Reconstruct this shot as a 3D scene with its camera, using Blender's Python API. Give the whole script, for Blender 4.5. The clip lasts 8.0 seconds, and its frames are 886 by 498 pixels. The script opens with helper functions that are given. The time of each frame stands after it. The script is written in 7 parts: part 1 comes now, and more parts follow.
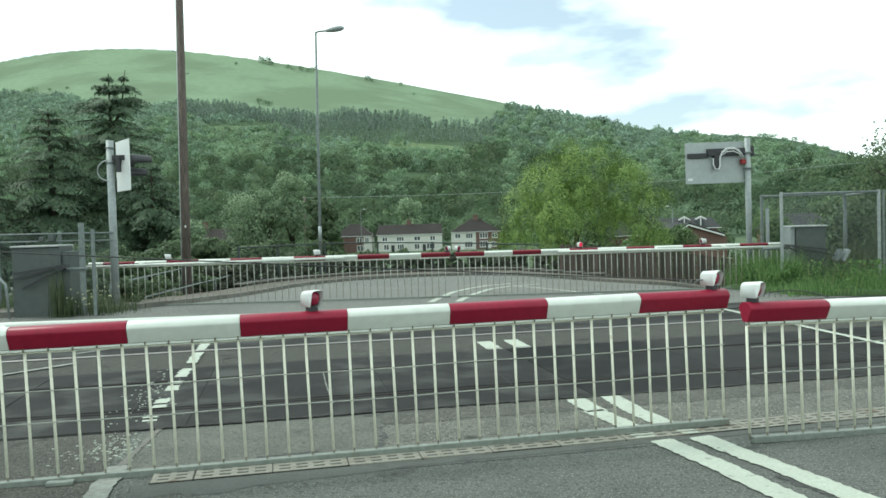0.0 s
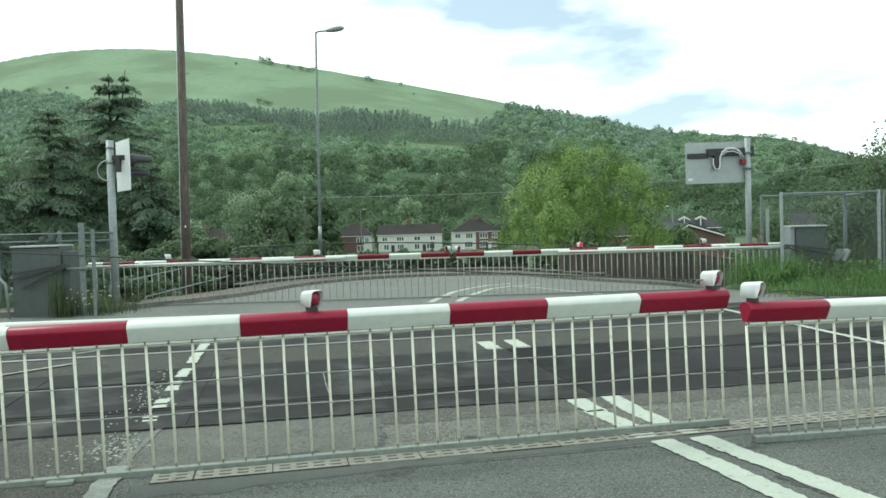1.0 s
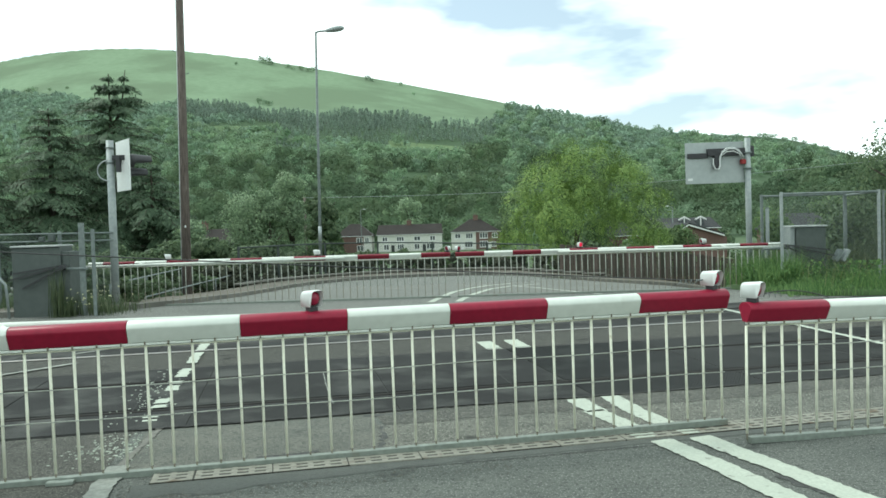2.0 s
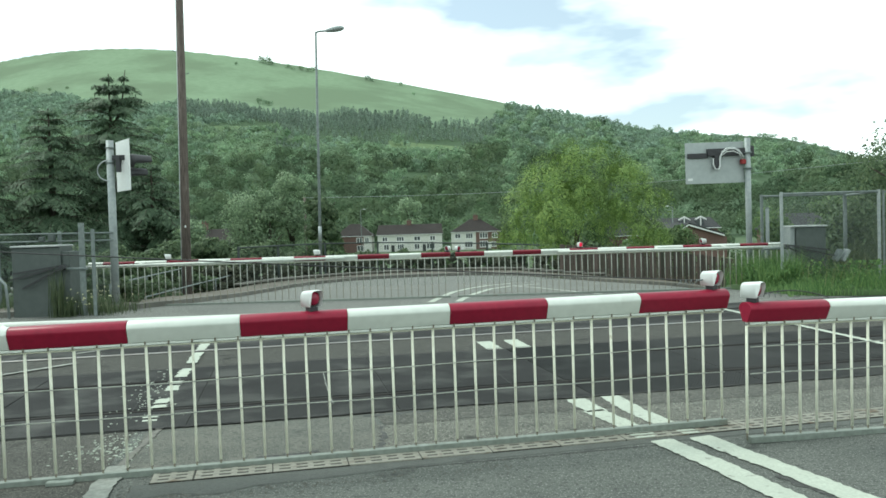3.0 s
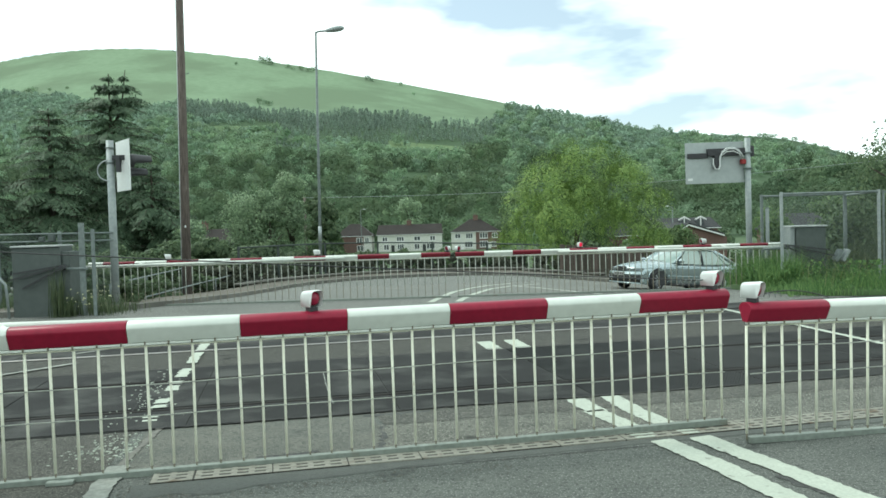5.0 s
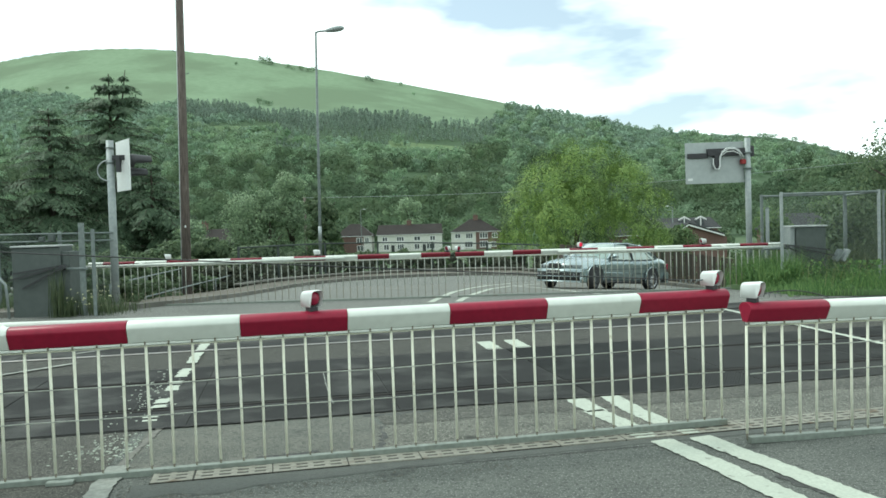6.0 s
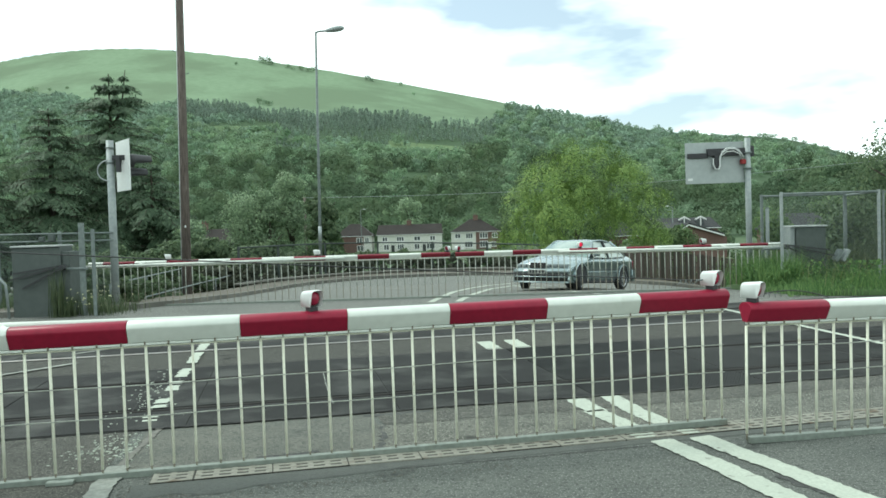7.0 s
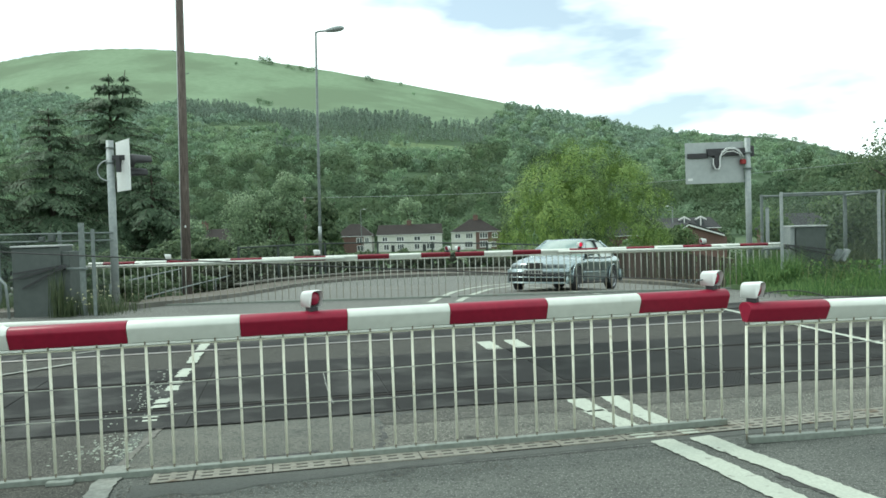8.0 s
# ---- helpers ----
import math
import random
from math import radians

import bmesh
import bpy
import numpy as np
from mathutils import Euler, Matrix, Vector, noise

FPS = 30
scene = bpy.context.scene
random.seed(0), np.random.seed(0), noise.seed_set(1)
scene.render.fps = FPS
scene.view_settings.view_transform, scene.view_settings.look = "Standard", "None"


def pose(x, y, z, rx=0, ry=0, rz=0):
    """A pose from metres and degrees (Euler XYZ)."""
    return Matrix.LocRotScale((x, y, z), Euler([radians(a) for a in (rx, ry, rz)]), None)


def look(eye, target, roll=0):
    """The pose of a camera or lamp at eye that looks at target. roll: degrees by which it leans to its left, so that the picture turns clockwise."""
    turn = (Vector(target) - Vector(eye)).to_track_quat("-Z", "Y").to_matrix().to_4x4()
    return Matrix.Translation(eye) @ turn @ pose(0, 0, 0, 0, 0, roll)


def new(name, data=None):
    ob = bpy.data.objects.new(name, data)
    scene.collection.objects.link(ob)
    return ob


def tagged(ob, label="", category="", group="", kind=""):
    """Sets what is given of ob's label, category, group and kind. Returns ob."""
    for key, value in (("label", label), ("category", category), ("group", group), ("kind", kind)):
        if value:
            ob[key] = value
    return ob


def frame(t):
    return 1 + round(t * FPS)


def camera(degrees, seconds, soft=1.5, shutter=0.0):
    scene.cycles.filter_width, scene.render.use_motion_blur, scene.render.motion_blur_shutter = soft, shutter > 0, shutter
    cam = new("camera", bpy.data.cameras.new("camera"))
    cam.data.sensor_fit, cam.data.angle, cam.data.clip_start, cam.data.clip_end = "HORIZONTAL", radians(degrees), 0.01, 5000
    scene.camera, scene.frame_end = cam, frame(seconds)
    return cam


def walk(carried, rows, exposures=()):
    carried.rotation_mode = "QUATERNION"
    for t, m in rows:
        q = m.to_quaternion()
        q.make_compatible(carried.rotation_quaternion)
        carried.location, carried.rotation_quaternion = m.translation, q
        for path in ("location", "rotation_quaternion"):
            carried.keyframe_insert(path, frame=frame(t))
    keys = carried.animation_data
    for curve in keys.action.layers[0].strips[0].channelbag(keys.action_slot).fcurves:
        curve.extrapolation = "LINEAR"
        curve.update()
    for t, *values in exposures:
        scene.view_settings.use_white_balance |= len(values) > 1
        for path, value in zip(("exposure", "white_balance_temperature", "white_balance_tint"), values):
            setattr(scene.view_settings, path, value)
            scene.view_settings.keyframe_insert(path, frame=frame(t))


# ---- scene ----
cam = camera(58.15, 8.0, soft=1.6)
EYE = look((0, 0, 1.6), (0, 100, 1.6 - 2.695), roll=-1.72)
walk(cam, [(0.0, EYE), (8.0, EYE)], exposures=[(0.0, 0.23, 6240, -2), (8.0, 0.23, 6240, -2)])


# ---- light ----
def build_world():
    w = bpy.data.worlds.new("world")
    scene.world = w
    w.use_nodes = True
    nt = w.node_tree
    nt.nodes.clear()
    out = nt.nodes.new("ShaderNodeOutputWorld")
    bg = nt.nodes.new("ShaderNodeBackground")
    bg.inputs["Strength"].default_value = 0.11
    sky = nt.nodes.new("ShaderNodeTexSky")
    sky.sky_type = "NISHITA"
    sky.sun_disc = False
    sky.sun_elevation = radians(52)
    sky.sun_rotation = radians(-60)
    tc = nt.nodes.new("ShaderNodeTexCoord")
    mp = nt.nodes.new("ShaderNodeMapping")
    mp.inputs["Scale"].default_value = (1.6, 1.6, 5.0)
    mp.inputs["Location"].default_value = (0.10, 0.2, 0.1)
    ns = nt.nodes.new("ShaderNodeTexNoise")
    ns.inputs["Scale"].default_value = 1.7
    ns.inputs["Detail"].default_value = 5
    ns.inputs["Roughness"].default_value = 0.5
    ramp = nt.nodes.new("ShaderNodeValToRGB")
    ramp.color_ramp.elements[0].position = 0.38
    ramp.color_ramp.elements[0].color = (0.27, 0.27, 0.27, 1)
    ramp.color_ramp.elements[1].position = 0.50
    ramp.color_ramp.elements[1].color = (1, 1, 1, 1)
    mix = nt.nodes.new("ShaderNodeMix")
    mix.data_type = "RGBA"
    mix.inputs["B"].default_value = (12.2, 13.0, 12.9, 1)
    nt.links.new(tc.outputs["Generated"], mp.inputs["Vector"])
    nt.links.new(mp.outputs["Vector"], ns.inputs["Vector"])
    nt.links.new(ns.outputs["Fac"], ramp.inputs["Fac"])
    nt.links.new(ramp.outputs["Color"], mix.inputs["Factor"])
    nt.links.new(sky.outputs["Color"], mix.inputs["A"])
    nt.links.new(mix.outputs["Result"], bg.inputs["Color"])
    nt.links.new(bg.outputs["Background"], out.inputs["Surface"])
    sun = bpy.data.lights.new("sun", "SUN")
    sun.energy = 1.6
    sun.angle = radians(14)
    sun.color = (1.0, 0.97, 0.92)
    ob = new("sun", sun)
    az, el = radians(-60), radians(52)
    way = Vector((math.sin(az) * math.cos(el), math.cos(az) * math.cos(el), math.sin(el)))
    ob.matrix_world = Matrix.Translation(way * 60) @ way.to_track_quat("Z", "Y").to_matrix().to_4x4()


build_world()


# ---- materials ----
def surface(name, a, b=None, rough=0.7, metal=0.0, fine=40.0, coarse=2.0, bump=0.0, dirt=None, dirt_at=0.62, dirt_scale=3.0, isle=0.0, obj=0.0, spec=0.5, world_space=True, bump_scale=None, stretch=(1, 1, 1), coat=0.0):
    """Two-scale varied principled material. a, b: the two base colours; dirt: colour of stains."""
    m = bpy.data.materials.new(name)
    m.use_nodes = True
    nt = m.node_tree
    p = nt.nodes["Principled BSDF"]
    b = b or tuple(c * 0.75 for c in a[:3]) + (1,)
    if world_space:
        src = nt.nodes.new("ShaderNodeNewGeometry").outputs["Position"]
    else:
        src = nt.nodes.new("ShaderNodeTexCoord").outputs["Object"]
    mp = nt.nodes.new("ShaderNodeMapping")
    mp.inputs["Scale"].default_value = stretch
    nt.links.new(src, mp.inputs["Vector"])
    src = mp.outputs["Vector"]

    def noise_at(scale, detail=4):
        n = nt.nodes.new("ShaderNodeTexNoise")
        n.inputs["Scale"].default_value = scale
        n.inputs["Detail"].default_value = detail
        nt.links.new(src, n.inputs["Vector"])
        return n.outputs["Fac"]

    def mixed(fac, c1, c2):
        x = nt.nodes.new("ShaderNodeMix")
        x.data_type = "RGBA"
        for sock, val in (("Factor", fac), ("A", c1), ("B", c2)):
            if isinstance(val, (tuple, float, int)):
                x.inputs[sock].default_value = val
            else:
                nt.links.new(val, x.inputs[sock])
        return x.outputs["Result"]

    def ranged(fac, lo, hi):
        r = nt.nodes.new("ShaderNodeMapRange")
        r.inputs["From Min"].default_value, r.inputs["From Max"].default_value = lo, hi
        nt.links.new(fac, r.inputs["Value"])
        return r.outputs["Result"]

    nf, nc = noise_at(fine), noise_at(coarse)
    half = tuple((x + y) / 2 for x, y in zip(a, b))
    col = mixed(ranged(nc, 0.35, 0.65), a, half)
    col = mixed(ranged(nf, 0.35, 0.7), col, b)
    if dirt:
        nd = noise_at(dirt_scale, 6)
        col = mixed(ranged(nd, dirt_at, dirt_at + 0.14), col, dirt)
    if isle or obj:
        if isle:
            rnd = nt.nodes.new("ShaderNodeNewGeometry").outputs["Random Per Island"]
        else:
            rnd = nt.nodes.new("ShaderNodeObjectInfo").outputs["Random"]
        h = nt.nodes.new("ShaderNodeHueSaturation")
        r = nt.nodes.new("ShaderNodeMapRange")
        k = isle or obj
        r.inputs["To Min"].default_value, r.inputs["To Max"].default_value = 1 - k, 1 + k
        nt.links.new(rnd, r.inputs["Value"])
        nt.links.new(r.outputs["Result"], h.inputs["Value"])
        r2 = nt.nodes.new("ShaderNodeMapRange")
        r2.inputs["To Min"].default_value, r2.inputs["To Max"].default_value = 0.5 + k * 0.06, 0.5 - k * 0.06
        nt.links.new(rnd, r2.inputs["Value"])
        nt.links.new(r2.outputs["Result"], h.inputs["Hue"])
        nt.links.new(col, h.inputs["Color"])
        col = h.outputs["Color"]
    nt.links.new(col, p.inputs["Base Color"])
    rr = nt.nodes.new("ShaderNodeMapRange")
    rr.inputs["To Min"].default_value, rr.inputs["To Max"].default_value = max(rough - 0.1, 0.02), min(rough + 0.1, 1)
    nt.links.new(nc, rr.inputs["Value"])
    nt.links.new(rr.outputs["Result"], p.inputs["Roughness"])
    p.inputs["Metallic"].default_value = metal
    p.inputs["Specular IOR Level"].default_value = spec
    p.inputs["Coat Weight"].default_value = coat
    if bump:
        bn = nt.nodes.new("ShaderNodeBump")
        bn.inputs["Strength"].default_value = bump
        bn.inputs["Distance"].default_value = 0.02 if fine > 10 else 0.6
        nt.links.new(noise_at(bump_scale, 5) if bump_scale else nf, bn.inputs["Height"])
        nt.links.new(bn.outputs["Normal"], p.inputs["Normal"])
    return m


def leafy(name, a, b, isle=0.3, through_light=0.35):
    """Leaf material: varied per leaf, with some light passing through."""
    m = surface(name, a, b, rough=0.6, fine=6.0, coarse=0.7, isle=isle, spec=0.25)
    nt = m.node_tree
    p = nt.nodes["Principled BSDF"]
    out = nt.nodes["Material Output"]
    tr = nt.nodes.new("ShaderNodeBsdfTranslucent")
    mx = nt.nodes.new("ShaderNodeMixShader")
    mx.inputs["Fac"].default_value = through_light
    src = p.inputs["Base Color"].links[0].from_socket
    nt.links.new(src, tr.inputs["Color"])
    nt.links.new(p.outputs["BSDF"], mx.inputs[1])
    nt.links.new(tr.outputs["BSDF"], mx.inputs[2])
    nt.links.new(mx.outputs["Shader"], out.inputs["Surface"])
    return m


def glass(name, tint=(0.85, 0.95, 0.92, 1), rough=0.03):
    m = bpy.data.materials.new(name)
    m.use_nodes = True
    p = m.node_tree.nodes["Principled BSDF"]
    p.inputs["Base Color"].default_value = tint
    p.inputs["Roughness"].default_value = rough
    p.inputs["Transmission Weight"].default_value = 1.0
    p.inputs["IOR"].default_value = 1.45
    return m


def glowing(name, col, power):
    m = surface(name, col, rough=0.25)
    p = m.node_tree.nodes["Principled BSDF"]
    p.inputs["Emission Color"].default_value = col
    p.inputs["Emission Strength"].default_value = power
    return m


def tarmac(name, dark, pale, patch, stone=0.5, patch_scale=0.5):
    """Rolled asphalt: blotches, mottling, grit and loose pale chippings."""
    m = bpy.data.materials.new(name)
    m.use_nodes = True
    nt = m.node_tree
    p = nt.nodes["Principled BSDF"]
    pos = nt.nodes.new("ShaderNodeNewGeometry").outputs["Position"]

    def grain(scale, lo, hi, detail=5, rough=0.6):
        n = nt.nodes.new("ShaderNodeTexNoise")
        n.inputs["Scale"].default_value = scale
        n.inputs["Detail"].default_value = detail
        n.inputs["Roughness"].default_value = rough
        nt.links.new(pos, n.inputs["Vector"])
        r = nt.nodes.new("ShaderNodeMapRange")
        r.inputs["From Min"].default_value, r.inputs["From Max"].default_value = lo, hi
        nt.links.new(n.outputs["Fac"], r.inputs["Value"])
        return r.outputs["Result"]

    def over(fac, a, b):
        x = nt.nodes.new("ShaderNodeMix")
        x.data_type = "RGBA"
        nt.links.new(fac, x.inputs["Factor"])
        for sock, val in (("A", a), ("B", b)):
            if isinstance(val, tuple):
                x.inputs[sock].default_value = val
            else:
                nt.links.new(val, x.inputs[sock])
        return x.outputs["Result"]

    mid = tuple((a + b) / 2 for a, b in zip(dark, pale))
    col = over(grain(patch_scale, 0.42, 0.60), mid, patch)
    col = over(grain(3.2, 0.40, 0.72), col, pale)
    col = over(grain(26.0, 0.50, 0.66, 3), col, dark)
    col = over(grain(70.0, 0.57, 0.66, 2), col, tuple(min(1, c * (1.1 + 2 * stone)) for c in pale[:3]) + (1,))
    col = over(grain(1.3, 0.63, 0.70), col, tuple(c * 0.75 for c in dark[:3]) + (1,))
    nt.links.new(col, p.inputs["Base Color"])
    p.inputs["Roughness"].default_value = 0.9
    p.inputs["Specular IOR Level"].default_value = 0.3
    b = nt.nodes.new("ShaderNodeBump")
    b.inputs["Strength"].default_value = 0.9
    b.inputs["Distance"].default_value = 0.012
    nt.links.new(grain(55.0, 0.3, 0.7, 4, 0.7), b.inputs["Height"])
    nt.links.new(b.outputs["Normal"], p.inputs["Normal"])
    return m


ASPHALT = tarmac("asphalt", (0.070, 0.076, 0.069, 1), (0.147, 0.156, 0.140, 1), (0.133, 0.140, 0.127, 1))
ASPHALT_OLD = tarmac("asphalt_worn", (0.074, 0.077, 0.067, 1), (0.193, 0.193, 0.165, 1), (0.106, 0.109, 0.096, 1), patch_scale=0.9)
ASPHALT_GREY = tarmac("asphalt_smooth_grey", (0.088, 0.095, 0.084, 1), (0.185, 0.184, 0.158, 1), (0.112, 0.120, 0.106, 1), stone=0.12, patch_scale=1.3)
ASPHALT_BAND = tarmac("asphalt_rough_band", (0.058, 0.060, 0.054, 1), (0.125, 0.124, 0.108, 1), (0.088, 0.088, 0.078, 1), patch_scale=1.4)
ASPHALT_MID = tarmac("asphalt_between_tracks", (0.036, 0.036, 0.032, 1), (0.082, 0.081, 0.070, 1), (0.058, 0.057, 0.050, 1), patch_scale=1.6)
# paler asphalt: the sky's grazing sheen on the far road is in the colour
ASPHALT_FAR = tarmac("asphalt_sky_sheen", (0.105, 0.11, 0.10, 1), (0.175, 0.18, 0.164, 1), (0.165, 0.168, 0.153, 1), patch_scale=0.35)
ASPHALT_DARK = tarmac("asphalt_dark", (0.044, 0.045, 0.040, 1), (0.110, 0.108, 0.094, 1), (0.074, 0.073, 0.064, 1), patch_scale=0.9)
RUBBER = surface("rubber_panel", (0.0284, 0.0286, 0.0276, 1), (0.0165, 0.0172, 0.0170, 1), spec=0.22, rough=0.9, fine=60, coarse=2.1, bump=0.3, dirt=(0.0595, 0.0610, 0.0566, 1), dirt_at=0.49, dirt_scale=1.5, obj=0.2)
RIB_TOP = surface("worn_rib_tops", (0.046, 0.049, 0.049, 1), (0.031, 0.034, 0.034, 1), spec=0.22, rough=0.9, fine=60, coarse=1.3)
RAIL_DULL = surface("rail_steel_dull", (0.034, 0.032, 0.030, 1), (0.022, 0.021, 0.020, 1), rough=0.9, spec=0.1, fine=60, coarse=2)
RAIL = surface("rail_steel", (0.33, 0.33, 0.32, 1), (0.22, 0.20, 0.18, 1), rough=0.45, metal=0.7, fine=60, coarse=2)
PAINT_ROAD = surface("road_paint", (0.46, 0.50, 0.425, 1), (0.355, 0.38, 0.325, 1), rough=0.8, spec=0.25, fine=60, coarse=3, bump=0.3, dirt=(0.14, 0.142, 0.128, 1), dirt_at=0.635, dirt_scale=13)
PAINT_WORN = surface("worn_road_paint", (0.28, 0.295, 0.26, 1), (0.17, 0.178, 0.158, 1), rough=0.8, fine=40, coarse=6, dirt=(0.16, 0.16, 0.15, 1), dirt_at=0.55, dirt_scale=14)
KERB = surface("kerb_concrete", (0.1848, 0.1804, 0.1584, 1), (0.1144, 0.1100, 0.0968, 1), rough=0.9, fine=40, coarse=1.2, bump=0.4, obj=0.12, dirt=(0.0968, 0.1056, 0.0704, 1), dirt_at=0.62)
PAVING = surface("paving", (0.1367, 0.1190, 0.0930, 1), (0.0779, 0.0722, 0.0590, 1), rough=0.9, fine=45, coarse=0.8, bump=0.4, dirt=(0.0902, 0.0984, 0.0574, 1), dirt_at=0.6, dirt_scale=0.9)
WHITE = surface("white_boom_paint", (0.66, 0.69, 0.63, 1), (0.58, 0.605, 0.55, 1), rough=0.35, fine=14, coarse=2.2, dirt=(0.45, 0.46, 0.38, 1), dirt_at=0.68, dirt_scale=5)
RED = surface("red_boom_film", (0.2560, 0.0115, 0.0360, 1), (0.2120, 0.0092, 0.0300, 1), spec=0.25, rough=0.38, fine=22, coarse=2.0, dirt=(0.1232, 0.0120, 0.0180, 1), dirt_at=0.66, dirt_scale=6)
# far bands: a darker copy of the red, with their unlit side's shade in it
RED_SHADED = surface("shaded_red_film", (0.19, 0.016, 0.030, 1), (0.145, 0.013, 0.024, 1), spec=0.25, rough=0.5, fine=22, coarse=2.0, dirt=(0.10, 0.02, 0.025, 1), dirt_at=0.6, dirt_scale=4)
CREAM = surface("cream_bar_paint", (0.79, 0.79, 0.66, 1), (0.69, 0.685, 0.555, 1), rough=0.45, fine=30, coarse=4, dirt=(0.35, 0.30, 0.18, 1), dirt_at=0.66, dirt_scale=9)
# greyer copy of the cream: the far bars' shade is put into the colour
FAR_BAR = surface("shaded_bar_paint", (0.46, 0.48, 0.42, 1), (0.34, 0.355, 0.31, 1), rough=0.6, fine=30, coarse=4, dirt=(0.2, 0.19, 0.15, 1), dirt_at=0.6, dirt_scale=9)
BAR_TIP = surface("dirty_backlit_foot", (0.25, 0.23, 0.17, 1), (0.14, 0.12, 0.09, 1), rough=0.8, fine=60)
PLATE = surface("grey_green_plate", (0.221, 0.248, 0.216, 1), (0.148, 0.168, 0.144, 1), rough=0.6, fine=25, coarse=2.5, dirt=(0.164, 0.160, 0.128, 1), dirt_at=0.6, dirt_scale=5)
GRATE = surface("weathered_grating", (0.27, 0.265, 0.22, 1), (0.18, 0.175, 0.147, 1), rough=0.8, fine=50, coarse=2, dirt=(0.12, 0.09, 0.06, 1), dirt_at=0.58, dirt_scale=6)
WIRE_GREY = surface("grey_rod", (0.42, 0.44, 0.385, 1), (0.28, 0.29, 0.25, 1), rough=0.6, fine=30, coarse=4)
TAR = surface("tar_stain", (0.05, 0.052, 0.048, 1), (0.032, 0.033, 0.031, 1), rough=0.8, fine=40, coarse=6, dirt=(0.09, 0.092, 0.083, 1), dirt_at=0.5, dirt_scale=22)
TAR_STRIP = surface("tar_strip", (0.092, 0.098, 0.088, 1), (0.062, 0.067, 0.060, 1), rough=0.85, fine=60, coarse=3, bump=0.4, dirt=(0.05, 0.053, 0.048, 1), dirt_at=0.58, dirt_scale=4)
SILT = surface("channel_silt", (0.050, 0.047, 0.038, 1), (0.028, 0.027, 0.023, 1), rough=0.95, fine=50, coarse=3, dirt=(0.12, 0.11, 0.085, 1), dirt_at=0.6, dirt_scale=4)
DARK_GAP = surface("dark_channel", (0.025, 0.025, 0.023, 1), rough=0.95)
BLACK = surface("black_plastic", (0.02, 0.02, 0.023, 1), (0.035, 0.035, 0.038, 1), rough=0.5, fine=20)
CABLE = surface("dark_wire", (0.05, 0.055, 0.055, 1), (0.03, 0.03, 0.03, 1), rough=0.5, metal=0.4)
GALV = surface("galvanised_steel", (0.36, 0.39, 0.38, 1), (0.27, 0.30, 0.30, 1), rough=0.55, metal=0.35, fine=12, coarse=1.5, dirt=(0.22, 0.22, 0.2, 1), dirt_at=0.64)
GALV_DULL = surface("dull_steel", (0.21, 0.24, 0.23, 1), (0.14, 0.165, 0.16, 1), rough=0.65, metal=0.2, fine=12, coarse=1.5, dirt=(0.12, 0.11, 0.09, 1), dirt_at=0.62)
LAMP_WHITE = surface("lamp_white", (0.68, 0.70, 0.68, 1), (0.62, 0.64, 0.62, 1), rough=0.4, fine=15)
LENS = surface("red_lens", (0.30, 0.010, 0.045, 1), (0.2, 0.008, 0.03, 1), rough=0.2, fine=40)
# mild emission added so that one unlit-looking lens shows vivid red
LENS_GLOW = glowing("red_lens_glow", (0.80, 0.015, 0.07, 1), 0.45)
BOX_GREY = surface("grey_cabinet_paint", (0.082, 0.097, 0.090, 1), (0.064, 0.077, 0.072, 1), rough=0.6, fine=10, coarse=1.2, dirt=(0.07, 0.08, 0.07, 1), dirt_at=0.6)
BOX_LIGHT = surface("pale_lit_paint", (0.42, 0.44, 0.43, 1), (0.32, 0.34, 0.33, 1), rough=0.55, fine=10, coarse=1.2)
BOARD_BACK = surface("board_back_metal", (0.40, 0.43, 0.42, 1), (0.33, 0.36, 0.355, 1), rough=0.5, metal=0.25, fine=8, coarse=1.5)
WOOD_POLE = surface("weathered_pole", (0.231, 0.188, 0.163, 1), (0.090, 0.070, 0.060, 1), rough=0.9, fine=9, coarse=1.2, bump=0.6, stretch=(5, 5, 0.35), dirt=(0.312, 0.275, 0.229, 1), dirt_at=0.64)
BARK = surface("bark", (0.09, 0.075, 0.055, 1), (0.05, 0.042, 0.032, 1), rough=0.95, fine=14, coarse=2, bump=0.8, stretch=(3, 3, 0.6))
FENCE_WOOD = surface("grey_fence_board", (0.100, 0.078, 0.062, 1), (0.046, 0.040, 0.032, 1), rough=0.9, fine=20, coarse=1.5, stretch=(4, 4, 0.5), obj=0.45, dirt=(0.05, 0.062, 0.035, 1), dirt_at=0.58, dirt_scale=1.1)
GREEN_MESH = surface("dark_green_wire", (0.035, 0.05, 0.045, 1), (0.025, 0.035, 0.03, 1), rough=0.6)
STONE = surface("mossy_wall_stone", (0.1080, 0.0960, 0.0784, 1), (0.0640, 0.0576, 0.0448, 1), rough=0.95, fine=14, coarse=2.2, bump=0.8, dirt=(0.06, 0.075, 0.035, 1), dirt_at=0.55, dirt_scale=1.5)
BRICK = surface("red_brick", (0.168, 0.100, 0.082, 1), (0.120, 0.074, 0.062, 1), rough=0.9, fine=6, coarse=0.8)
RENDER_WALL = surface("white_render", (0.62, 0.62, 0.57, 1), (0.54, 0.54, 0.49, 1), rough=0.9, fine=2, coarse=0.25)
ROOF = surface("brown_roof_tiles", (0.0322, 0.0252, 0.0222, 1), (0.0211, 0.0170, 0.0155, 1), rough=0.9, fine=1.6, coarse=0.3)
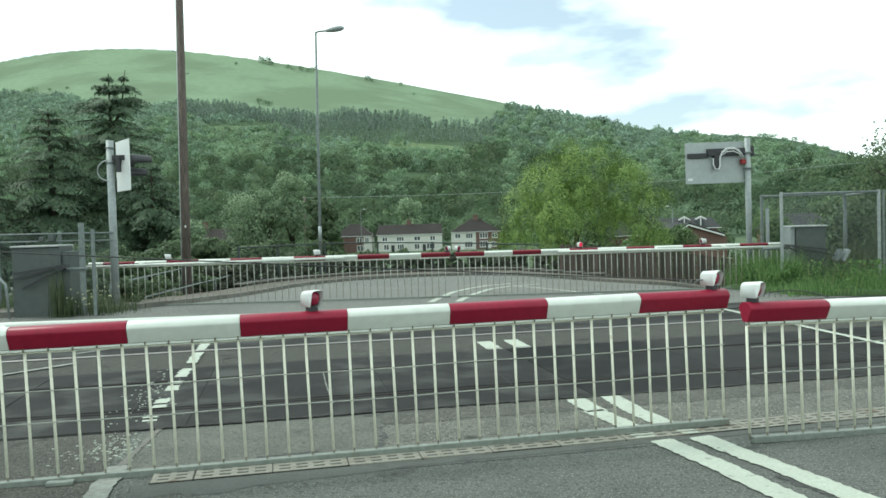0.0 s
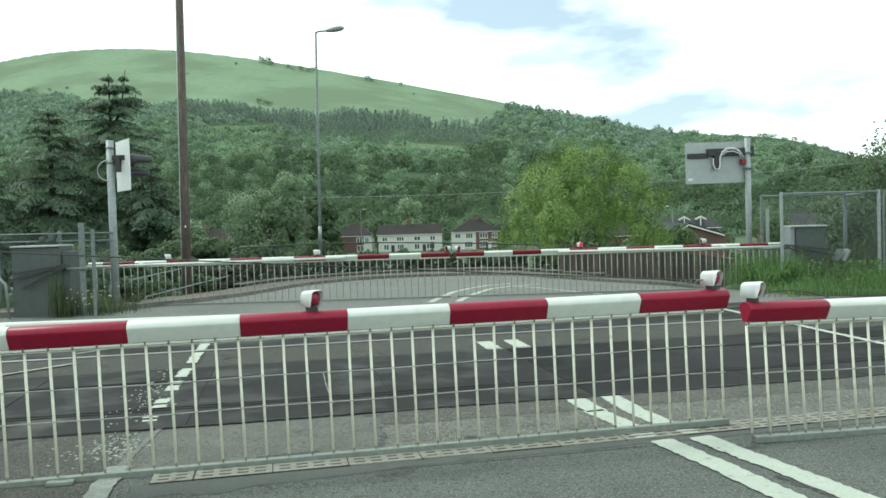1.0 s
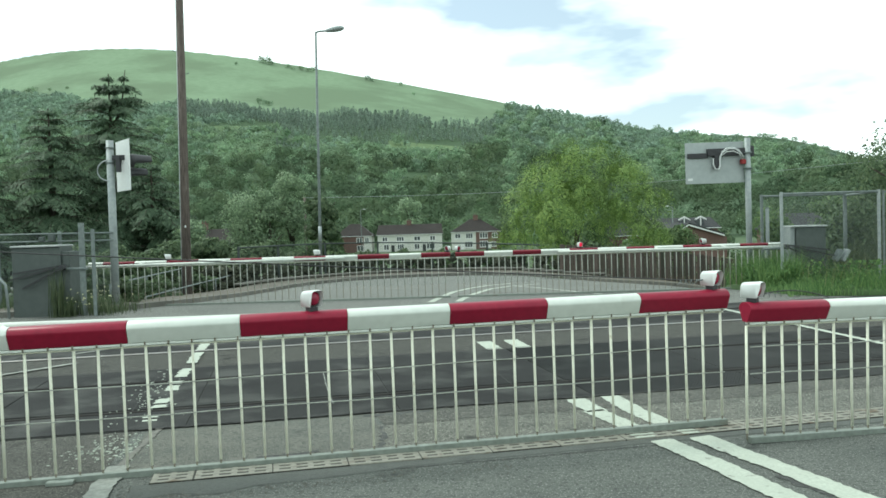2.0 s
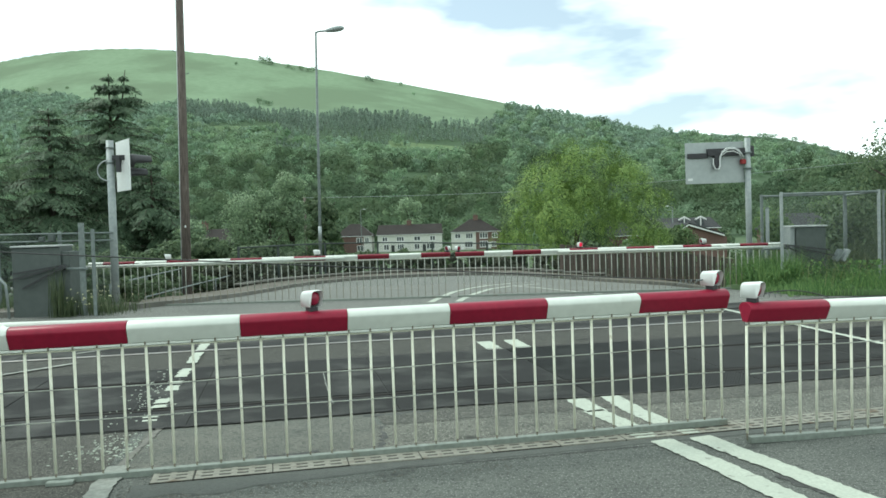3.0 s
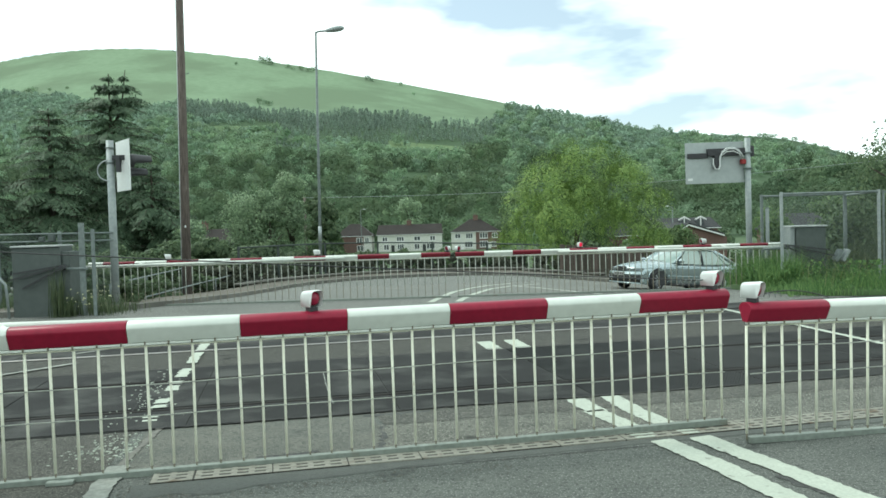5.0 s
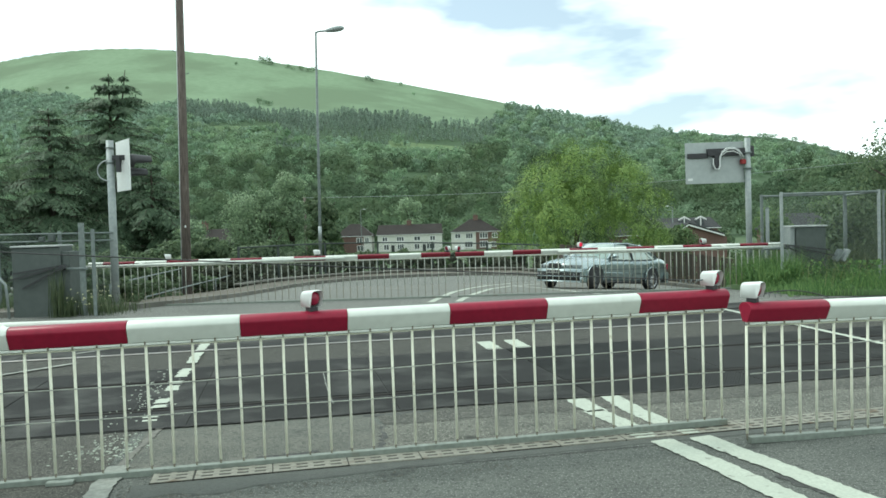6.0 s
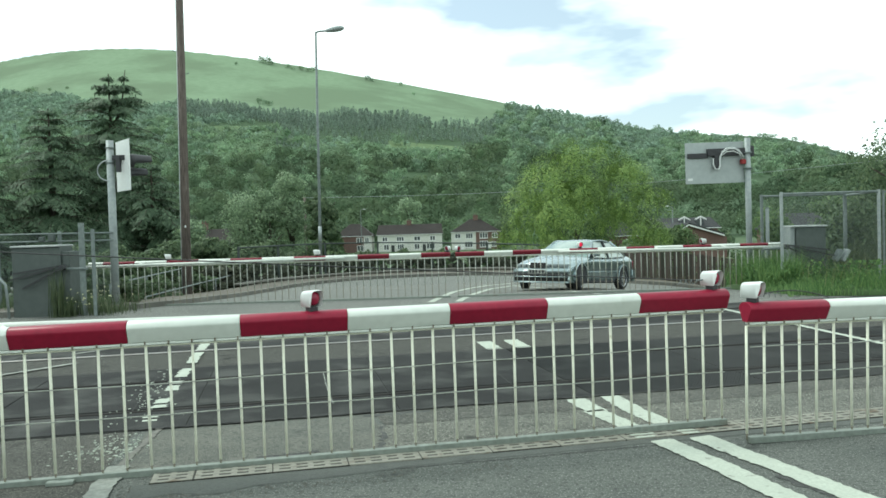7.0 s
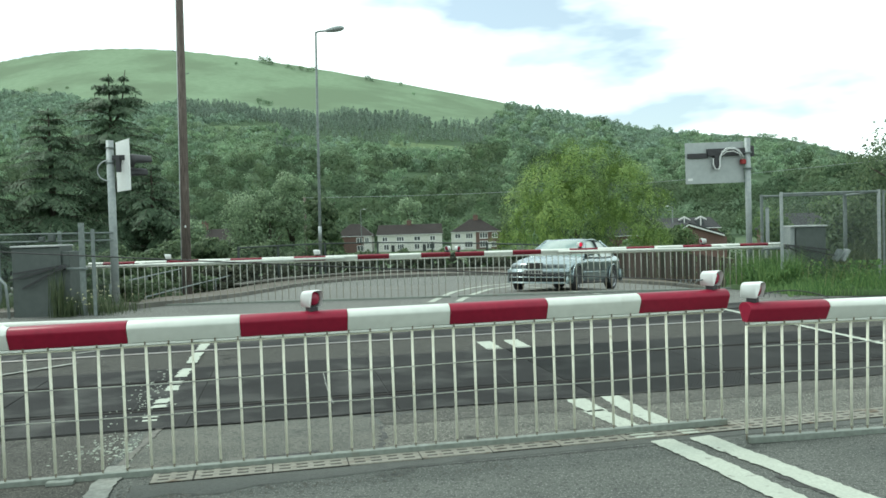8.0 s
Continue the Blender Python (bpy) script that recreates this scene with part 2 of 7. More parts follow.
ROOF_GREY = surface("grey_roof_slate", (0.0612, 0.0629, 0.0631, 1), (0.0432, 0.0444, 0.0456, 1), rough=0.8, fine=3, coarse=0.5, spec=0.12)
WIN_DARK = surface("dark_window", (0.0540, 0.0630, 0.0680, 1), (0.0900, 0.0990, 0.1020, 1), rough=0.1, fine=1)
WHITE_TRIM = surface("white_trim", (0.75, 0.75, 0.73, 1), (0.68, 0.68, 0.66, 1), rough=0.5)
SOIL = surface("valley_grass", (0.055, 0.10, 0.03, 1), (0.035, 0.065, 0.02, 1), rough=0.95, fine=0.5, coarse=0.05, dirt=(0.10, 0.11, 0.05, 1), dirt_at=0.6, dirt_scale=0.02)
GRASS_BLADE = leafy("grass_blade", (0.165, 0.275, 0.100, 1), (0.105, 0.19, 0.066, 1), 0.4, 0.45)
SEED_HEAD = leafy("seed_head", (0.35, 0.33, 0.18, 1), (0.25, 0.25, 0.12, 1), 0.2)
FLOWER = leafy("cream_flower", (0.7, 0.68, 0.45, 1), (0.6, 0.6, 0.35, 1), 0.15)
LEAF_WILLOW = leafy("willow_leaf", (0.290, 0.405, 0.108, 1), (0.150, 0.238, 0.072, 1), 0.4, 0.24)
LEAF_CEDAR = leafy("cedar_needles", (0.1307, 0.1938, 0.1144, 1), (0.0834, 0.1312, 0.0780, 1), 0.35, 0.3)
LEAF_BUSH = leafy("bush_leaf", (0.16, 0.235, 0.10, 1), (0.10, 0.16, 0.068, 1), 0.35, 0.45)
BRAMBLE = leafy("bramble_leaf", (0.105, 0.118, 0.078, 1), (0.068, 0.076, 0.052, 1), 0.5, 0.25)
WEED = leafy("dull_weed", (0.115, 0.150, 0.075, 1), (0.075, 0.100, 0.052, 1), 0.4, 0.3)
LEAF_PALE = leafy("pale_tree_leaf", (0.3249, 0.4312, 0.2606, 1), (0.2166, 0.2968, 0.1835, 1), 0.35, 0.45)
LEAF_DARK = leafy("dark_bush_leaf", (0.140, 0.199, 0.103, 1), (0.095, 0.140, 0.073, 1), 0.4, 0.38)


def canopy(name, a, b, shade, isle=0.06, tree=13.0):
    """Far woodland: stands, single crowns and clumps of leaves, each with its own tone."""
    m = surface(name, a, b, rough=0.9, fine=0.16, coarse=0.03, isle=isle, dirt=shade, dirt_at=0.50, dirt_scale=0.012, spec=0.0)
    nt = m.node_tree
    p = nt.nodes["Principled BSDF"]
    # every tree its own tone
    vo = nt.nodes.new("ShaderNodeTexVoronoi")
    vo.inputs["Scale"].default_value = 1 / tree
    nt.links.new(nt.nodes.new("ShaderNodeNewGeometry").outputs["Position"], vo.inputs["Vector"])
    sp = nt.nodes.new("ShaderNodeSeparateColor")
    nt.links.new(vo.outputs["Color"], sp.inputs["Color"])
    hs = nt.nodes.new("ShaderNodeHueSaturation")
    for sock, chan, lo, hi in (("Value", "Red", 0.82, 1.18), ("Hue", "Green", 0.485, 0.515), ("Saturation", "Blue", 0.9, 1.1)):
        r = nt.nodes.new("ShaderNodeMapRange")
        r.inputs["To Min"].default_value, r.inputs["To Max"].default_value = lo, hi
        nt.links.new(sp.outputs[chan], r.inputs["Value"])
        nt.links.new(r.outputs["Result"], hs.inputs[sock])
    nt.links.new(p.inputs["Base Color"].links[0].from_socket, hs.inputs["Color"])
    nt.links.new(hs.outputs["Color"], p.inputs["Base Color"])
    tr = nt.nodes.new("ShaderNodeBsdfTranslucent")
    mx = nt.nodes.new("ShaderNodeMixShader")
    mx.inputs["Fac"].default_value = 0.35
    nt.links.new(p.inputs["Base Color"].links[0].from_socket, tr.inputs["Color"])
    nt.links.new(p.outputs["BSDF"], mx.inputs[1])
    nt.links.new(tr.outputs["BSDF"], mx.inputs[2])
    nt.links.new(mx.outputs["Shader"], nt.nodes["Material Output"].inputs["Surface"])
    return m


# higher slopes are paler and bluer: distance haze is mixed into the leaf colours
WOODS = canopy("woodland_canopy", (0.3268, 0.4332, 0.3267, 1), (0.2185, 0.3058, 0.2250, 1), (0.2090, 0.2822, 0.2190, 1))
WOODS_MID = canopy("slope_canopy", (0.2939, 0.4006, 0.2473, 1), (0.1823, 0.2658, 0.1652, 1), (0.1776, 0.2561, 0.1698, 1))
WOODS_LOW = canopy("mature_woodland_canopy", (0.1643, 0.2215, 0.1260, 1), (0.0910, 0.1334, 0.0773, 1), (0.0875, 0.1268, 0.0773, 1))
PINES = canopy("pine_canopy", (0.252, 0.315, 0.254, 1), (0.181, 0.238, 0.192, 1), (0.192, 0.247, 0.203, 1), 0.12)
CAR_PAINT = surface("silver_blue_car_paint", (0.3960, 0.4635, 0.4725, 1), (0.3510, 0.4140, 0.4230, 1), rough=0.28, metal=0.92, fine=30, coarse=1.5, world_space=False)
CAR_TRIM = surface("car_black_trim", (0.025, 0.027, 0.03, 1), (0.035, 0.037, 0.04, 1), rough=0.5, world_space=False)
# opaque panes: sky reflection and light through the glass are in the base colours
CAR_GLASS = surface("car_window_glass", (0.36, 0.44, 0.40, 1), (0.28, 0.345, 0.31, 1), rough=0.08, world_space=False, spec=0.8)
CAR_SCREEN = surface("car_windscreen_glass", (0.20, 0.29, 0.25, 1), (0.155, 0.225, 0.195, 1), rough=0.05, world_space=False, spec=0.9, coat=1.0, coarse=0.8)
CHROME = surface("chrome", (0.30, 0.31, 0.32, 1), (0.25, 0.26, 0.27, 1), rough=0.5, metal=1.0, world_space=False)
PLATE_PALE = surface("pale_number_plate", (0.34, 0.34, 0.31, 1), (0.28, 0.28, 0.26, 1), rough=0.7, spec=0.2, world_space=False)
ALLOY = surface("alloy_wheel", (0.5, 0.51, 0.53, 1), (0.4, 0.41, 0.43, 1), rough=0.35, metal=0.8, world_space=False)
TYRE = surface("tyre_rubber", (0.025, 0.025, 0.026, 1), (0.035, 0.035, 0.036, 1), rough=0.85, world_space=False)
HEADLAMP = surface("headlamp_glass", (0.20, 0.23, 0.23, 1), (0.12, 0.14, 0.14, 1), rough=0.4, metal=0.0, spec=0.25, fine=14, world_space=False, coat=0.0)


def hill_material():
    """Upland grass with darker bracken and pale worn patches."""
    # the grass blue is raised to carry some distance haze
    return surface("upland_grass", (0.190, 0.264, 0.167, 1), (0.158, 0.228, 0.138, 1), rough=0.95, fine=0.09, coarse=0.006, dirt=(0.135, 0.186, 0.115, 1), dirt_at=0.46, dirt_scale=0.006, spec=0.1, bump=0.5, bump_scale=0.06)


HILL = hill_material()
CLEARING = surface("clearing_grass", (0.15, 0.205, 0.105, 1), (0.105, 0.155, 0.075, 1), rough=0.95, fine=0.12, coarse=0.02, spec=0.1)
WOOD_FLOOR = surface("woodland_floor", (0.075, 0.115, 0.062, 1), (0.05, 0.08, 0.043, 1), rough=0.95, fine=0.2, coarse=0.02, spec=0.1)


# ---- mesh tools ----
def tube(bm, pts, r, n=8, r_end=None, cap=True):
    """A round bar along pts."""
    pts = [Vector(p) for p in pts]
    rings = []
    for i, p in enumerate(pts):
        d = (pts[min(i + 1, len(pts) - 1)] - pts[max(i - 1, 0)]).normalized()
        s = d.cross(Vector((0, 0, 1)))
        if s.length < 1e-3:
            s = Vector((1, 0, 0))
        s.normalize()
        q = s.cross(d)
        rr = r if r_end is None else r + (r_end - r) * i / (len(pts) - 1)
        rings.append([bm.verts.new(p + s * (rr * math.cos(a)) + q * (rr * math.sin(a))) for a in (2 * math.pi * (k + 0.5) / n for k in range(n))])
    for a, b in zip(rings, rings[1:]):
        for k in range(n):
            f = bm.faces.new((a[k], a[(k + 1) % n], b[(k + 1) % n], b[k]))
            f.smooth = n > 5
    if cap:
        bm.faces.new(list(reversed(rings[0])))
        bm.faces.new(rings[-1])
    return bm


def block(bm, x0, x1, y0, y1, z0, z1, bev=0.0):
    """A box, with bevelled edges where bev is given."""
    v = [bm.verts.new(p) for p in ((x0, y0, z0), (x1, y0, z0), (x1, y1, z0), (x0, y1, z0), (x0, y0, z1), (x1, y0, z1), (x1, y1, z1), (x0, y1, z1))]
    fs = [bm.faces.new([v[i] for i in q]) for q in ((3, 2, 1, 0), (4, 5, 6, 7), (0, 1, 5, 4), (1, 2, 6, 5), (2, 3, 7, 6), (3, 0, 4, 7))]
    if bev:
        es = list({e for f in fs for e in f.edges})
        bmesh.ops.bevel(bm, geom=es, offset=bev, segments=2, affect="EDGES", profile=0.5)
    return bm


def prism(bm, outline, x0, x1, inset=0.0):
    """Extrude a (y, z) outline along x; inset shrinks the two ends a little."""
    n = len(outline)
    cy, cz = sum(p[0] for p in outline) / n, sum(p[1] for p in outline) / n
    rings = []
    steps = [(x0, 1.0), (x1, 1.0)] if not inset else [(x0, 1 - inset * 5), (x0 + inset, 1.0), (x1 - inset, 1.0), (x1, 1 - inset * 5)]
    for x, k in steps:
        rings.append([bm.verts.new((x, cy + (y - cy) * k, cz + (z - cz) * k)) for y, z in outline])
    for a, b in zip(rings, rings[1:]):
        for k in range(n):
            f = bm.faces.new((a[k], b[k], b[(k + 1) % n], a[(k + 1) % n]))
            f.smooth = n > 9 and bool(inset)
    bm.faces.new(rings[0])
    bm.faces.new(list(reversed(rings[-1])))
    return bm


def finish(name, bm, material, smooth=False):
    me = bpy.data.meshes.new(name)
    bmesh.ops.recalc_face_normals(bm, faces=bm.faces)
    bm.to_mesh(me)
    bm.free()
    if smooth:
        me.polygons.foreach_set("use_smooth", [True] * len(me.polygons))
    me.materials.append(material)
    return me


def part(name, bm, material, parent, label="", m=None, smooth=False):
    """Link a bmesh as one mesh object under a thing or a part."""
    ob = new(name, bm if isinstance(bm, bpy.types.Mesh) else finish(name, bm, material, smooth))
    ob.parent = parent
    if m is not None:
        ob.matrix_basis = m
    if label:
        tagged(ob, label)
    return ob


def thing(name, m, label, category, group="", kind=""):
    ob = new(name)
    ob.empty_display_size = 0.2
    ob.matrix_basis = m
    return tagged(ob, label, category, group, kind)


def solid(name, bm, material, label, category, group="", kind="", smooth=False, m=None):
    ob = new(name, finish(name, bm, material, smooth))
    if m is not None:
        ob.matrix_basis = m
    return tagged(ob, label, category, group, kind)


def from_arrays(name, verts, faces, material, smooth=False, normals=None):
    """A mesh from arrays; normals, one for each vertex, round off leaf clumps into crowns."""
    me = bpy.data.meshes.new(name)
    me.from_pydata(verts.tolist() if hasattr(verts, "tolist") else verts, [], faces.tolist() if hasattr(faces, "tolist") else faces)
    if smooth or normals is not None:
        me.polygons.foreach_set("use_smooth", [True] * len(me.polygons))
    me.materials.append(material)
    me.update()
    if normals is not None:
        me.normals_split_custom_set_from_vertices((normals / np.linalg.norm(normals, axis=1)[:, None]).tolist())
    return me


def facing_quads(P, N, size, aspect, rng, hang=0.0, soft=0.25):
    """Leaf clumps at P that face along N, with ragged turns; hang turns their long side down."""
    n = len(P)
    N = N / (np.linalg.norm(N, axis=1)[:, None] + 1e-9)
    G = N + rng.normal(size=(n, 3)) * soft
    a = rng.normal(size=(n, 3)) * (1 - hang) + np.array([0, 0, -hang])
    a -= G * ((a * G).sum(1) / (G * G).sum(1))[:, None]
    a /= np.linalg.norm(a, axis=1)[:, None] + 1e-9
    b = np.cross(G, a)
    b /= np.linalg.norm(b, axis=1)[:, None] + 1e-9
    s = size * rng.uniform(0.55, 1.35, n)[:, None]
    k = s * rng.uniform(0.35, 0.65, n)[:, None]
    V = np.stack([P - a * s * aspect, P - b * k - a * s * aspect * 0.15, P + a * s * aspect, P + b * k - a * s * aspect * 0.15], 1).reshape(-1, 3)
    return V, np.arange(n * 4).reshape(-1, 4), np.repeat(N, 4, 0)


def rise(a, b, v):
    t = np.clip((v - a) / (b - a), 0, 1)
    return t * t * (3 - 2 * t)


def bm_new():
    return bmesh.new()


# ---- ground, road and hill ----
def z_road(x, y):
    """The road falls away past the crossing, and on towards the bend."""
    return -0.40 * rise(16, 28, y) - (0.070 * np.clip(x - 3, 0, 25) + 0.085 * np.clip(x - 8.3, 0, 8)) * rise(18, 26, y)


def ridge(u):
    """Height of the skyline, per metre of distance, in the direction x / y = u."""
    return 0.205 * np.exp(-((u + 0.3414) / 0.7693) ** 2) + 0.0324 * np.exp(-((u + 0.4785) / 0.2843) ** 2) + 0.0217 * np.exp(-((u - 0.4384) / 0.1191) ** 2) + 0.0015


FOOT, TOP, LOW = 300.0, 1700.0, -6.0


def z_ground(x, y):
    x, y = np.asarray(x, float), np.asarray(y, float)
    r = np.hypot(x, y)
    g = z_road(x, np.minimum(y, 60)) - 0.06
    g = g + (LOW + 0.6 - g) * rise(38, 85, y)
    yy = np.maximum(y, 1.0)
    u = np.clip(x / yy, -0.85, 0.85)
    low = (LOW - 1.6) / FOOT
    t = np.clip((yy - FOOT) / (TOP - FOOT), 0, 1)
    e = low + (ridge(u) - low) * t ** 0.75
    slope = 1.6 + e * np.minimum(yy, TOP) - 0.12 * np.clip(yy - TOP, 0, 9e9)
    side = rise(0.95, 0.75, np.abs(x) / yy) * (y > FOOT)
    hill = slope * side + (LOW + 40 * rise(400, 1500, r)) * (1 - side)
    hill = hill + rise(330, 560, y) * rise(1300, 900, y) * (np.sin(x * 0.021 + y * 0.006) + np.sin(x * 0.008 - y * 0.013) * 1.4) * 3.2
    g = np.where((y > FOOT) | (r > 600), hill, g)
    return g


def tree_line(px):
    """How high the woods climb, by direction across the hill."""
    return 256 - 0.088 * px + 62 * rise(830, 975, px) + 6 * np.sin(px * 0.021) + 3 * np.sin(px * 0.063)


def clearing(px, el):
    """Grassy gaps in the woods."""
    return ((690 < px) & (px < 872) & (np.abs(el - (146 - 0.05 * (px - 690))) < 6 + 2 * np.sin(px * 0.05))) | ((385 < px) & (px < 490) & (np.abs(el - 184) < 5))


def build_ground():
    az = np.radians(np.concatenate([np.arange(-44, 44.01, 0.3), np.arange(48, 316, 4)]))
    rs = np.sort(np.concatenate([[0.5, 2, 4], np.geomspace(6, 4600, 150), np.arange(1560, 2250, 11.0)]))
    A, R = np.meshgrid(az, rs)
    X, Y = np.sin(A) * R, np.cos(A) * R
    Z = z_ground(X, Y)
    V = np.stack([X, Y, Z], -1).reshape(-1, 3)
    n, k = len(az), len(rs)
    i, j = np.meshgrid(np.arange(k - 1), np.arange(n), indexing="ij")
    a, b = i * n + j, i * n + (j + 1) % n
    F = np.stack([a, b, b + n, a + n], -1).reshape(-1, 4)
    me = from_arrays("ground", V, F, SOIL, True)
    me.materials.append(HILL)
    yc = V[F].mean(1)
    me.materials.append(WOOD_FLOOR)
    me.materials.append(CLEARING)
    px, el = 784 + 1410 * yc[:, 0] / np.maximum(yc[:, 1], 1), (yc[:, 2] - 1.6) / np.maximum(yc[:, 1], 1) * 1410
    wooded = (yc[:, 1] > 300) & (el < tree_line(px) - 3) & ~clearing(px, el)
    me.polygons.foreach_set("material_index", np.where(wooded, 2, np.where((yc[:, 1] > 300) & clearing(px, el), 3, np.where(yc[:, 1] > 300, 1, 0))).astype(int))
    ob = new("ground", me)
    tagged(ob, "green valley floor rising to an open grassy hill", "ground", kind="structure")


def sheet(name, x0, x1, y0, y1, step, z_of, material, label, rot=0.0):
    """A gridded sheet that follows z_of, in a frame turned by rot degrees."""
    xs, ys = np.linspace(x0, x1, max(2, int((x1 - x0) / step))), np.linspace(y0, y1, max(2, int((y1 - y0) / step)))
    X, Y = np.meshgrid(xs, ys)
    c, s = math.cos(radians(rot)), math.sin(radians(rot))
    X, Y = X * c - Y * s, X * s + Y * c
    V = np.stack([X, Y, z_of(X, Y)], -1).reshape(-1, 3)
    n, k = len(xs), len(ys)
    i, j = np.meshgrid(np.arange(k - 1), np.arange(n - 1), indexing="ij")
    a = i * n + j
    F = np.stack([a, a + 1, a + n + 1, a + n], -1).reshape(-1, 4)
    return tagged(new(name, from_arrays(name, V, F, material, True)), label, "road", kind="structure")


TRACK = 11.3  # degrees by which the railway crosses the view


def ragged(bm, path, width, rng, z=0.006, wobble=0.012, step=0.035):
    """A painted strip along path (list of (x, y)), with uneven edges, following the road."""
    p = [Vector((a, b, 0)) for a, b in path]
    pts = []
    for a, b in zip(p, p[1:]):
        k = max(1, int((b - a).length / step))
        pts += [a.lerp(b, i / k) for i in range(k)]
    pts.append(p[-1])
    prev = None
    for i, q in enumerate(pts):
        d = (pts[min(i + 1, len(pts) - 1)] - pts[max(i - 1, 0)]).normalized()
        s = Vector((-d.y, d.x, 0))
        w = width / 2
        row = []
        for sg in (1, -1):
            v = q + s * (sg * w + rng.uniform(-wobble, wobble))
            row.append(bm.verts.new((v.x, v.y, float(z_road(v.x, v.y)) + z)))
        if prev:
            bm.faces.new((prev[0], prev[1], row[1], row[0]))
        prev = row
    return bm


def mark(name, paths, width, material, label, seed, wobble=0.012, z=0.006):
    rng = random.Random(seed)
    bm = bm_new()
    for p in paths:
        ragged(bm, p, width, rng, wobble=wobble, z=z)
    return solid(name, bm, material, label, "road marking", kind="structure")


def build_road():
    flat = lambda dz: (lambda X, Y: z_road(X, Y) + dz)
    sheet("road", -30, 34, -30, 36, 0.75, flat(0.0), ASPHALT, "dark grey patched asphalt road over the crossing")
    # paler strip between the barrier and the deck, between the tracks, and past the railway
    sheet("asphalt_strip", -1.15, 0.70, 5.62, 6.88, 0.5, flat(0.003), ASPHALT_GREY, "smooth grey asphalt patch before the rails", TRACK)
    sheet("asphalt_strip_pale", 0.69, 9, 5.60, 6.46, 0.5, flat(0.0035), ASPHALT_OLD, "paler sandy asphalt strip before the rails", TRACK)
    turn = lambda x, y: (x * math.cos(radians(TRACK)) - y * math.sin(radians(TRACK)), x * math.sin(radians(TRACK)) + y * math.cos(radians(TRACK)))
    mark("asphalt_band", [[turn(0.74 + 0.12 * i, 6.655 + 0.012 * math.sin(i * 1.3)) for i in range(70)]], 0.45, ASPHALT_BAND, "rough darker asphalt band along the deck edge", 31, 0.022, z=0.006)
    mark("patch_joint", [[turn(0.68, 5.62), turn(0.655, 5.86), turn(0.70, 6.02), turn(0.70, 6.22), turn(0.74, 6.42)]], 0.035, TAR, "crumbling dark joint between two patches", 32, 0.022, z=0.0055)
    mark("deck_stain", [[turn(0.62, 6.79), turn(0.95, 6.80), turn(1.2, 6.81)], [turn(-0.25, 5.79), turn(0.0, 5.80), turn(0.2, 5.83)]], 0.06, TAR, "dark stain on grey asphalt", 33, 0.03, z=0.0062)
    sheet("asphalt_strip_middle", -9, 9, 9.96, 11.28, 0.5, flat(0.003), ASPHALT_MID, "worn grey asphalt between the two tracks", TRACK)
    far = sheet("road_beyond", -12, 32, 15.0, 34.5, 0.4, flat(0.003), ASPHALT_FAR, "grey asphalt road curving away beyond the railway, sky sheen in its colour")
    sheet("asphalt_verge", -12, -1.25, 3.4, 6.88, 0.5, flat(0.002), ASPHALT_DARK, "dark patched asphalt beside the worn edge line", TRACK)
    # centre lines, in two lengths that break at the deck
    mark("centre_line_near", [[(2.21, 3.3), (1.915, 4.53), (1.758, 5.09), (1.647, 5.424), (1.538, 5.76)], [(1.457, 6.0), (1.38, 6.291), (1.235, 6.74)], [(1.265, 6.70), (1.205, 6.95), (1.168, 7.2)]], 0.185, PAINT_ROAD, "white painted centre line on asphalt", 1, 0.011, z=0.0085)
    mark("centre_line_near_twin", [[(2.65, 3.3), (2.30, 4.47), (2.094, 5.082), (2.003, 5.32), (1.842, 5.82)], [(1.768, 6.06), (1.687, 6.291), (1.586, 6.653), (1.485, 7.28)]], 0.185, PAINT_ROAD, "white painted centre line on asphalt", 2, 0.011, z=0.0085)
    mark("centre_line_middle", [[(0.66, 10.15), (0.52, 11.0)]], 0.20, PAINT_ROAD, "short white painted dash between the tracks", 3)
    mark("centre_line_middle_twin", [[(1.03, 10.3), (0.90, 11.1)]], 0.20, PAINT_ROAD, "short white painted dash between the tracks", 4)
    mark("centre_line_far", [[(-0.3, 17.2), (-0.05, 19.1), (0.28, 22.4), (0.79, 25.0), (1.5, 26.7), (2.3, 27.4)]], 0.16, PAINT_ROAD, "white line curving away on pale asphalt", 5, 0.02)
    mark("centre_line_far_twin", [[(0.30, 17.2), (0.45, 18.2), (0.82, 20.6), (1.4, 24.0), (2.1, 25.7), (3.2, 26.7)]], 0.16, PAINT_ROAD, "white line curving away on pale asphalt", 6, 0.02)
    mark("bend_line", [[(2.3, 25.6), (2.75, 24.0), (3.05, 21.5), (3.3, 19.6), (3.6, 18.2)]], 0.11, PAINT_ROAD, "thin white line round the bend", 7)
    mark("edge_line", [[(4.75, 15.2), (4.95, 13.6), (5.14, 11.8), (5.36, 9.67), (5.6, 7.6)]], 0.10, PAINT_ROAD, "white painted road edge line", 8, z=0.02)
    mark("tar_patch", [[(2.04, 4.90), (2.10, 4.76), (2.13, 4.62), (2.21, 4.52)]], 0.08, TAR, "dark tar stain between the centre lines", 16, 0.035, z=0.0035)
    mark("tar_joint", [[(-2.6, 6.50), (-1.3, 6.76), (0.2, 7.06), (1.6, 7.33), (3.2, 7.66), (6.5, 8.3)]], 0.035, DARK_GAP, "dark open joint along the deck edge", 14, 0.014, z=0.019)
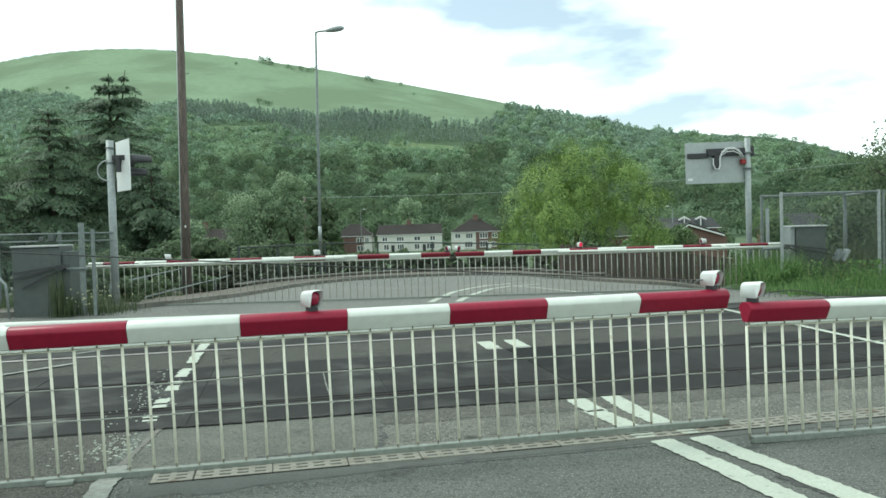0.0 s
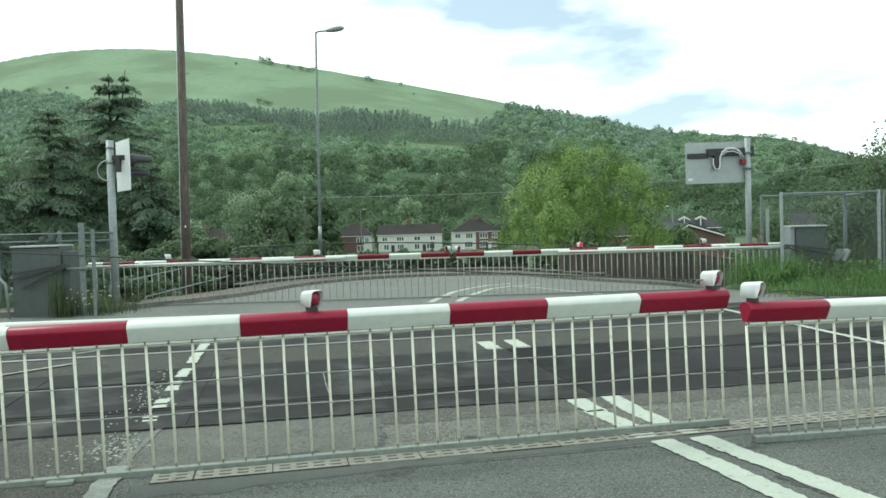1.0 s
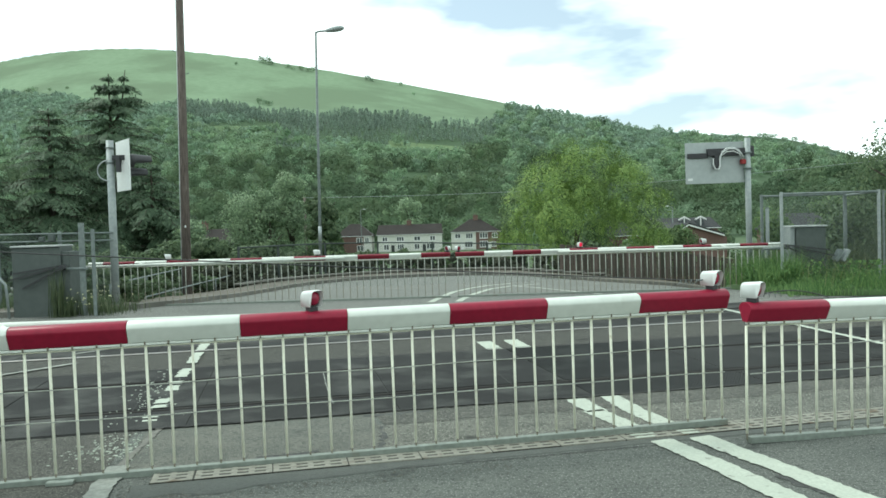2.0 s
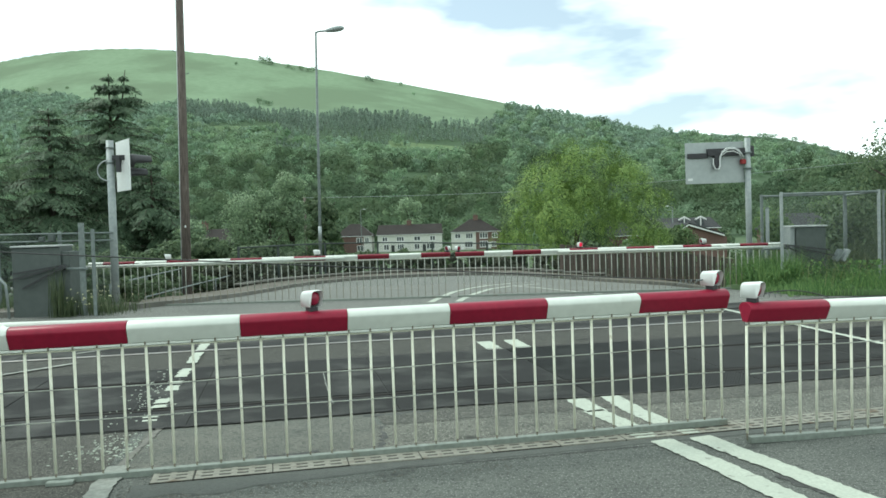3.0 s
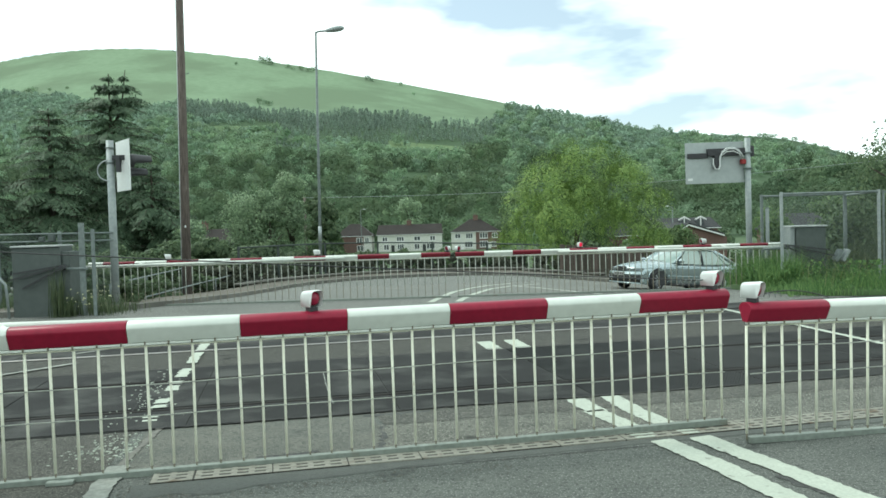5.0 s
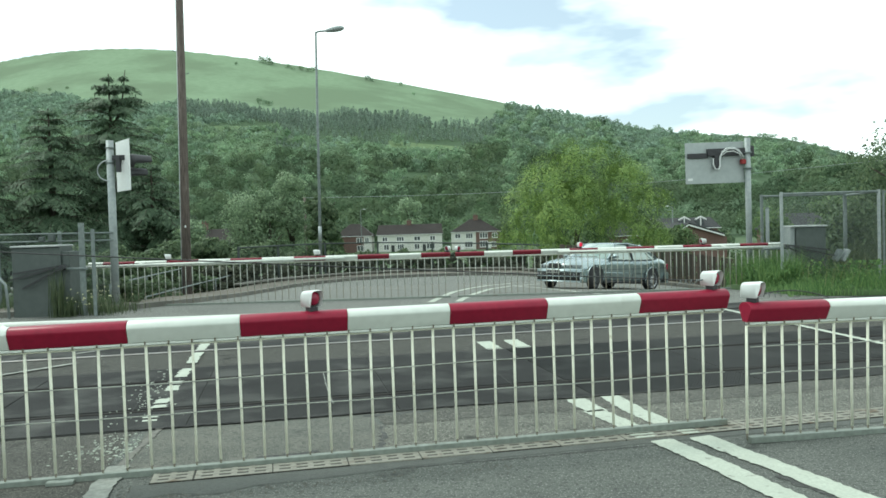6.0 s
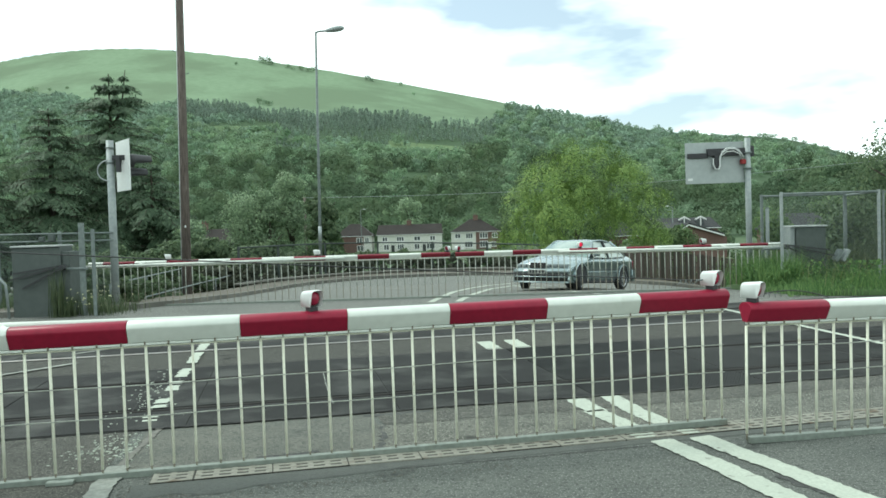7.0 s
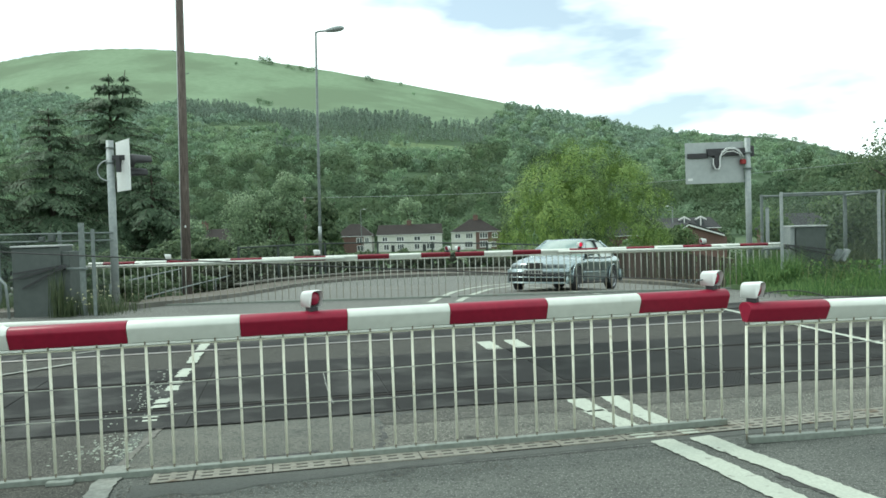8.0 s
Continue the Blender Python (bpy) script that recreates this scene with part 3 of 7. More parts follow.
    mark("broken_edge", [[(-1.90, 4.97), (-1.75, 4.915), (-1.6, 4.87), (-1.47, 4.885), (-1.38, 4.955), (-1.2, 5.03), (-1.07, 5.08)]], 0.05, TAR, "broken dark edge of the tar strip", 34, 0.024, z=0.003)
    mark("tar_crack", [[(-1.07, 5.08), (-0.73, 5.165), (-0.36, 5.27), (0.4, 5.42), (1.2, 5.59), (1.6, 5.68)]], 0.016, TAR, "thin dark crack along the tar strip", 35, 0.008, z=0.003)
    worn = []
    for a, b in ((0.02, 0.215), (0.245, 0.37), (0.425, 0.505), (0.54, 0.562), (0.575, 0.615), (0.67, 0.70), (0.71, 0.728), (0.775, 0.785), (0.795, 0.804)):
        p0, p1 = Vector((-3.66, 12.4)), Vector((-2.30, 5.4))
        worn.append([tuple(p0.lerp(p1, a)), tuple(p0.lerp(p1, b))])
    mark("edge_line_worn", worn, 0.13, PAINT_ROAD, "worn broken white edge line", 10, 0.018, z=0.02)
    mark("edge_line_near", [[(-2.30, 5.50), (-2.19, 4.882), (-2.05, 3.6)]], 0.15, PAINT_WORN, "faded grey white edge line", 11, 0.012, z=0.012)
    mark("edge_strip", [[(-2.395, 6.62), (-2.345, 6.05), (-2.29, 5.52)]], 0.05, KERB, "thin pale concrete edging strip", 15, 0.012, z=0.009)
    mark("edge_line_left", [[(-5.3, 9.3), (-4.7, 10.1)], [(-5.1, 10.9), (-4.6, 11.5)]], 0.09, PAINT_WORN, "faded grey white paint strip", 12, 0.015, z=0.02)
    # flakes of broken paint and grit
    mark("deck_joint", [[turn(-7 + 0.8 * i, 9.94 + 0.015 * math.sin(i * 1.7)) for i in range(18)]], 0.03, DARK_GAP, "dark gap along the back of the deck", 36, 0.010, z=0.017)
    mark("panel_scratch", [[(-1.38, 8.87), (-1.24, 8.14), (-1.05, 7.27)]], 0.009, PAINT_WORN, "thin pale scratch on the deck", 37, 0.004, z=0.0185)
    mark("panel_crack", [[(0.42, 9.18), (0.54, 8.55), (0.65, 7.88)], [(-0.19, 13.13), (0.03, 11.57)], [(-3.3, 9.11), (-3.07, 8.13), (-2.86, 7.15)], [(1.71, 12.88), (1.84, 11.92)]], 0.014, DARK_GAP, "thin dark slanting joint in the deck", 38, 0.004, z=0.0185)
    rng = random.Random(13)
    bm = bm_new()
    for i in range(300):
        t = rng.random()
        if i < 170:
            x, y = -2.56 + rng.gauss(0, 0.15), 5.92 + rng.gauss(0, 0.17)
        else:
            x, y = -2.52 - t * 0.62 + rng.gauss(-0.08, 0.12), 6.2 + t * 3.0 + rng.gauss(0, 0.2)
        s = rng.uniform(0.004, 0.014) * (1.5 if rng.random() < 0.1 else 1)
        vs = [bm.verts.new((x + s * rng.uniform(0.5, 1.3) * math.cos(a), y + s * rng.uniform(0.5, 1.3) * math.sin(a), (0.018 if y > 6.6 else 0.006) + rng.uniform(0, 0.003))) for a in (0.2, 1.4, 2.9, 4.4)]
        top = bm.faces.new(vs)
        r = bmesh.ops.extrude_face_region(bm, geom=[top])
        for v in [g for g in r["geom"] if isinstance(g, bmesh.types.BMVert)]:
            v.co.z -= 0.012
    tagged(new("paint_flakes", finish("paint_flakes", bm, PAINT_ROAD)), "scattered pale flakes of paint and grit on asphalt", "debris", kind="stuff")


def ribbed_panel(bm, w, slant):
    """A rubber panel with raised ribs across it."""
    block(bm, 0.006, 1.794, 0, w, -0.02, 0.005)
    for i in range(-27, 88):
        x = 0.012 + i * 0.0298
        lo, hi = x - slant * w / 2, x + slant * w / 2
        ya, yb = 0.004, w - 0.004
        if lo < 0.008:
            ya, lo = ya + (0.008 - lo) / (hi - lo) * w, 0.008
        if lo > 1.77:
            ya, lo = ya + (lo - 1.77) / max(lo - hi, 1e-4) * w, 1.77
        if hi < 0.008:
            yb, hi = yb - (0.008 - hi) / (lo - hi) * w, 0.008
        if hi > 1.77:
            yb, hi = yb - (hi - 1.77) / max(hi - lo, 1e-4) * w, 1.77
        if yb - ya < 0.02 or lo > 1.771 or hi > 1.771 or lo < 0.007 or hi < 0.007:
            continue
        v = [bm.verts.new(p) for p in ((lo, ya, 0.004), (lo + 0.0165, ya, 0.004), (hi + 0.0165, yb, 0.004), (hi, yb, 0.004), (lo + 0.003, ya, 0.0145), (lo + 0.0135, ya, 0.0145), (hi + 0.0135, yb, 0.0145), (hi + 0.003, yb, 0.0145))]
        for q in ((4, 5, 6, 7), (0, 1, 5, 4), (1, 2, 6, 5), (2, 3, 7, 6), (3, 0, 4, 7)):
            bm.faces.new([v[n] for n in q]).material_index = 1 if q[0] == 4 else 0


def build_tracks():
    m = pose(0, 0, 0, 0, 0, TRACK)
    for k, (name, rails, fields) in enumerate((("deck_near", (7.6, 9.1), (6.89, 9.93)), ("deck_far", (11.35, 12.85), (11.30, 13.7)))):
        deck = thing("railway_deck", m, "black rubber crossing deck between shiny rails", "crossing deck", kind="structure")
        bm = bm_new()
        block(bm, -14, 16, fields[0] + 0.005, fields[1] - 0.005, -0.05, 0.006)
        part("channel_bed", bm, DARK_GAP, deck, "dark bed below the rubber panels")
        for y in rails:
            bm = bm_new()
            prism(bm, [(y - 0.035, -0.05), (y + 0.035, -0.05), (y + 0.035, 0.012), (y + 0.026, 0.019), (y - 0.026, 0.019), (y - 0.035, 0.012)], -14, 16)
            part("rail", bm, RAIL if k and y < 12 else RAIL_DULL, deck, "worn shiny steel rail" if k and y < 12 else "dull rusty steel rail")
        made = {}
        strips = [(rails[0] + 0.10, rails[1] - 0.10)]
        if rails[0] - fields[0] > 0.2:
            strips.append((fields[0] + 0.02, rails[0] - 0.045))
        strips.append((rails[1] + 0.045, fields[1] - 0.02))
        for (a, b) in strips:
            for i in range(-6, 9):
                x0 = i * 1.8 - 0.85 + (0.9 if k else 0)
                rib = 0 if k or not 1.3 < x0 < 9 else (1 if x0 < 3.2 else 2)
                key = (round(b - a, 3), rib)
                if key not in made:
                    bm = bm_new()
                    if rib:
                        ribbed_panel(bm, b - a, 0.68 if rib == 1 else 0.46)
                    else:
                        block(bm, 0.006, 1.794, 0, b - a, -0.02, 0.014, 0.005)
                    made[key] = finish("panel", bm, RUBBER)
                    made[key].materials.append(RIB_TOP)
                part("panel", made[key], None, deck, m=pose(x0, a, 0.0))


def build_gratings():
    """The slotted trespass gratings let into the road below the barrier."""
    L, W, bar = 0.505, 0.25, 0.039
    gap = (W - 4 * bar) / 3

    def grid(length, groups):
        bm = bm_new()
        for k in range(4):
            y0 = k * (bar + gap)
            block(bm, 0.004, length - 0.004, y0, y0 + bar, -0.02, 0.012, 0.003)
            if k < 3:
                for i in range(groups + 1):
                    x = 0.004 + i * (length - 0.048) / groups
                    block(bm, x, x + 0.040, y0 + bar, y0 + bar + gap, -0.02, 0.0105)
        return finish("grating", bm, GRATE)

    me, short = grid(L, 4), grid(0.27, 2)
    th = thing("drain_gratings", pose(-1.935, 5.080, 0.0, 0, 0, 12.1), "row of slotted metal gratings sunk in asphalt", "grating", kind="structure")
    bm = bm_new()
    block(bm, 0, 0.275 + 15 * L, 0.0, W, -0.05, 0.0130)
    part("channel_bed", bm, SILT, th, "silted channel under the gratings")
    part("grating", short, None, th, m=pose(0, 0, 0.004))
    for i in range(15):
        part("grating", me, None, th, m=pose(0.275 + i * L, 0, 0.004 + 0.0006 * math.sin(i * 2.3), 0, 0, 0.25 * math.sin(i * 1.9)))
    # smooth tar bedding in front, wider and broken at its end
    rng = random.Random(23)
    bm = bm_new()
    prev = None
    for i in range(160):
        x = -0.10 + i * 0.052
        w = 0.13 + 0.10 * float(rise(1.9, 0.9, x)) + 0.10 * math.exp(-((x - 0.42) / 0.17) ** 2) + 0.05 * float(rise(0.3, 0.0, x)) + rng.uniform(-0.012, 0.012)
        row = [bm.verts.new((x, -0.003, 0.006)), bm.verts.new((x, -w + 0.02, 0.007)), bm.verts.new((x + rng.uniform(-0.01, 0.01), -w, -0.004))]
        if prev:
            bm.faces.new((prev[0], prev[1], row[1], row[0]))
            bm.faces.new((prev[1], prev[2], row[2], row[1]))
        prev = row
    part("bedding_strip", bm, TAR_STRIP, th, "smooth dark tar strip")
    # what is left of the two painted lines on the bars
    for x0 in (3.385, 3.755):
        for k in range(4):
            bm = bm_new()
            y0 = k * (bar + gap)
            a, b = x0 - y0 * 0.12 + rng.uniform(-0.02, 0.02), x0 + 0.17 - y0 * 0.12 + rng.uniform(-0.03, 0.02)
            block(bm, a, b, y0 + 0.002, y0 + bar - 0.002, 0.014, 0.0195)
            part("paint_strip", bm, PAINT_ROAD, th, "white paint left on a grating bar")
    # a loose piece of edging beyond the end of the row
    bm = bm_new()
    block(bm, 0, 0.17, 0, 0.06, 0, 0.026, 0.006)
    part("edging_piece", bm, PLATE, th, m=pose(-0.66, 0.16, 0.002, 0, 0, -4))
    # chippings broken out of the road round the end of the row
    bm = bm_new()
    for i in range(420):
        if i < 200:
            x, y = -1.75 + rng.gauss(0, 0.16), 4.90 + rng.gauss(0, 0.10)
        else:
            t = rng.random()
            x, y = -1.95 + t * 2.4, 5.0 + t * 0.50 - 0.16 + rng.gauss(-0.08, 0.07)
        r = rng.uniform(0.003, 0.010)
        vs = [bm.verts.new((x + r * rng.uniform(0.6, 1.3) * math.cos(a), y + r * rng.uniform(0.6, 1.3) * math.sin(a), 0.002)) for a in (0.3, 1.8, 3.4, 5.0)]
        tip = bm.verts.new((x, y, 0.004 + r * 0.8))
        for a, b in zip(vs, vs[1:] + vs[:1]):
            bm.faces.new((a, b, tip))
    tagged(new("road_chippings", finish("road_chippings", bm, KERB)), "loose grey chippings beside the gratings", "debris", kind="stuff")


OUTER = [(-9.5, 16.4), (-7.6, 17.3), (-6.75, 18.4), (-6.35, 20), (-6.2, 23), (-6.05, 26), (-5.4, 29), (-3.9, 31.3), (-1.6, 32.6), (1.2, 32.6), (4.0, 31.0), (6.5, 29.6), (10, 28.6), (18, 27.4), (32, 25.5)]
INNER = [(32, 17.6), (18, 19.6), (10.5, 21.0), (8.2, 20.8), (7.0, 19.6), (6.75, 18.3), (7.1, 16.6), (8.0, 15.75), (12, 15.3), (32, 14.5)]


def smooth_path(pts, n):
    """A rounded line through the bends of a plan."""
    P = [Vector((a, b, 0)) for a, b in pts]
    out = []
    for i in range(len(P) - 1):
        a, b, c, d = P[max(i - 1, 0)], P[i], P[i + 1], P[min(i + 2, len(P) - 1)]
        for k in range(n):
            t = k / n
            out.append(0.5 * ((2 * b) + (c - a) * t + (2 * a - 5 * b + 4 * c - d) * t * t + (3 * b - a - 3 * c + d) * t ** 3))
    out.append(P[-1])
    return out


def offset_path(path, d):
    out = []
    for i, p in enumerate(path):
        t = (path[min(i + 1, len(path) - 1)] - path[max(i - 1, 0)]).normalized()
        out.append(p + Vector((-t.y, t.x, 0)) * d)
    return out


def along(path, step):
    """Points and headings at even steps along a path."""
    out, carry = [], 0.0
    for a, b in zip(path, path[1:]):
        L = (b - a).length
        s = carry
        while s < L:
            out.append((a.lerp(b, s / L), math.degrees(math.atan2(b.y - a.y, b.x - a.x))))
            s += step
        carry = s - L
    return out


def strip_mesh(bm, A, B, za, zb):
    prev = None
    for a, b in zip(A, B):
        row = [bm.verts.new((p.x, p.y, float(z_road(p.x, p.y)) + z)) for p, z in ((a, za), (b, zb))]
        if prev:
            bm.faces.new((prev[0], prev[1], row[1], row[0]))
        prev = row
    return bm


def build_pavements():
    path = smooth_path(OUTER, 6)
    bm = bm_new()
    strip_mesh(bm, path, offset_path(path, 0.14), 0.115, 0.118)
    strip_mesh(bm, offset_path(path, 0.14), offset_path(path, 1.35), 0.118, 0.13)
    strip_mesh(bm, offset_path(path, 1.35), offset_path(path, 1.7), 0.13, -0.8)
    pav = solid("pavement", bm, PAVING, "buff gravelly pavement round the outside of the bend", "pavement", kind="structure")
    bm = bm_new()
    block(bm, -0.45, 0.45, -0.075, 0.075, -0.15, 0.125, 0.015)
    kerb = finish("kerbstone", bm, KERB)
    for p, h in along(path, 0.915):
        dx, dy = math.cos(radians(h)) * 0.45, math.sin(radians(h)) * 0.45
        fall = math.degrees(math.atan2(float(z_road(p.x + dx, p.y + dy)) - float(z_road(p.x - dx, p.y - dy)), 0.9))
        part("kerbstone", kerb, None, pav, m=pose(p.x, p.y, float(z_road(p.x, p.y)), 0, -fall, h))
    inner = smooth_path(INNER, 6)
    bm = bm_new()
    ring = [bm.verts.new((p.x, p.y, float(z_road(p.x, p.y)) + 0.09)) for p in inner]
    c = [bm.verts.new((max(p.x, 9.0), 18.2 + (p.y - 18.2) * 0.4, 0.16 - 0.02 * max(p.x - 9, 0))) for p in inner]
    low = [bm.verts.new((p.x - 0.03, p.y, float(z_road(p.x, p.y)) - 0.05)) for p in inner]
    for i in range(len(inner) - 1):
        bm.faces.new((ring[i], ring[i + 1], c[i + 1], c[i]))
        bm.faces.new((low[i], low[i + 1], ring[i + 1], ring[i]))
    solid("verge", bm, SOIL, "rough grass verge inside the bend", "verge", kind="structure", smooth=True)


build_ground()
build_road()
build_tracks()
build_gratings()
build_pavements()


# ---- woods on the hillside ----


def crown(seed, lumps, n, size):
    """A broadleaf crown: n leaf clumps over the skins of several lumps, round as a dome."""
    rng = np.random.RandomState(seed)
    C, R = [(0, 0, 0.05)], [0.70]
    for i in range(lumps - 1):
        a, k = rng.uniform(0, 6.28), rng.uniform(0.30, 0.66)
        C.append((math.cos(a) * k, math.sin(a) * k, rng.uniform(-0.15, 0.55)))
        R.append(rng.uniform(0.26, 0.46))
    C, R = np.array(C), np.array(R)
    k = rng.choice(lumps, n, p=R ** 2 / np.sum(R ** 2))
    d = rng.normal(size=(n, 3))
    d[:, 2] = np.abs(d[:, 2]) * np.where(rng.rand(n) < 0.75, 1, -0.7)
    d /= np.linalg.norm(d, axis=1)[:, None]
    P = C[k] + d * (R[k] * rng.uniform(0.80, 1.12, n))[:, None]
    whole = P + np.array([0, 0, 0.25])
    whole /= np.linalg.norm(whole, axis=1)[:, None] + 1e-6
    N = d * 0.75 + whole * 0.55 + rng.normal(size=(n, 3)) * 0.05
    return facing_quads(P, N, size, 0.75, rng, soft=0.25)


def pine(seed, n=60, size=0.19):
    """A ragged conifer: hanging clumps round a slender cone."""
    rng = np.random.RandomState(seed)
    t = rng.rand(n) ** 0.8
    a = rng.uniform(0, 6.283, n)
    r = 0.55 * (1 - t) ** 0.55 * rng.uniform(0.7, 1.2, n) + 0.02
    P = np.stack([r * np.cos(a), r * np.sin(a), -0.6 + 1.75 * t], -1)
    N = np.stack([np.cos(a), np.sin(a), np.full(n, 0.55)], -1) + rng.normal(size=(n, 3)) * 0.15
    return facing_quads(P, N, size, 0.9, rng, hang=0.6, soft=0.3)


def scatter(name, shapes, places, material, label):
    """Join many crowns, each (x, y, z, radius, height, turn, shape), into one mesh."""
    Vs, Fs, Ns, n = [], [], [], 0
    for x, y, z, r, h, turn, k in places:
        V, F, N = shapes[k]
        c, s = math.cos(turn), math.sin(turn)
        Vs.append(np.stack([(V[:, 0] * c - V[:, 1] * s) * r + x, (V[:, 0] * s + V[:, 1] * c) * r + y, V[:, 2] * h + z], -1))
        Ns.append(np.stack([N[:, 0] * c - N[:, 1] * s, N[:, 0] * s + N[:, 1] * c, N[:, 2]], -1))
        Fs.append(F + n)
        n += len(V)
    me = from_arrays(name, np.concatenate(Vs), np.concatenate(Fs), material, normals=np.concatenate(Ns))
    return tagged(new(name, me), label, "trees", kind="stuff")


def build_woods():
    rng = np.random.RandomState(5)
    near_shapes = [crown(i, 11, 400, 0.112) for i in range(8)]
    mid_shapes = [crown(i + 20, 8, 190, 0.165) for i in range(8)]
    far_shapes = [crown(i + 40, 5, 70, 0.25) for i in range(8)]
    pines = [pine(i) for i in range(6)]
    low = (LOW - 1.6) / FOOT * 1410
    near, mid, far, dark, stems = [], [], [], [], []
    size_at = lambda v: float(np.interp(v, (-33, 40, 95, 140, 190, 260), (50, 42, 33, 22, 14.5, 11)))
    e = -33.0
    while e < 262:
        px = -60.0
        # crowns look smaller the higher they stand
        again = False
        while px < 1640:
            u = (px - 784) / 1410
            S = float(ridge(u)) * 1410
            line = float(tree_line(px))
            # where the ridge is low the same height lies farther off
            far_off = 1 + 0.5 * float(rise(900, 1250, px)) * float(rise(20, 90, e))
            wide = size_at(e * far_off)
            again = far_off > 1.25 and not again
            ee = e + rng.uniform(-0.16, 0.16) * wide * (2.4 if far_off > 1.25 else 1)
            t = (max(ee - low, 0.01) / (S - low))
            y = FOOT + (TOP - FOOT) * min(t, 1) ** (1 / 0.75)
            stand = noise.noise(Vector((px * 0.011, e * 0.022, 3.0)))
            wpx = wide * rng.uniform(0.62, 1.3) * (1 + 0.35 * stand)
            d = wpx * y / 1410
            step = wpx * rng.uniform(0.50, 0.82)
            band = 24 + 22 * float(rise(470, 620, px)) + 5 * math.sin(px * 0.04)
            conifer = 325 < px < 885 and line - band < ee < line
            conifer = conifer or (493 < px < 565 and line - 78 < ee < line - 20 and rng.rand() < 0.75) or (872 < px < 935 and 118 < ee < 146 and rng.rand() < 0.6)
            if ee < min(line, S - 1 - 9 * float(rise(1200, 1380, px))) and not bool(clearing(px, ee)):
                x = u * y + rng.uniform(-2, 2)
                z = float(z_ground(x, y))
                if conifer or rng.rand() < 0.01:
                    h = rng.uniform(9, 12.5) / 1410 * y * 0.62
                    dark.append((x, y, z + h * 0.75, h * rng.uniform(0.75, 1.1), h, rng.uniform(0, 6.3), rng.randint(6)))
                    stems.append((x, y, z, h * 0.9, h * 0.035))
                    step = rng.uniform(3.4, 6.0)
                else:
                    h = d * rng.uniform(0.52, 0.80)
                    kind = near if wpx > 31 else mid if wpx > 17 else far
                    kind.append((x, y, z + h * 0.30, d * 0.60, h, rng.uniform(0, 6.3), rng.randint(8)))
            px += 0.3 if again else step
        e += max(size_at(e) * 0.37 * (0.62 if e > 168 else 1.0), 2.6)
    # single bushes on the open hill and along the skyline
    for px, k, size in ((476, 0.985, 17), (484, 0.98, 20), (492, 0.98, 12), (522, 0.975, 13), (530, 0.97, 9), (545, 0.972, 14), (556, 0.972, 11), (564, 0.972, 15), (660, 0.98, 14), (668, 0.978, 10), (718, 0.982, 11), (934, 0.985, 12), (942, 0.98, 9), (60, 0.80, 15), (75, 0.79, 11), (72, 0.80, 17), (100, 0.80, 9), (131, 0.80, 8), (40, 0.78, 13), (52, 0.79, 9), (20, 0.83, 8), (470, 0.745, 19), (480, 0.74, 15), (487, 0.742, 13), (430, 0.955, 8), (740, 0.93, 8)):
        u = (px - 784) / 1410
        S = float(ridge(u)) * 1410
        t = ((S * k - low) / (S - low)) ** (1 / 0.75)
        y = FOOT + (TOP - FOOT) * min(t, 0.998)
        d = size * y / 1410
        mid.append((u * y, y, float(z_ground(u * y, y)) + d * 0.25, d * 0.5, d * 0.5, rng.uniform(0, 6), rng.randint(6)))
    for px, size in ((962, 16), (978, 20), (992, 17), (1008, 12), (1030, 16), (1046, 22), (1062, 18), (1076, 15), (1088, 17), (1104, 12), (1122, 10), (1140, 9), (1160, 8), (1193, 10), (1203, 7), (1222, 11), (1240, 8), (1252, 12), (1266, 14), (1288, 7), (1297, 10), (1308, 8), (1316, 11), (1330, 9), (1346, 18), (1358, 22), (1372, 20), (1392, 18), (1410, 20), (1428, 15), (1445, 12), (1462, 10), (1470, 8), (1486, 10), (1500, 9)):
        u = (px - 784) / 1410
        y = TOP - rng.uniform(5, 40)
        d = 0.74 * size * y / 1410
        mid.append((u * y, y, float(z_ground(u * y, y)) + d * 0.16, d * 0.55, d * 0.5, rng.uniform(0, 6), rng.randint(8)))
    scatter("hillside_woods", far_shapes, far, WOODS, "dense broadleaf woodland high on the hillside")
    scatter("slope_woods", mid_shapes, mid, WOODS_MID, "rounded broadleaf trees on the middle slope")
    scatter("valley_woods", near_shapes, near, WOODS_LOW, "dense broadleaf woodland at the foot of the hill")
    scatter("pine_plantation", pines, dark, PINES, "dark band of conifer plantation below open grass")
    V, F = [], []
    for x, y, z, h, r in stems:
        k = len(V)
        V += [(x - r, y, z - 0.5), (x + r, y, z - 0.5), (x + r * 0.7, y, z + h), (x - r * 0.7, y, z + h), (x, y + r, z - 0.5), (x, y + r * 0.7, z + h)]
        F += [(k, k + 1, k + 2, k + 3), (k + 1, k + 4, k + 5, k + 2), (k + 4, k, k + 3, k + 5)]
    tagged(new("pine_trunks", from_arrays("pine_trunks", V, F, BARK)), "bare brown conifer trunks under the plantation", "trees", kind="stuff")


build_woods()


# ---- barriers ----
def boom_outline(z0, h, w=0.16):
    """Cross-section (y, z) of the boom: rounded shoulder, sides drawn in towards a narrow foot."""
    half = [(w * 0.18, z0), (w * 0.20, z0 + h * 0.03), (w * 0.335, z0 + h * 0.32), (w * 0.462, z0 + h * 0.605), (w * 0.485, z0 + h * 0.67), (w * 0.476, z0 + h * 0.72), (w * 0.37, z0 + h * 0.885), (w * 0.20, z0 + h * 0.97)]
    return [(-y, z) for y, z in half] + [(0, z0 + h)] + list(reversed(half))


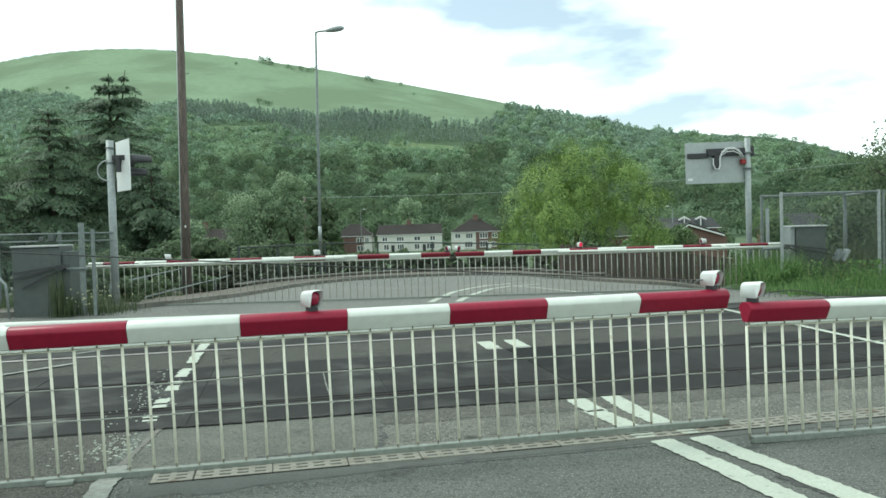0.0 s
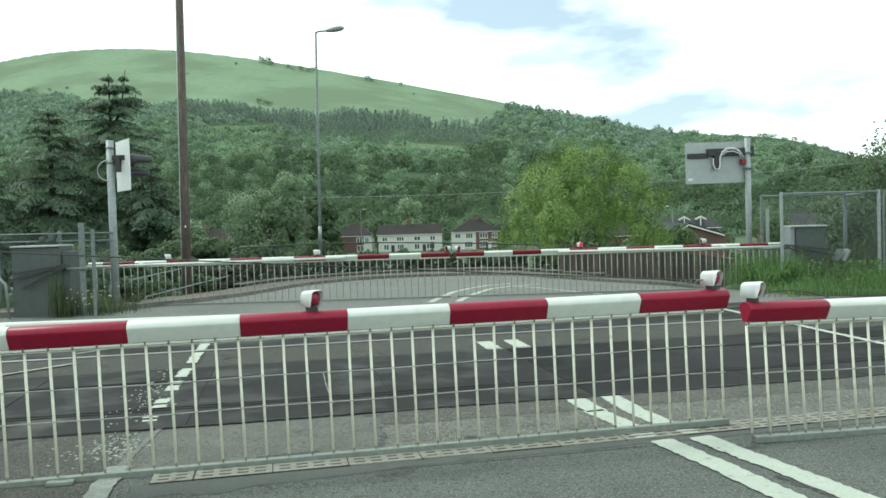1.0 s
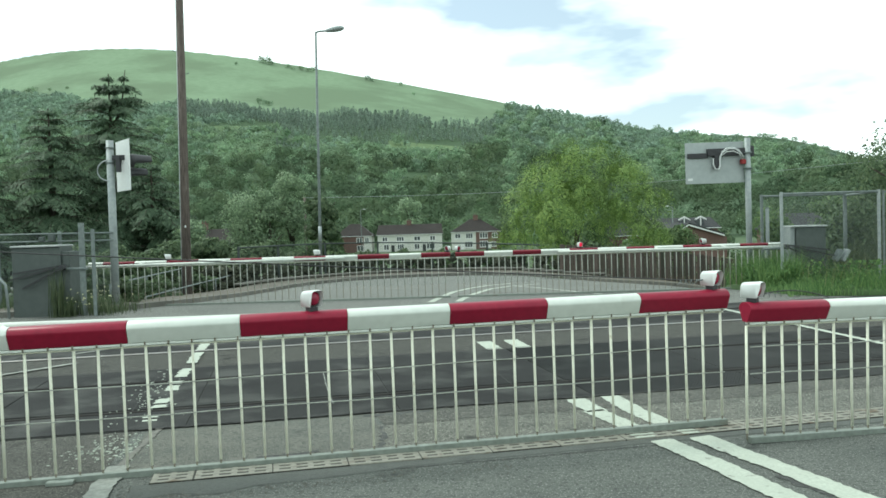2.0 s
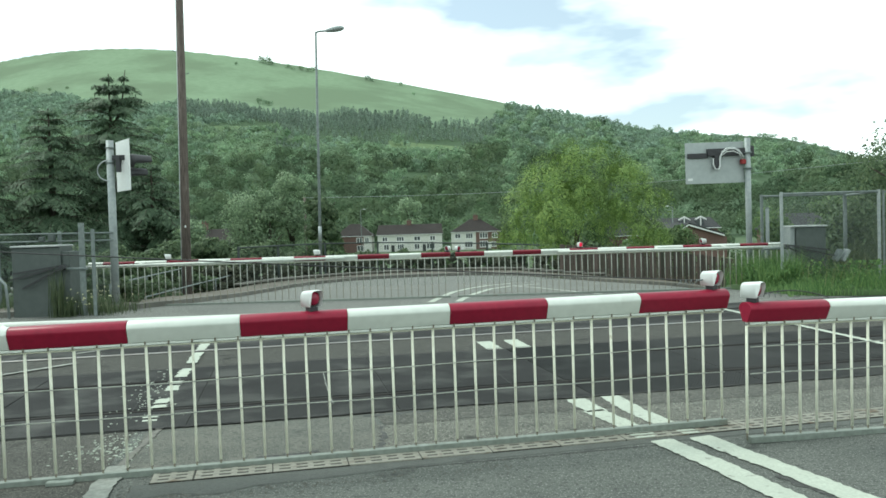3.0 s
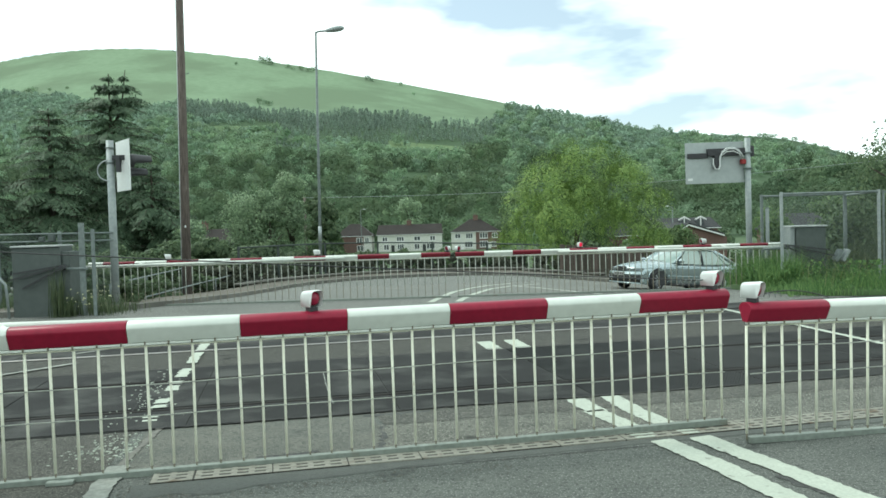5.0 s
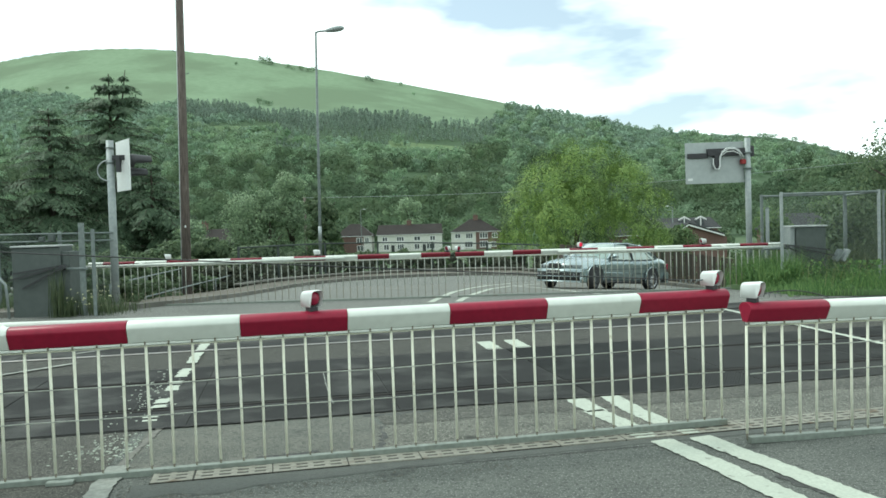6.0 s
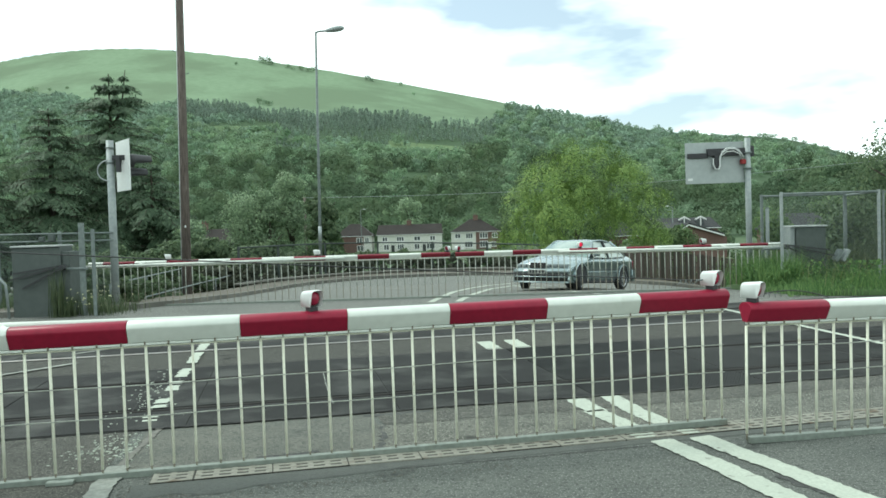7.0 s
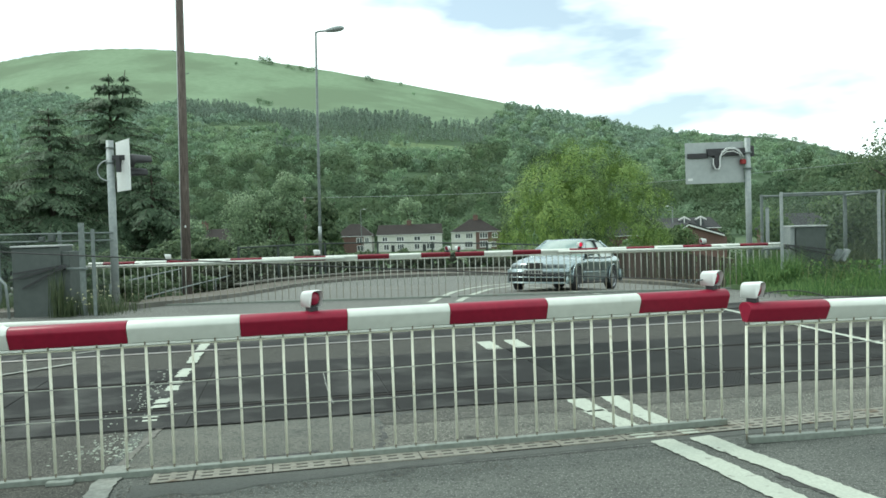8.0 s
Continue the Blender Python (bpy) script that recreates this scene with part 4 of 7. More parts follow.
def boom_lamp(parent, x, z, turn, lit=False, size=1.0):
    """A hooded boom lamp: white housing, red lens, black foot."""
    bm = bm_new()
    k = size
    side = []
    for xx, top, bot in ((-0.068, 0.096, 0.012), (-0.060, 0.108, 0.002), (0.040, 0.116, 0.0), (0.052, 0.117, 0.004), (0.075, 0.112, 0.075)):
        ring = []
        for i in range(13):
            a = math.pi * i / 12
            w = 0.047
            ring.append((xx, math.copysign(w * abs(math.cos(a)) ** 0.6, math.cos(a)), max(bot, (top - 0.047) + 0.047 * math.sin(a) ** 0.6) if 0 < i < 12 else bot))
        side.append([bm.verts.new((p[0] * k, p[1] * k, p[2] * k)) for p in ring])
    for a, b in zip(side, side[1:]):
        for i in range(12):
            bm.faces.new((a[i], b[i], b[i + 1], a[i + 1]))
    bm.faces.new(side[0])
    bm.faces.new((side[0][0], side[0][12], side[1][12], side[1][0]))
    bm.faces.new((side[1][0], side[1][12], side[2][12], side[2][0]))
    lamp = part("lamp_housing", bm, LAMP_WHITE, parent, "white hooded lamp housing", pose(x, 0, z + 0.028, 0, 0, turn), True)
    bm = bm_new()
    rows = []
    for r, xx in ((0.0, 0.058), (0.028, 0.053), (0.042, 0.040), (0.044, 0.03)):
        rows.append([bm.verts.new((xx * k, r * math.cos(2 * math.pi * i / 14) * k, (0.058 + r * 1.12 * math.sin(2 * math.pi * i / 14)) * k)) for i in range(14)] if r else [bm.verts.new((xx * k, 0, 0.058 * k))])
    for i in range(14):
        bm.faces.new((rows[0][0], rows[1][i], rows[1][(i + 1) % 14]))
        for a, b in zip(rows[1:], rows[2:]):
            bm.faces.new((a[i], b[i], b[(i + 1) % 14], a[(i + 1) % 14]))
    part("lens", bm, LENS_GLOW if lit else LENS, lamp, "vivid red lens with a mild added glow" if lit else "round red lens", None, True)
    bm = bm_new()
    block(bm, -0.035, 0.035, -0.03, 0.03, -0.034, 0.004, 0.005)
    part("lamp_foot", bm, BLACK, lamp, "black lamp foot")
    return lamp


def barrier(m, way, length, boom_z, boom_h, bands, bar0, bar_step, wires, lamps, label, tube_at, foot=0.06, tip_red=True, stay=None, band=0.7249, first=None, dull=False, bar_r=0.0094):
    """A lowered crossing barrier. Its tip is at the origin; the boom runs towards way (+1 or -1) along x."""
    th = thing("crossing_barrier", m, label, "level crossing barrier", "crossing barriers")
    # boom, band by band
    x, red = 0.0, tip_red
    outline = boom_outline(boom_z, boom_h)
    while x < length - 0.01:
        e = min(x + (first if first and x == 0 else band), length)
        bm = bm_new()
        a, b = sorted((way * x, way * e))
        prism(bm, outline if red else [(y * 1.0, z) for y, z in outline], a + 0.0015, b - 0.0015, 0.003)
        part("boom_band", bm, (RED_SHADED if dull else RED) if red else WHITE, th, "deep red reflective band" if red else "white painted band", smooth=False)
        x, red = e, not red
    bm = bm_new()
    a, b = sorted((way * 0.02, way * length))
    block(bm, a, b, -0.028, 0.028, boom_z - 0.018, boom_z - 0.002, 0.003)
    rail = part("skirt_rail", bm, WHITE, th, "pale skirt rail under the boom")
    # hanging skirt, which swings a little
    bm = bm_new()
    tube(bm, [(a, 0, boom_z - 0.028), (b, 0, boom_z - 0.028)], 0.006, 6)
    skirt = part("skirt", bm, CREAM, th, "cream painted bar skirt", pose(0, 0, 0))
    L = boom_z - 0.03
    bm = bm_new()
    tube(bm, [(0, 0, -0.012), (0, 0, -L + foot)], bar_r, 8, cap=True)
    bar_me = finish("skirt_bar", bm, FAR_BAR if dull else CREAM)
    bm = bm_new()
    tube(bm, [(0, 0, -L + foot), (0, 0, -L + 0.045), (0, 0, -L + 0.01)], bar_r * 0.9, 6, r_end=bar_r * 0.45)
    tip_me = finish("bar_foot", bm, BAR_TIP)
    bm = bm_new()
    tube(bm, [(0, -0.016, 0.0), (0, -0.016, 0.022)], 0.006, 6)
    stud_me = finish("stud", bm, BAR_TIP)
    n = int((length - bar0) / bar_step)
    for i in range(n):
        xx = way * (bar0 + i * bar_step)
        lean = pose(xx, 0, boom_z - 0.016, 0.25 * math.sin(i * 2.1), 0.35 * math.sin(i * 1.7 + 1))
        part("skirt_bar", bar_me, None, skirt, m=lean)
        part("bar_foot", tip_me, None, skirt, m=lean)
        if not dull:
            part("stud", stud_me, None, skirt, m=pose(xx, -0.016, boom_z - 0.016))
    for z in wires:
        bm = bm_new()
        pts = [(way * (0.03 + (length - 0.03) * i / 24), -0.016, z + 0.004 * math.sin(i * 1.3)) for i in range(25)]
        tube(bm, pts, 0.0037, 6)
        part("skirt_wire", bm, WIRE_GREY if not dull else CABLE, skirt, "thin horizontal rod")
    bm = bm_new()
    block(bm, a, b, -0.03, 0.03, 0.004, 0.05, 0.004)
    part("bottom_rail", bm, PLATE, skirt, "grey green flat bottom rail")
    # bracing tube beside the boom
    if tube_at:
        (x0, y0, z0), (x1, y1, z1) = tube_at
        bm = bm_new()
        tube(bm, [(way * x0, y0, z0), (way * x1, y1, z1)], 0.027, 10)
        part("bracing_tube", bm, WHITE, th, "white bracing tube")
        for t in (0.25, 0.55):
            p = Vector((way * (x0 + (x1 - x0) * t), y0 + (y1 - y0) * t, z0 + (z1 - z0) * t))
            bm = bm_new()
            tube(bm, [p, (p.x + way * -0.10, 0, boom_z + boom_h * 0.8)], 0.018, 6)
            part("bracket", bm, WHITE, th)
    for lx, turn, lit in lamps:
        boom_lamp(th, way * lx, boom_z + boom_h, turn, lit)
    if stay:
        (sx, sz), (ex, ez), coil = stay
        bm = bm_new()
        pts = [(way * (sx + (ex - sx) * i / 12), 0.02, sz + (ez - sz) * i / 12 - 0.012 * coil * math.sin(math.pi * i / 12)) for i in range(13)]
        tube(bm, pts, 0.0042, 6)
        part("stay_cable", bm, CABLE, th, "thin dark stay cable")
        bm = bm_new()
        pts = []
        for i in range(60):
            a = i * 0.42
            pts.append((way * (sx - 0.01 + i * 0.0030), 0.02 + 0.012 * math.cos(a), sz - 0.008 + 0.017 * math.sin(a)))
        tube(bm, pts, 0.003, 5)
        part("cable_coil", bm, GALV_DULL, th, "coiled wire fastening")
        bm = bm_new()
        tube(bm, [(way * 0.03, 0.02, boom_z + boom_h - 0.01), (way * 0.05, 0.02, sz + 0.01), (way * sx, 0.02, sz)], 0.006, 6)
        part("stay_hook", bm, GALV_DULL, th)
    return th, skirt


NEAR_A, SKIRT_A = barrier(pose(2.164, 6.124, 0.012, 0, -0.29, 11.10), -1, 7.6, 0.905, 0.150, 8, 0.044, 0.150, (0.624, 0.414), ((0.11, -62, False), (3.14, -58, False)),
    "lowered red and white striped barrier with hanging bar skirt", ((7.5, 0.42, 1.062), (3.3, 0.04, 1.02)), stay=((0.22, 1.125), (7.4, 1.75), 1))
NEAR_B, SKIRT_B = barrier(pose(2.109, 5.620, 0.0, 0, 0.7, 10.5), 1, 4.6, 0.868, 0.142, 5, 0.012, 0.1385, (0.69, 0.50), ((0.062, -55, False),),
    "lowered red and white barrier whose tip meets the other", None, stay=((0.14, 1.06), (0.68, 1.02), -3), band=0.70, first=0.624)
# the long dark foot paints in the far bars' silhouette against the road
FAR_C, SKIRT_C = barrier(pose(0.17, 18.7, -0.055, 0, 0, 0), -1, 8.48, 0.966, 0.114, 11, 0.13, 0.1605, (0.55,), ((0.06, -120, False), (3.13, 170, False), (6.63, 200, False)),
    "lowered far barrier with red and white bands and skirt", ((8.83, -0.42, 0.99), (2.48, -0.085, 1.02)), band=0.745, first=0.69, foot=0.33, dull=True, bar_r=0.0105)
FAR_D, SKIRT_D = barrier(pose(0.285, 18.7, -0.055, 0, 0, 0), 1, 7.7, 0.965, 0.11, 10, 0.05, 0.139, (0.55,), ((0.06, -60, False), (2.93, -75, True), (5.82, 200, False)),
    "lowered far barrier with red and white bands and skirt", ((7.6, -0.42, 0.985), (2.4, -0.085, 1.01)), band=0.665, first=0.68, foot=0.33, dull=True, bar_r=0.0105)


# ---- posts, signals and lamps ----
def pole_thing(name, m, mat_, r0, r1, h, label, category, n=12):
    th = thing(name, m, label, category)
    bm = bm_new()
    tube(bm, [(0, 0, -0.3), (0, 0, h * 0.5), (0, 0, h)], r0, n, r_end=r1)
    part("pole", bm, mat_, th)
    return th


def telegraph_pole():
    th = pole_thing("telegraph_pole", pose(-8.077, 25.0, -0.45, 0, 0.65, 0), WOOD_POLE, 0.152, 0.108, 10.8, "tall weathered brown wooden telegraph pole", "utility pole", 14)
    for z, side in ((4.27, 1), (7.07, 1), (2.25, 1), (5.67, -1), (7.77, -1)):
        bm = bm_new()
        tube(bm, [(0.07 * side, 0, z), (0.23 * side, -0.02, z + 0.01), (0.24 * side, -0.02, z + 0.06)], 0.011, 6)
        part("step_iron", bm, GALV_DULL, th, "rusty step iron")
    bm = bm_new()
    block(bm, 0.02, 0.065, -0.146, -0.124, 2.29, 2.36, 0.004)
    part("label_plate", bm, LAMP_WHITE, th, "small white plate")
    # cable guard; its pale colour also paints the highlight on the left edge
    bm = bm_new()
    tube(bm, [(-0.122, -0.075, 0.2), (-0.108, -0.07, 3.7), (-0.083, -0.06, 9.9)], 0.024, 6)
    part("cable_guard", bm, BOX_LIGHT, th, "cable guard strip, pale for the pole's lit left edge")


def street_lamp():
    th = pole_thing("street_lamp", pose(-5.00, 32.4, -0.4, 0, 0.7, 0), GALV_DULL, 0.068, 0.042, 10.05, "tall grey steel street lamp", "street lamp")
    bm = bm_new()
    tube(bm, [(0, 0, 10.0), (0.10, 0, 10.06), (0.55, 0, 10.09)], 0.035, 8)
    part("arm", bm, GALV_DULL, th)
    bm = bm_new()
    rings = []
    for x, w, t, b in ((0.36, 0.05, 10.11, 10.05), (0.48, 0.10, 10.17, 10.02), (0.75, 0.15, 10.25, 10.02), (1.0, 0.14, 10.28, 10.06), (1.12, 0.09, 10.25, 10.12), (1.15, 0.03, 10.21, 10.16)):
        rings.append([bm.verts.new((x, w * math.cos(a), (t + b) / 2 + (t - b) / 2 * math.sin(a))) for a in (2 * math.pi * k / 12 for k in range(12))])
    for a, b in zip(rings, rings[1:]):
        for k in range(12):
            bm.faces.new((a[k], a[(k + 1) % 12], b[(k + 1) % 12], b[k]))
    bm.faces.new(rings[0])
    bm.faces.new(rings[-1])
    part("lantern", bm, GALV, th, "grey streamlined lantern head", smooth=True)
    bm = bm_new()
    tube(bm, [(0, 0, 1.6), (0, 0, 2.2)], 0.07, 12)
    part("pole_band", bm, GALV, th, "pale band round the pole")


def road_signal():
    """Wig-wag signal seen from behind and to the side, on a steel post."""
    th = pole_thing("road_signal", pose(-7.43, 18.0, -0.02, 0, 0.0, 0), GALV, 0.088, 0.082, 3.80, "grey steel post with road signal turned away", "traffic signal", 14)
    board = pose(0.265, 0.05, 2.66, 0, 0, -51)
    bm = bm_new()
    block(bm, -0.46, 0.46, -0.012, 0.012, 0.0, 1.14, 0.006)
    part("backboard", bm, LAMP_WHITE, th, "white edged signal board", board)
    bm = bm_new()
    block(bm, 0.07, 0.36, -0.06, 0.06, 0.70, 0.80, 0.01)
    block(bm, 0.16, 0.26, -0.09, 0.0, 0.42, 0.80, 0.01)
    part("mount", bm, BLACK, th, "black mounting bracket", pose(0, -0.03, 2.66))
    for i, (yy, zz) in enumerate(((-0.20, 3.36), (0.2, 3.34), (-0.02, 3.06))):
        bm = bm_new()
        rings = []
        for x, r, cut in ((0.0, 0.14, -1), (0.12, 0.15, -1), (0.14, 0.145, -0.35), (0.5, 0.135, -0.1)):
            rings.append([bm.verts.new((x, r * math.cos(a), r * max(math.sin(a), cut))) for a in (2 * math.pi * k / 16 for k in range(16))])
        for a, b in zip(rings, rings[1:]):
            for k in range(16):
                bm.faces.new((a[k], a[(k + 1) % 16], b[(k + 1) % 16], b[k]))
        bm.faces.new(rings[0])
        part("lamp_hood", bm, BLACK, th, "black lamp hood", pose(0.26 + yy * 0.73 + 0.02, 0.05 - yy * 0.68, zz, 0, 2, 40), True)
    bm = bm_new()
    pts = [(-0.02 - 0.25 * math.sin(a), -0.07, 3.12 + 0.23 * math.cos(a)) for a in (math.pi * i / 16 for i in range(17))]
    tube(bm, pts, 0.016, 6)
    part("cable_loop", bm, GALV, th, "grey looped cable")
    for z in (3.28, 3.62):
        bm = bm_new()
        tube(bm, [(0, 0, z), (0, 0, z + 0.03)], 0.1, 14)
        part("clamp", bm, GALV_DULL, th)


def sign_board():
    """The back of a wide signal board on a round post."""
    th = pole_thing("signal_board_post", pose(7.50, 19.5, -0.10, 0, 0, 0), GALV, 0.072, 0.070, 3.66, "grey steel post holding the back of a signal board", "traffic signal", 14)
    tilt = pose(-0.78, 0.03, 3.08, 0, -0.6, 4)
    bm = bm_new()
    block(bm, -0.75, 0.73, 0.0, 0.02, -0.50, 0.50, 0.006)
    part("backboard", bm, BOARD_BACK, th, "grey unpainted back of the board", tilt)
    bm = bm_new()
    block(bm, -0.70, -0.2, -0.06, 0.0, 0.12, 0.24, 0.008)
    block(bm, -0.22, 0.80, -0.10, 0.0, 0.16, 0.34, 0.01)
    block(bm, 0.82, 0.93, -0.13, 0.02, 0.12, 0.38, 0.015)
    block(bm, -0.06, 0.06, -0.11, 0.0, -0.14, 0.16, 0.01)
    part("lamp_back", bm, BLACK, th, "black lamp bodies on the board", tilt)
    bm = bm_new()
    pts = [(-0.10, -0.13, 0.10), (-0.11, -0.14, -0.05), (-0.06, -0.14, -0.16), (0.02, -0.14, -0.17), (0.06, -0.14, -0.08), (0.06, -0.14, 0.10), (0.12, -0.14, 0.24), (0.28, -0.14, 0.32), (0.46, -0.14, 0.31), (0.58, -0.14, 0.22), (0.66, -0.13, 0.10)]
    tube(bm, pts, 0.017, 7)
    part("conduit", bm, LAMP_WHITE, th, "white looped flexible conduit", tilt)
    for dz, end in ((0.045, 0.14), (-0.04, 0.06)):
        bm = bm_new()
        tube(bm, [(0.10, -0.15, 0.20 + dz), (0.22, -0.15, 0.29 + dz), (0.40, -0.15, 0.30 + dz), (0.54, -0.15, 0.24 + dz), (0.62, -0.14, end)], 0.012, 6)
        part("conduit", bm, LAMP_WHITE, th, "white flexible conduit", tilt)
    bm = bm_new()
    block(bm, 0.60, 0.72, -0.14, -0.02, -0.06, 0.06, 0.02)
    part("junction", bm, surface("red_junction", (0.3, 0.03, 0.03, 1)), th, "small red cable gland", tilt)
    bm = bm_new()
    block(bm, -0.70, -0.58, -0.006, -0.001, -0.42, -0.36)
    part("label_plate", bm, LAMP_WHITE, th, "small white plate", tilt)
    for z in (3.28, 2.9):
        bm = bm_new()
        tube(bm, [(0, 0, z), (0, 0, z + 0.04)], 0.1, 14)
        part("clamp", bm, GALV_DULL, th)


def valley_lamp(x, y, z, top, arm):
    """A street lamp far down in the valley."""
    th = pole_thing("street_lamp", pose(x, y, z), GALV_DULL, 0.10, 0.07, top - z, "slim grey street lamp among the houses", "street lamp", 8)
    bm = bm_new()
    tube(bm, [(0, 0, top - z - 0.1), (arm * 0.5, 0, top - z + 0.12), (arm, 0, top - z + 0.1)], 0.06, 6)
    part("arm", bm, GALV_DULL, th)
    bm = bm_new()
    block(bm, min(arm * 0.8, arm * 1.5), max(arm * 0.8, arm * 1.5), -0.15, 0.15, top - z, top - z + 0.22, 0.05)
    part("lantern", bm, LAMP_WHITE, th, "pale lantern head")


valley_lamp(39.9, 138, -5.4, 4.0, -0.8)
valley_lamp(-22.9, 225, -5.4, 7.3, 0.9)
telegraph_pole()
street_lamp()
road_signal()
sign_board()


# ---- fences, cabinets and rails beside the crossing ----
def wire_mesh(x0, x1, z0, z1, step, r, y=0.0):
    """Diamond wire mesh filling a panel, as one mesh of thin bars."""
    V, F = [], []
    W, Hh = x1 - x0, z1 - z0
    for sg in (1, -1):
        s = -Hh
        while s < W:
            a = max(0.0, s)
            b = min(W, s + Hh)
            if b > a:
                za, zb = a - s, b - s
                if sg < 0:
                    za, zb = Hh - za, Hh - zb
                k = len(V)
                n = (-r * 0.7 * sg, r * 0.7)
                for px, pz in ((a, za), (b, zb)):
                    V += [(x0 + px + n[0], y - r, z0 + pz + n[1]), (x0 + px - n[0], y - r, z0 + pz - n[1]), (x0 + px, y + r, z0 + pz)]
                F += [(k, k + 1, k + 4, k + 3), (k + 1, k + 2, k + 5, k + 4), (k + 2, k, k + 3, k + 5)]
            s += step
    return V, F


def mesh_panel(th, m, w, h, post_r, frame_mat, mesh_mat, step=0.09, r=0.0028, top=True):
    """A framed panel of wire mesh under th: two posts, top rail and the wire."""
    for x in (0, w):
        bm = bm_new()
        block(bm, x - post_r, x + post_r, -post_r, post_r, -0.2, h, 0.004)
        part("post", bm, frame_mat, th, m=m)
    if top:
        bm = bm_new()
        tube(bm, [(0, 0, h - 0.04), (w, 0, h - 0.04)], 0.026, 8)
        part("top_rail", bm, GALV_DULL, th, m=m)
    V, F = wire_mesh(post_r, w - post_r, 0.03, h - 0.05, step, r)
    part("wire_mesh", from_arrays("wire_mesh", V, F, mesh_mat), None, th, "fine diamond wire mesh", m)


def machine(m, label, flip, dark):
    """Barrier machine: steel cabinet with lid, side plate, crank arms and counterweights."""
    th = thing("barrier_machine", m, label, "barrier machine", "barrier machines")
    bm = bm_new()
    block(bm, -0.5 if dark else -0.30, 0.5 if dark else 0.36, -0.3, 0.3, 0.0, 1.46, 0.02)
    part("cabinet", bm, BOX_GREY, th, "grey green painted steel cabinet")
    # the light on the cabinet top is put into the lid's paler paint
    bm = bm_new()
    block(bm, -0.5 if dark else -0.42, 0.5 if dark else 0.38, -0.36, 0.36, 1.462, 1.50, 0.012)
    part("lid", bm, BOX_LIGHT, th, "lid painted pale for its lit top")
    bm = bm_new()
    block(bm, 0.505, 0.66 if dark else 0.605, -0.25, 0.25, 0.0, 1.36 if dark else 1.455, 0.015)
    part("side_plate", bm, GALV if not dark else BOX_GREY, th, "galvanised side plate" if not dark else "grey green side plate", pose(0, 0, 0) if flip > 0 else pose(-0.915, 0, 0))
    f = flip
    for (a, b, w) in (((0.5, 1.06), (-0.42, 0.93), 0.026), ((0.5, 1.00), (-0.25, 0.62), 0.026), ((0.40, 1.02), (-0.5, 0.80), 0.022)):
        bm = bm_new()
        p, q = Vector((a[0] * f, -0.40, a[1])), Vector((b[0] * f, -0.40, b[1]))
        tube(bm, [p, q], w, 4)
        part("crank_arm", bm, BLACK, th, "black crank arm")
    for i in range(0 if dark else 2):
        bm = bm_new()
        block(bm, -0.04, 0.04, -0.12, 0.12, -0.15, 0.15, 0.02)
        part("counterweight", bm, GALV if i else GALV_DULL, th, "grey counterweight slab", pose((-0.57 - 0.16 * i) * f, -0.38, 0.80 + 0.0 * i, 0, -28 * f, 0))
    bm = bm_new()
    tube(bm, [(0.55 * f, -0.42, 1.03), (0.55 * f, -0.1, 1.03)], 0.06, 10)
    part("pivot", bm, BLACK, th, "dark pivot hub")
    bm = bm_new()
    tube(bm, [(0.62 * f, -0.33, 1.0), (1.05 * f, -0.33, 0.99)], 0.03, 8)
    part("boom_arm", bm, GALV_DULL, th)
    return th


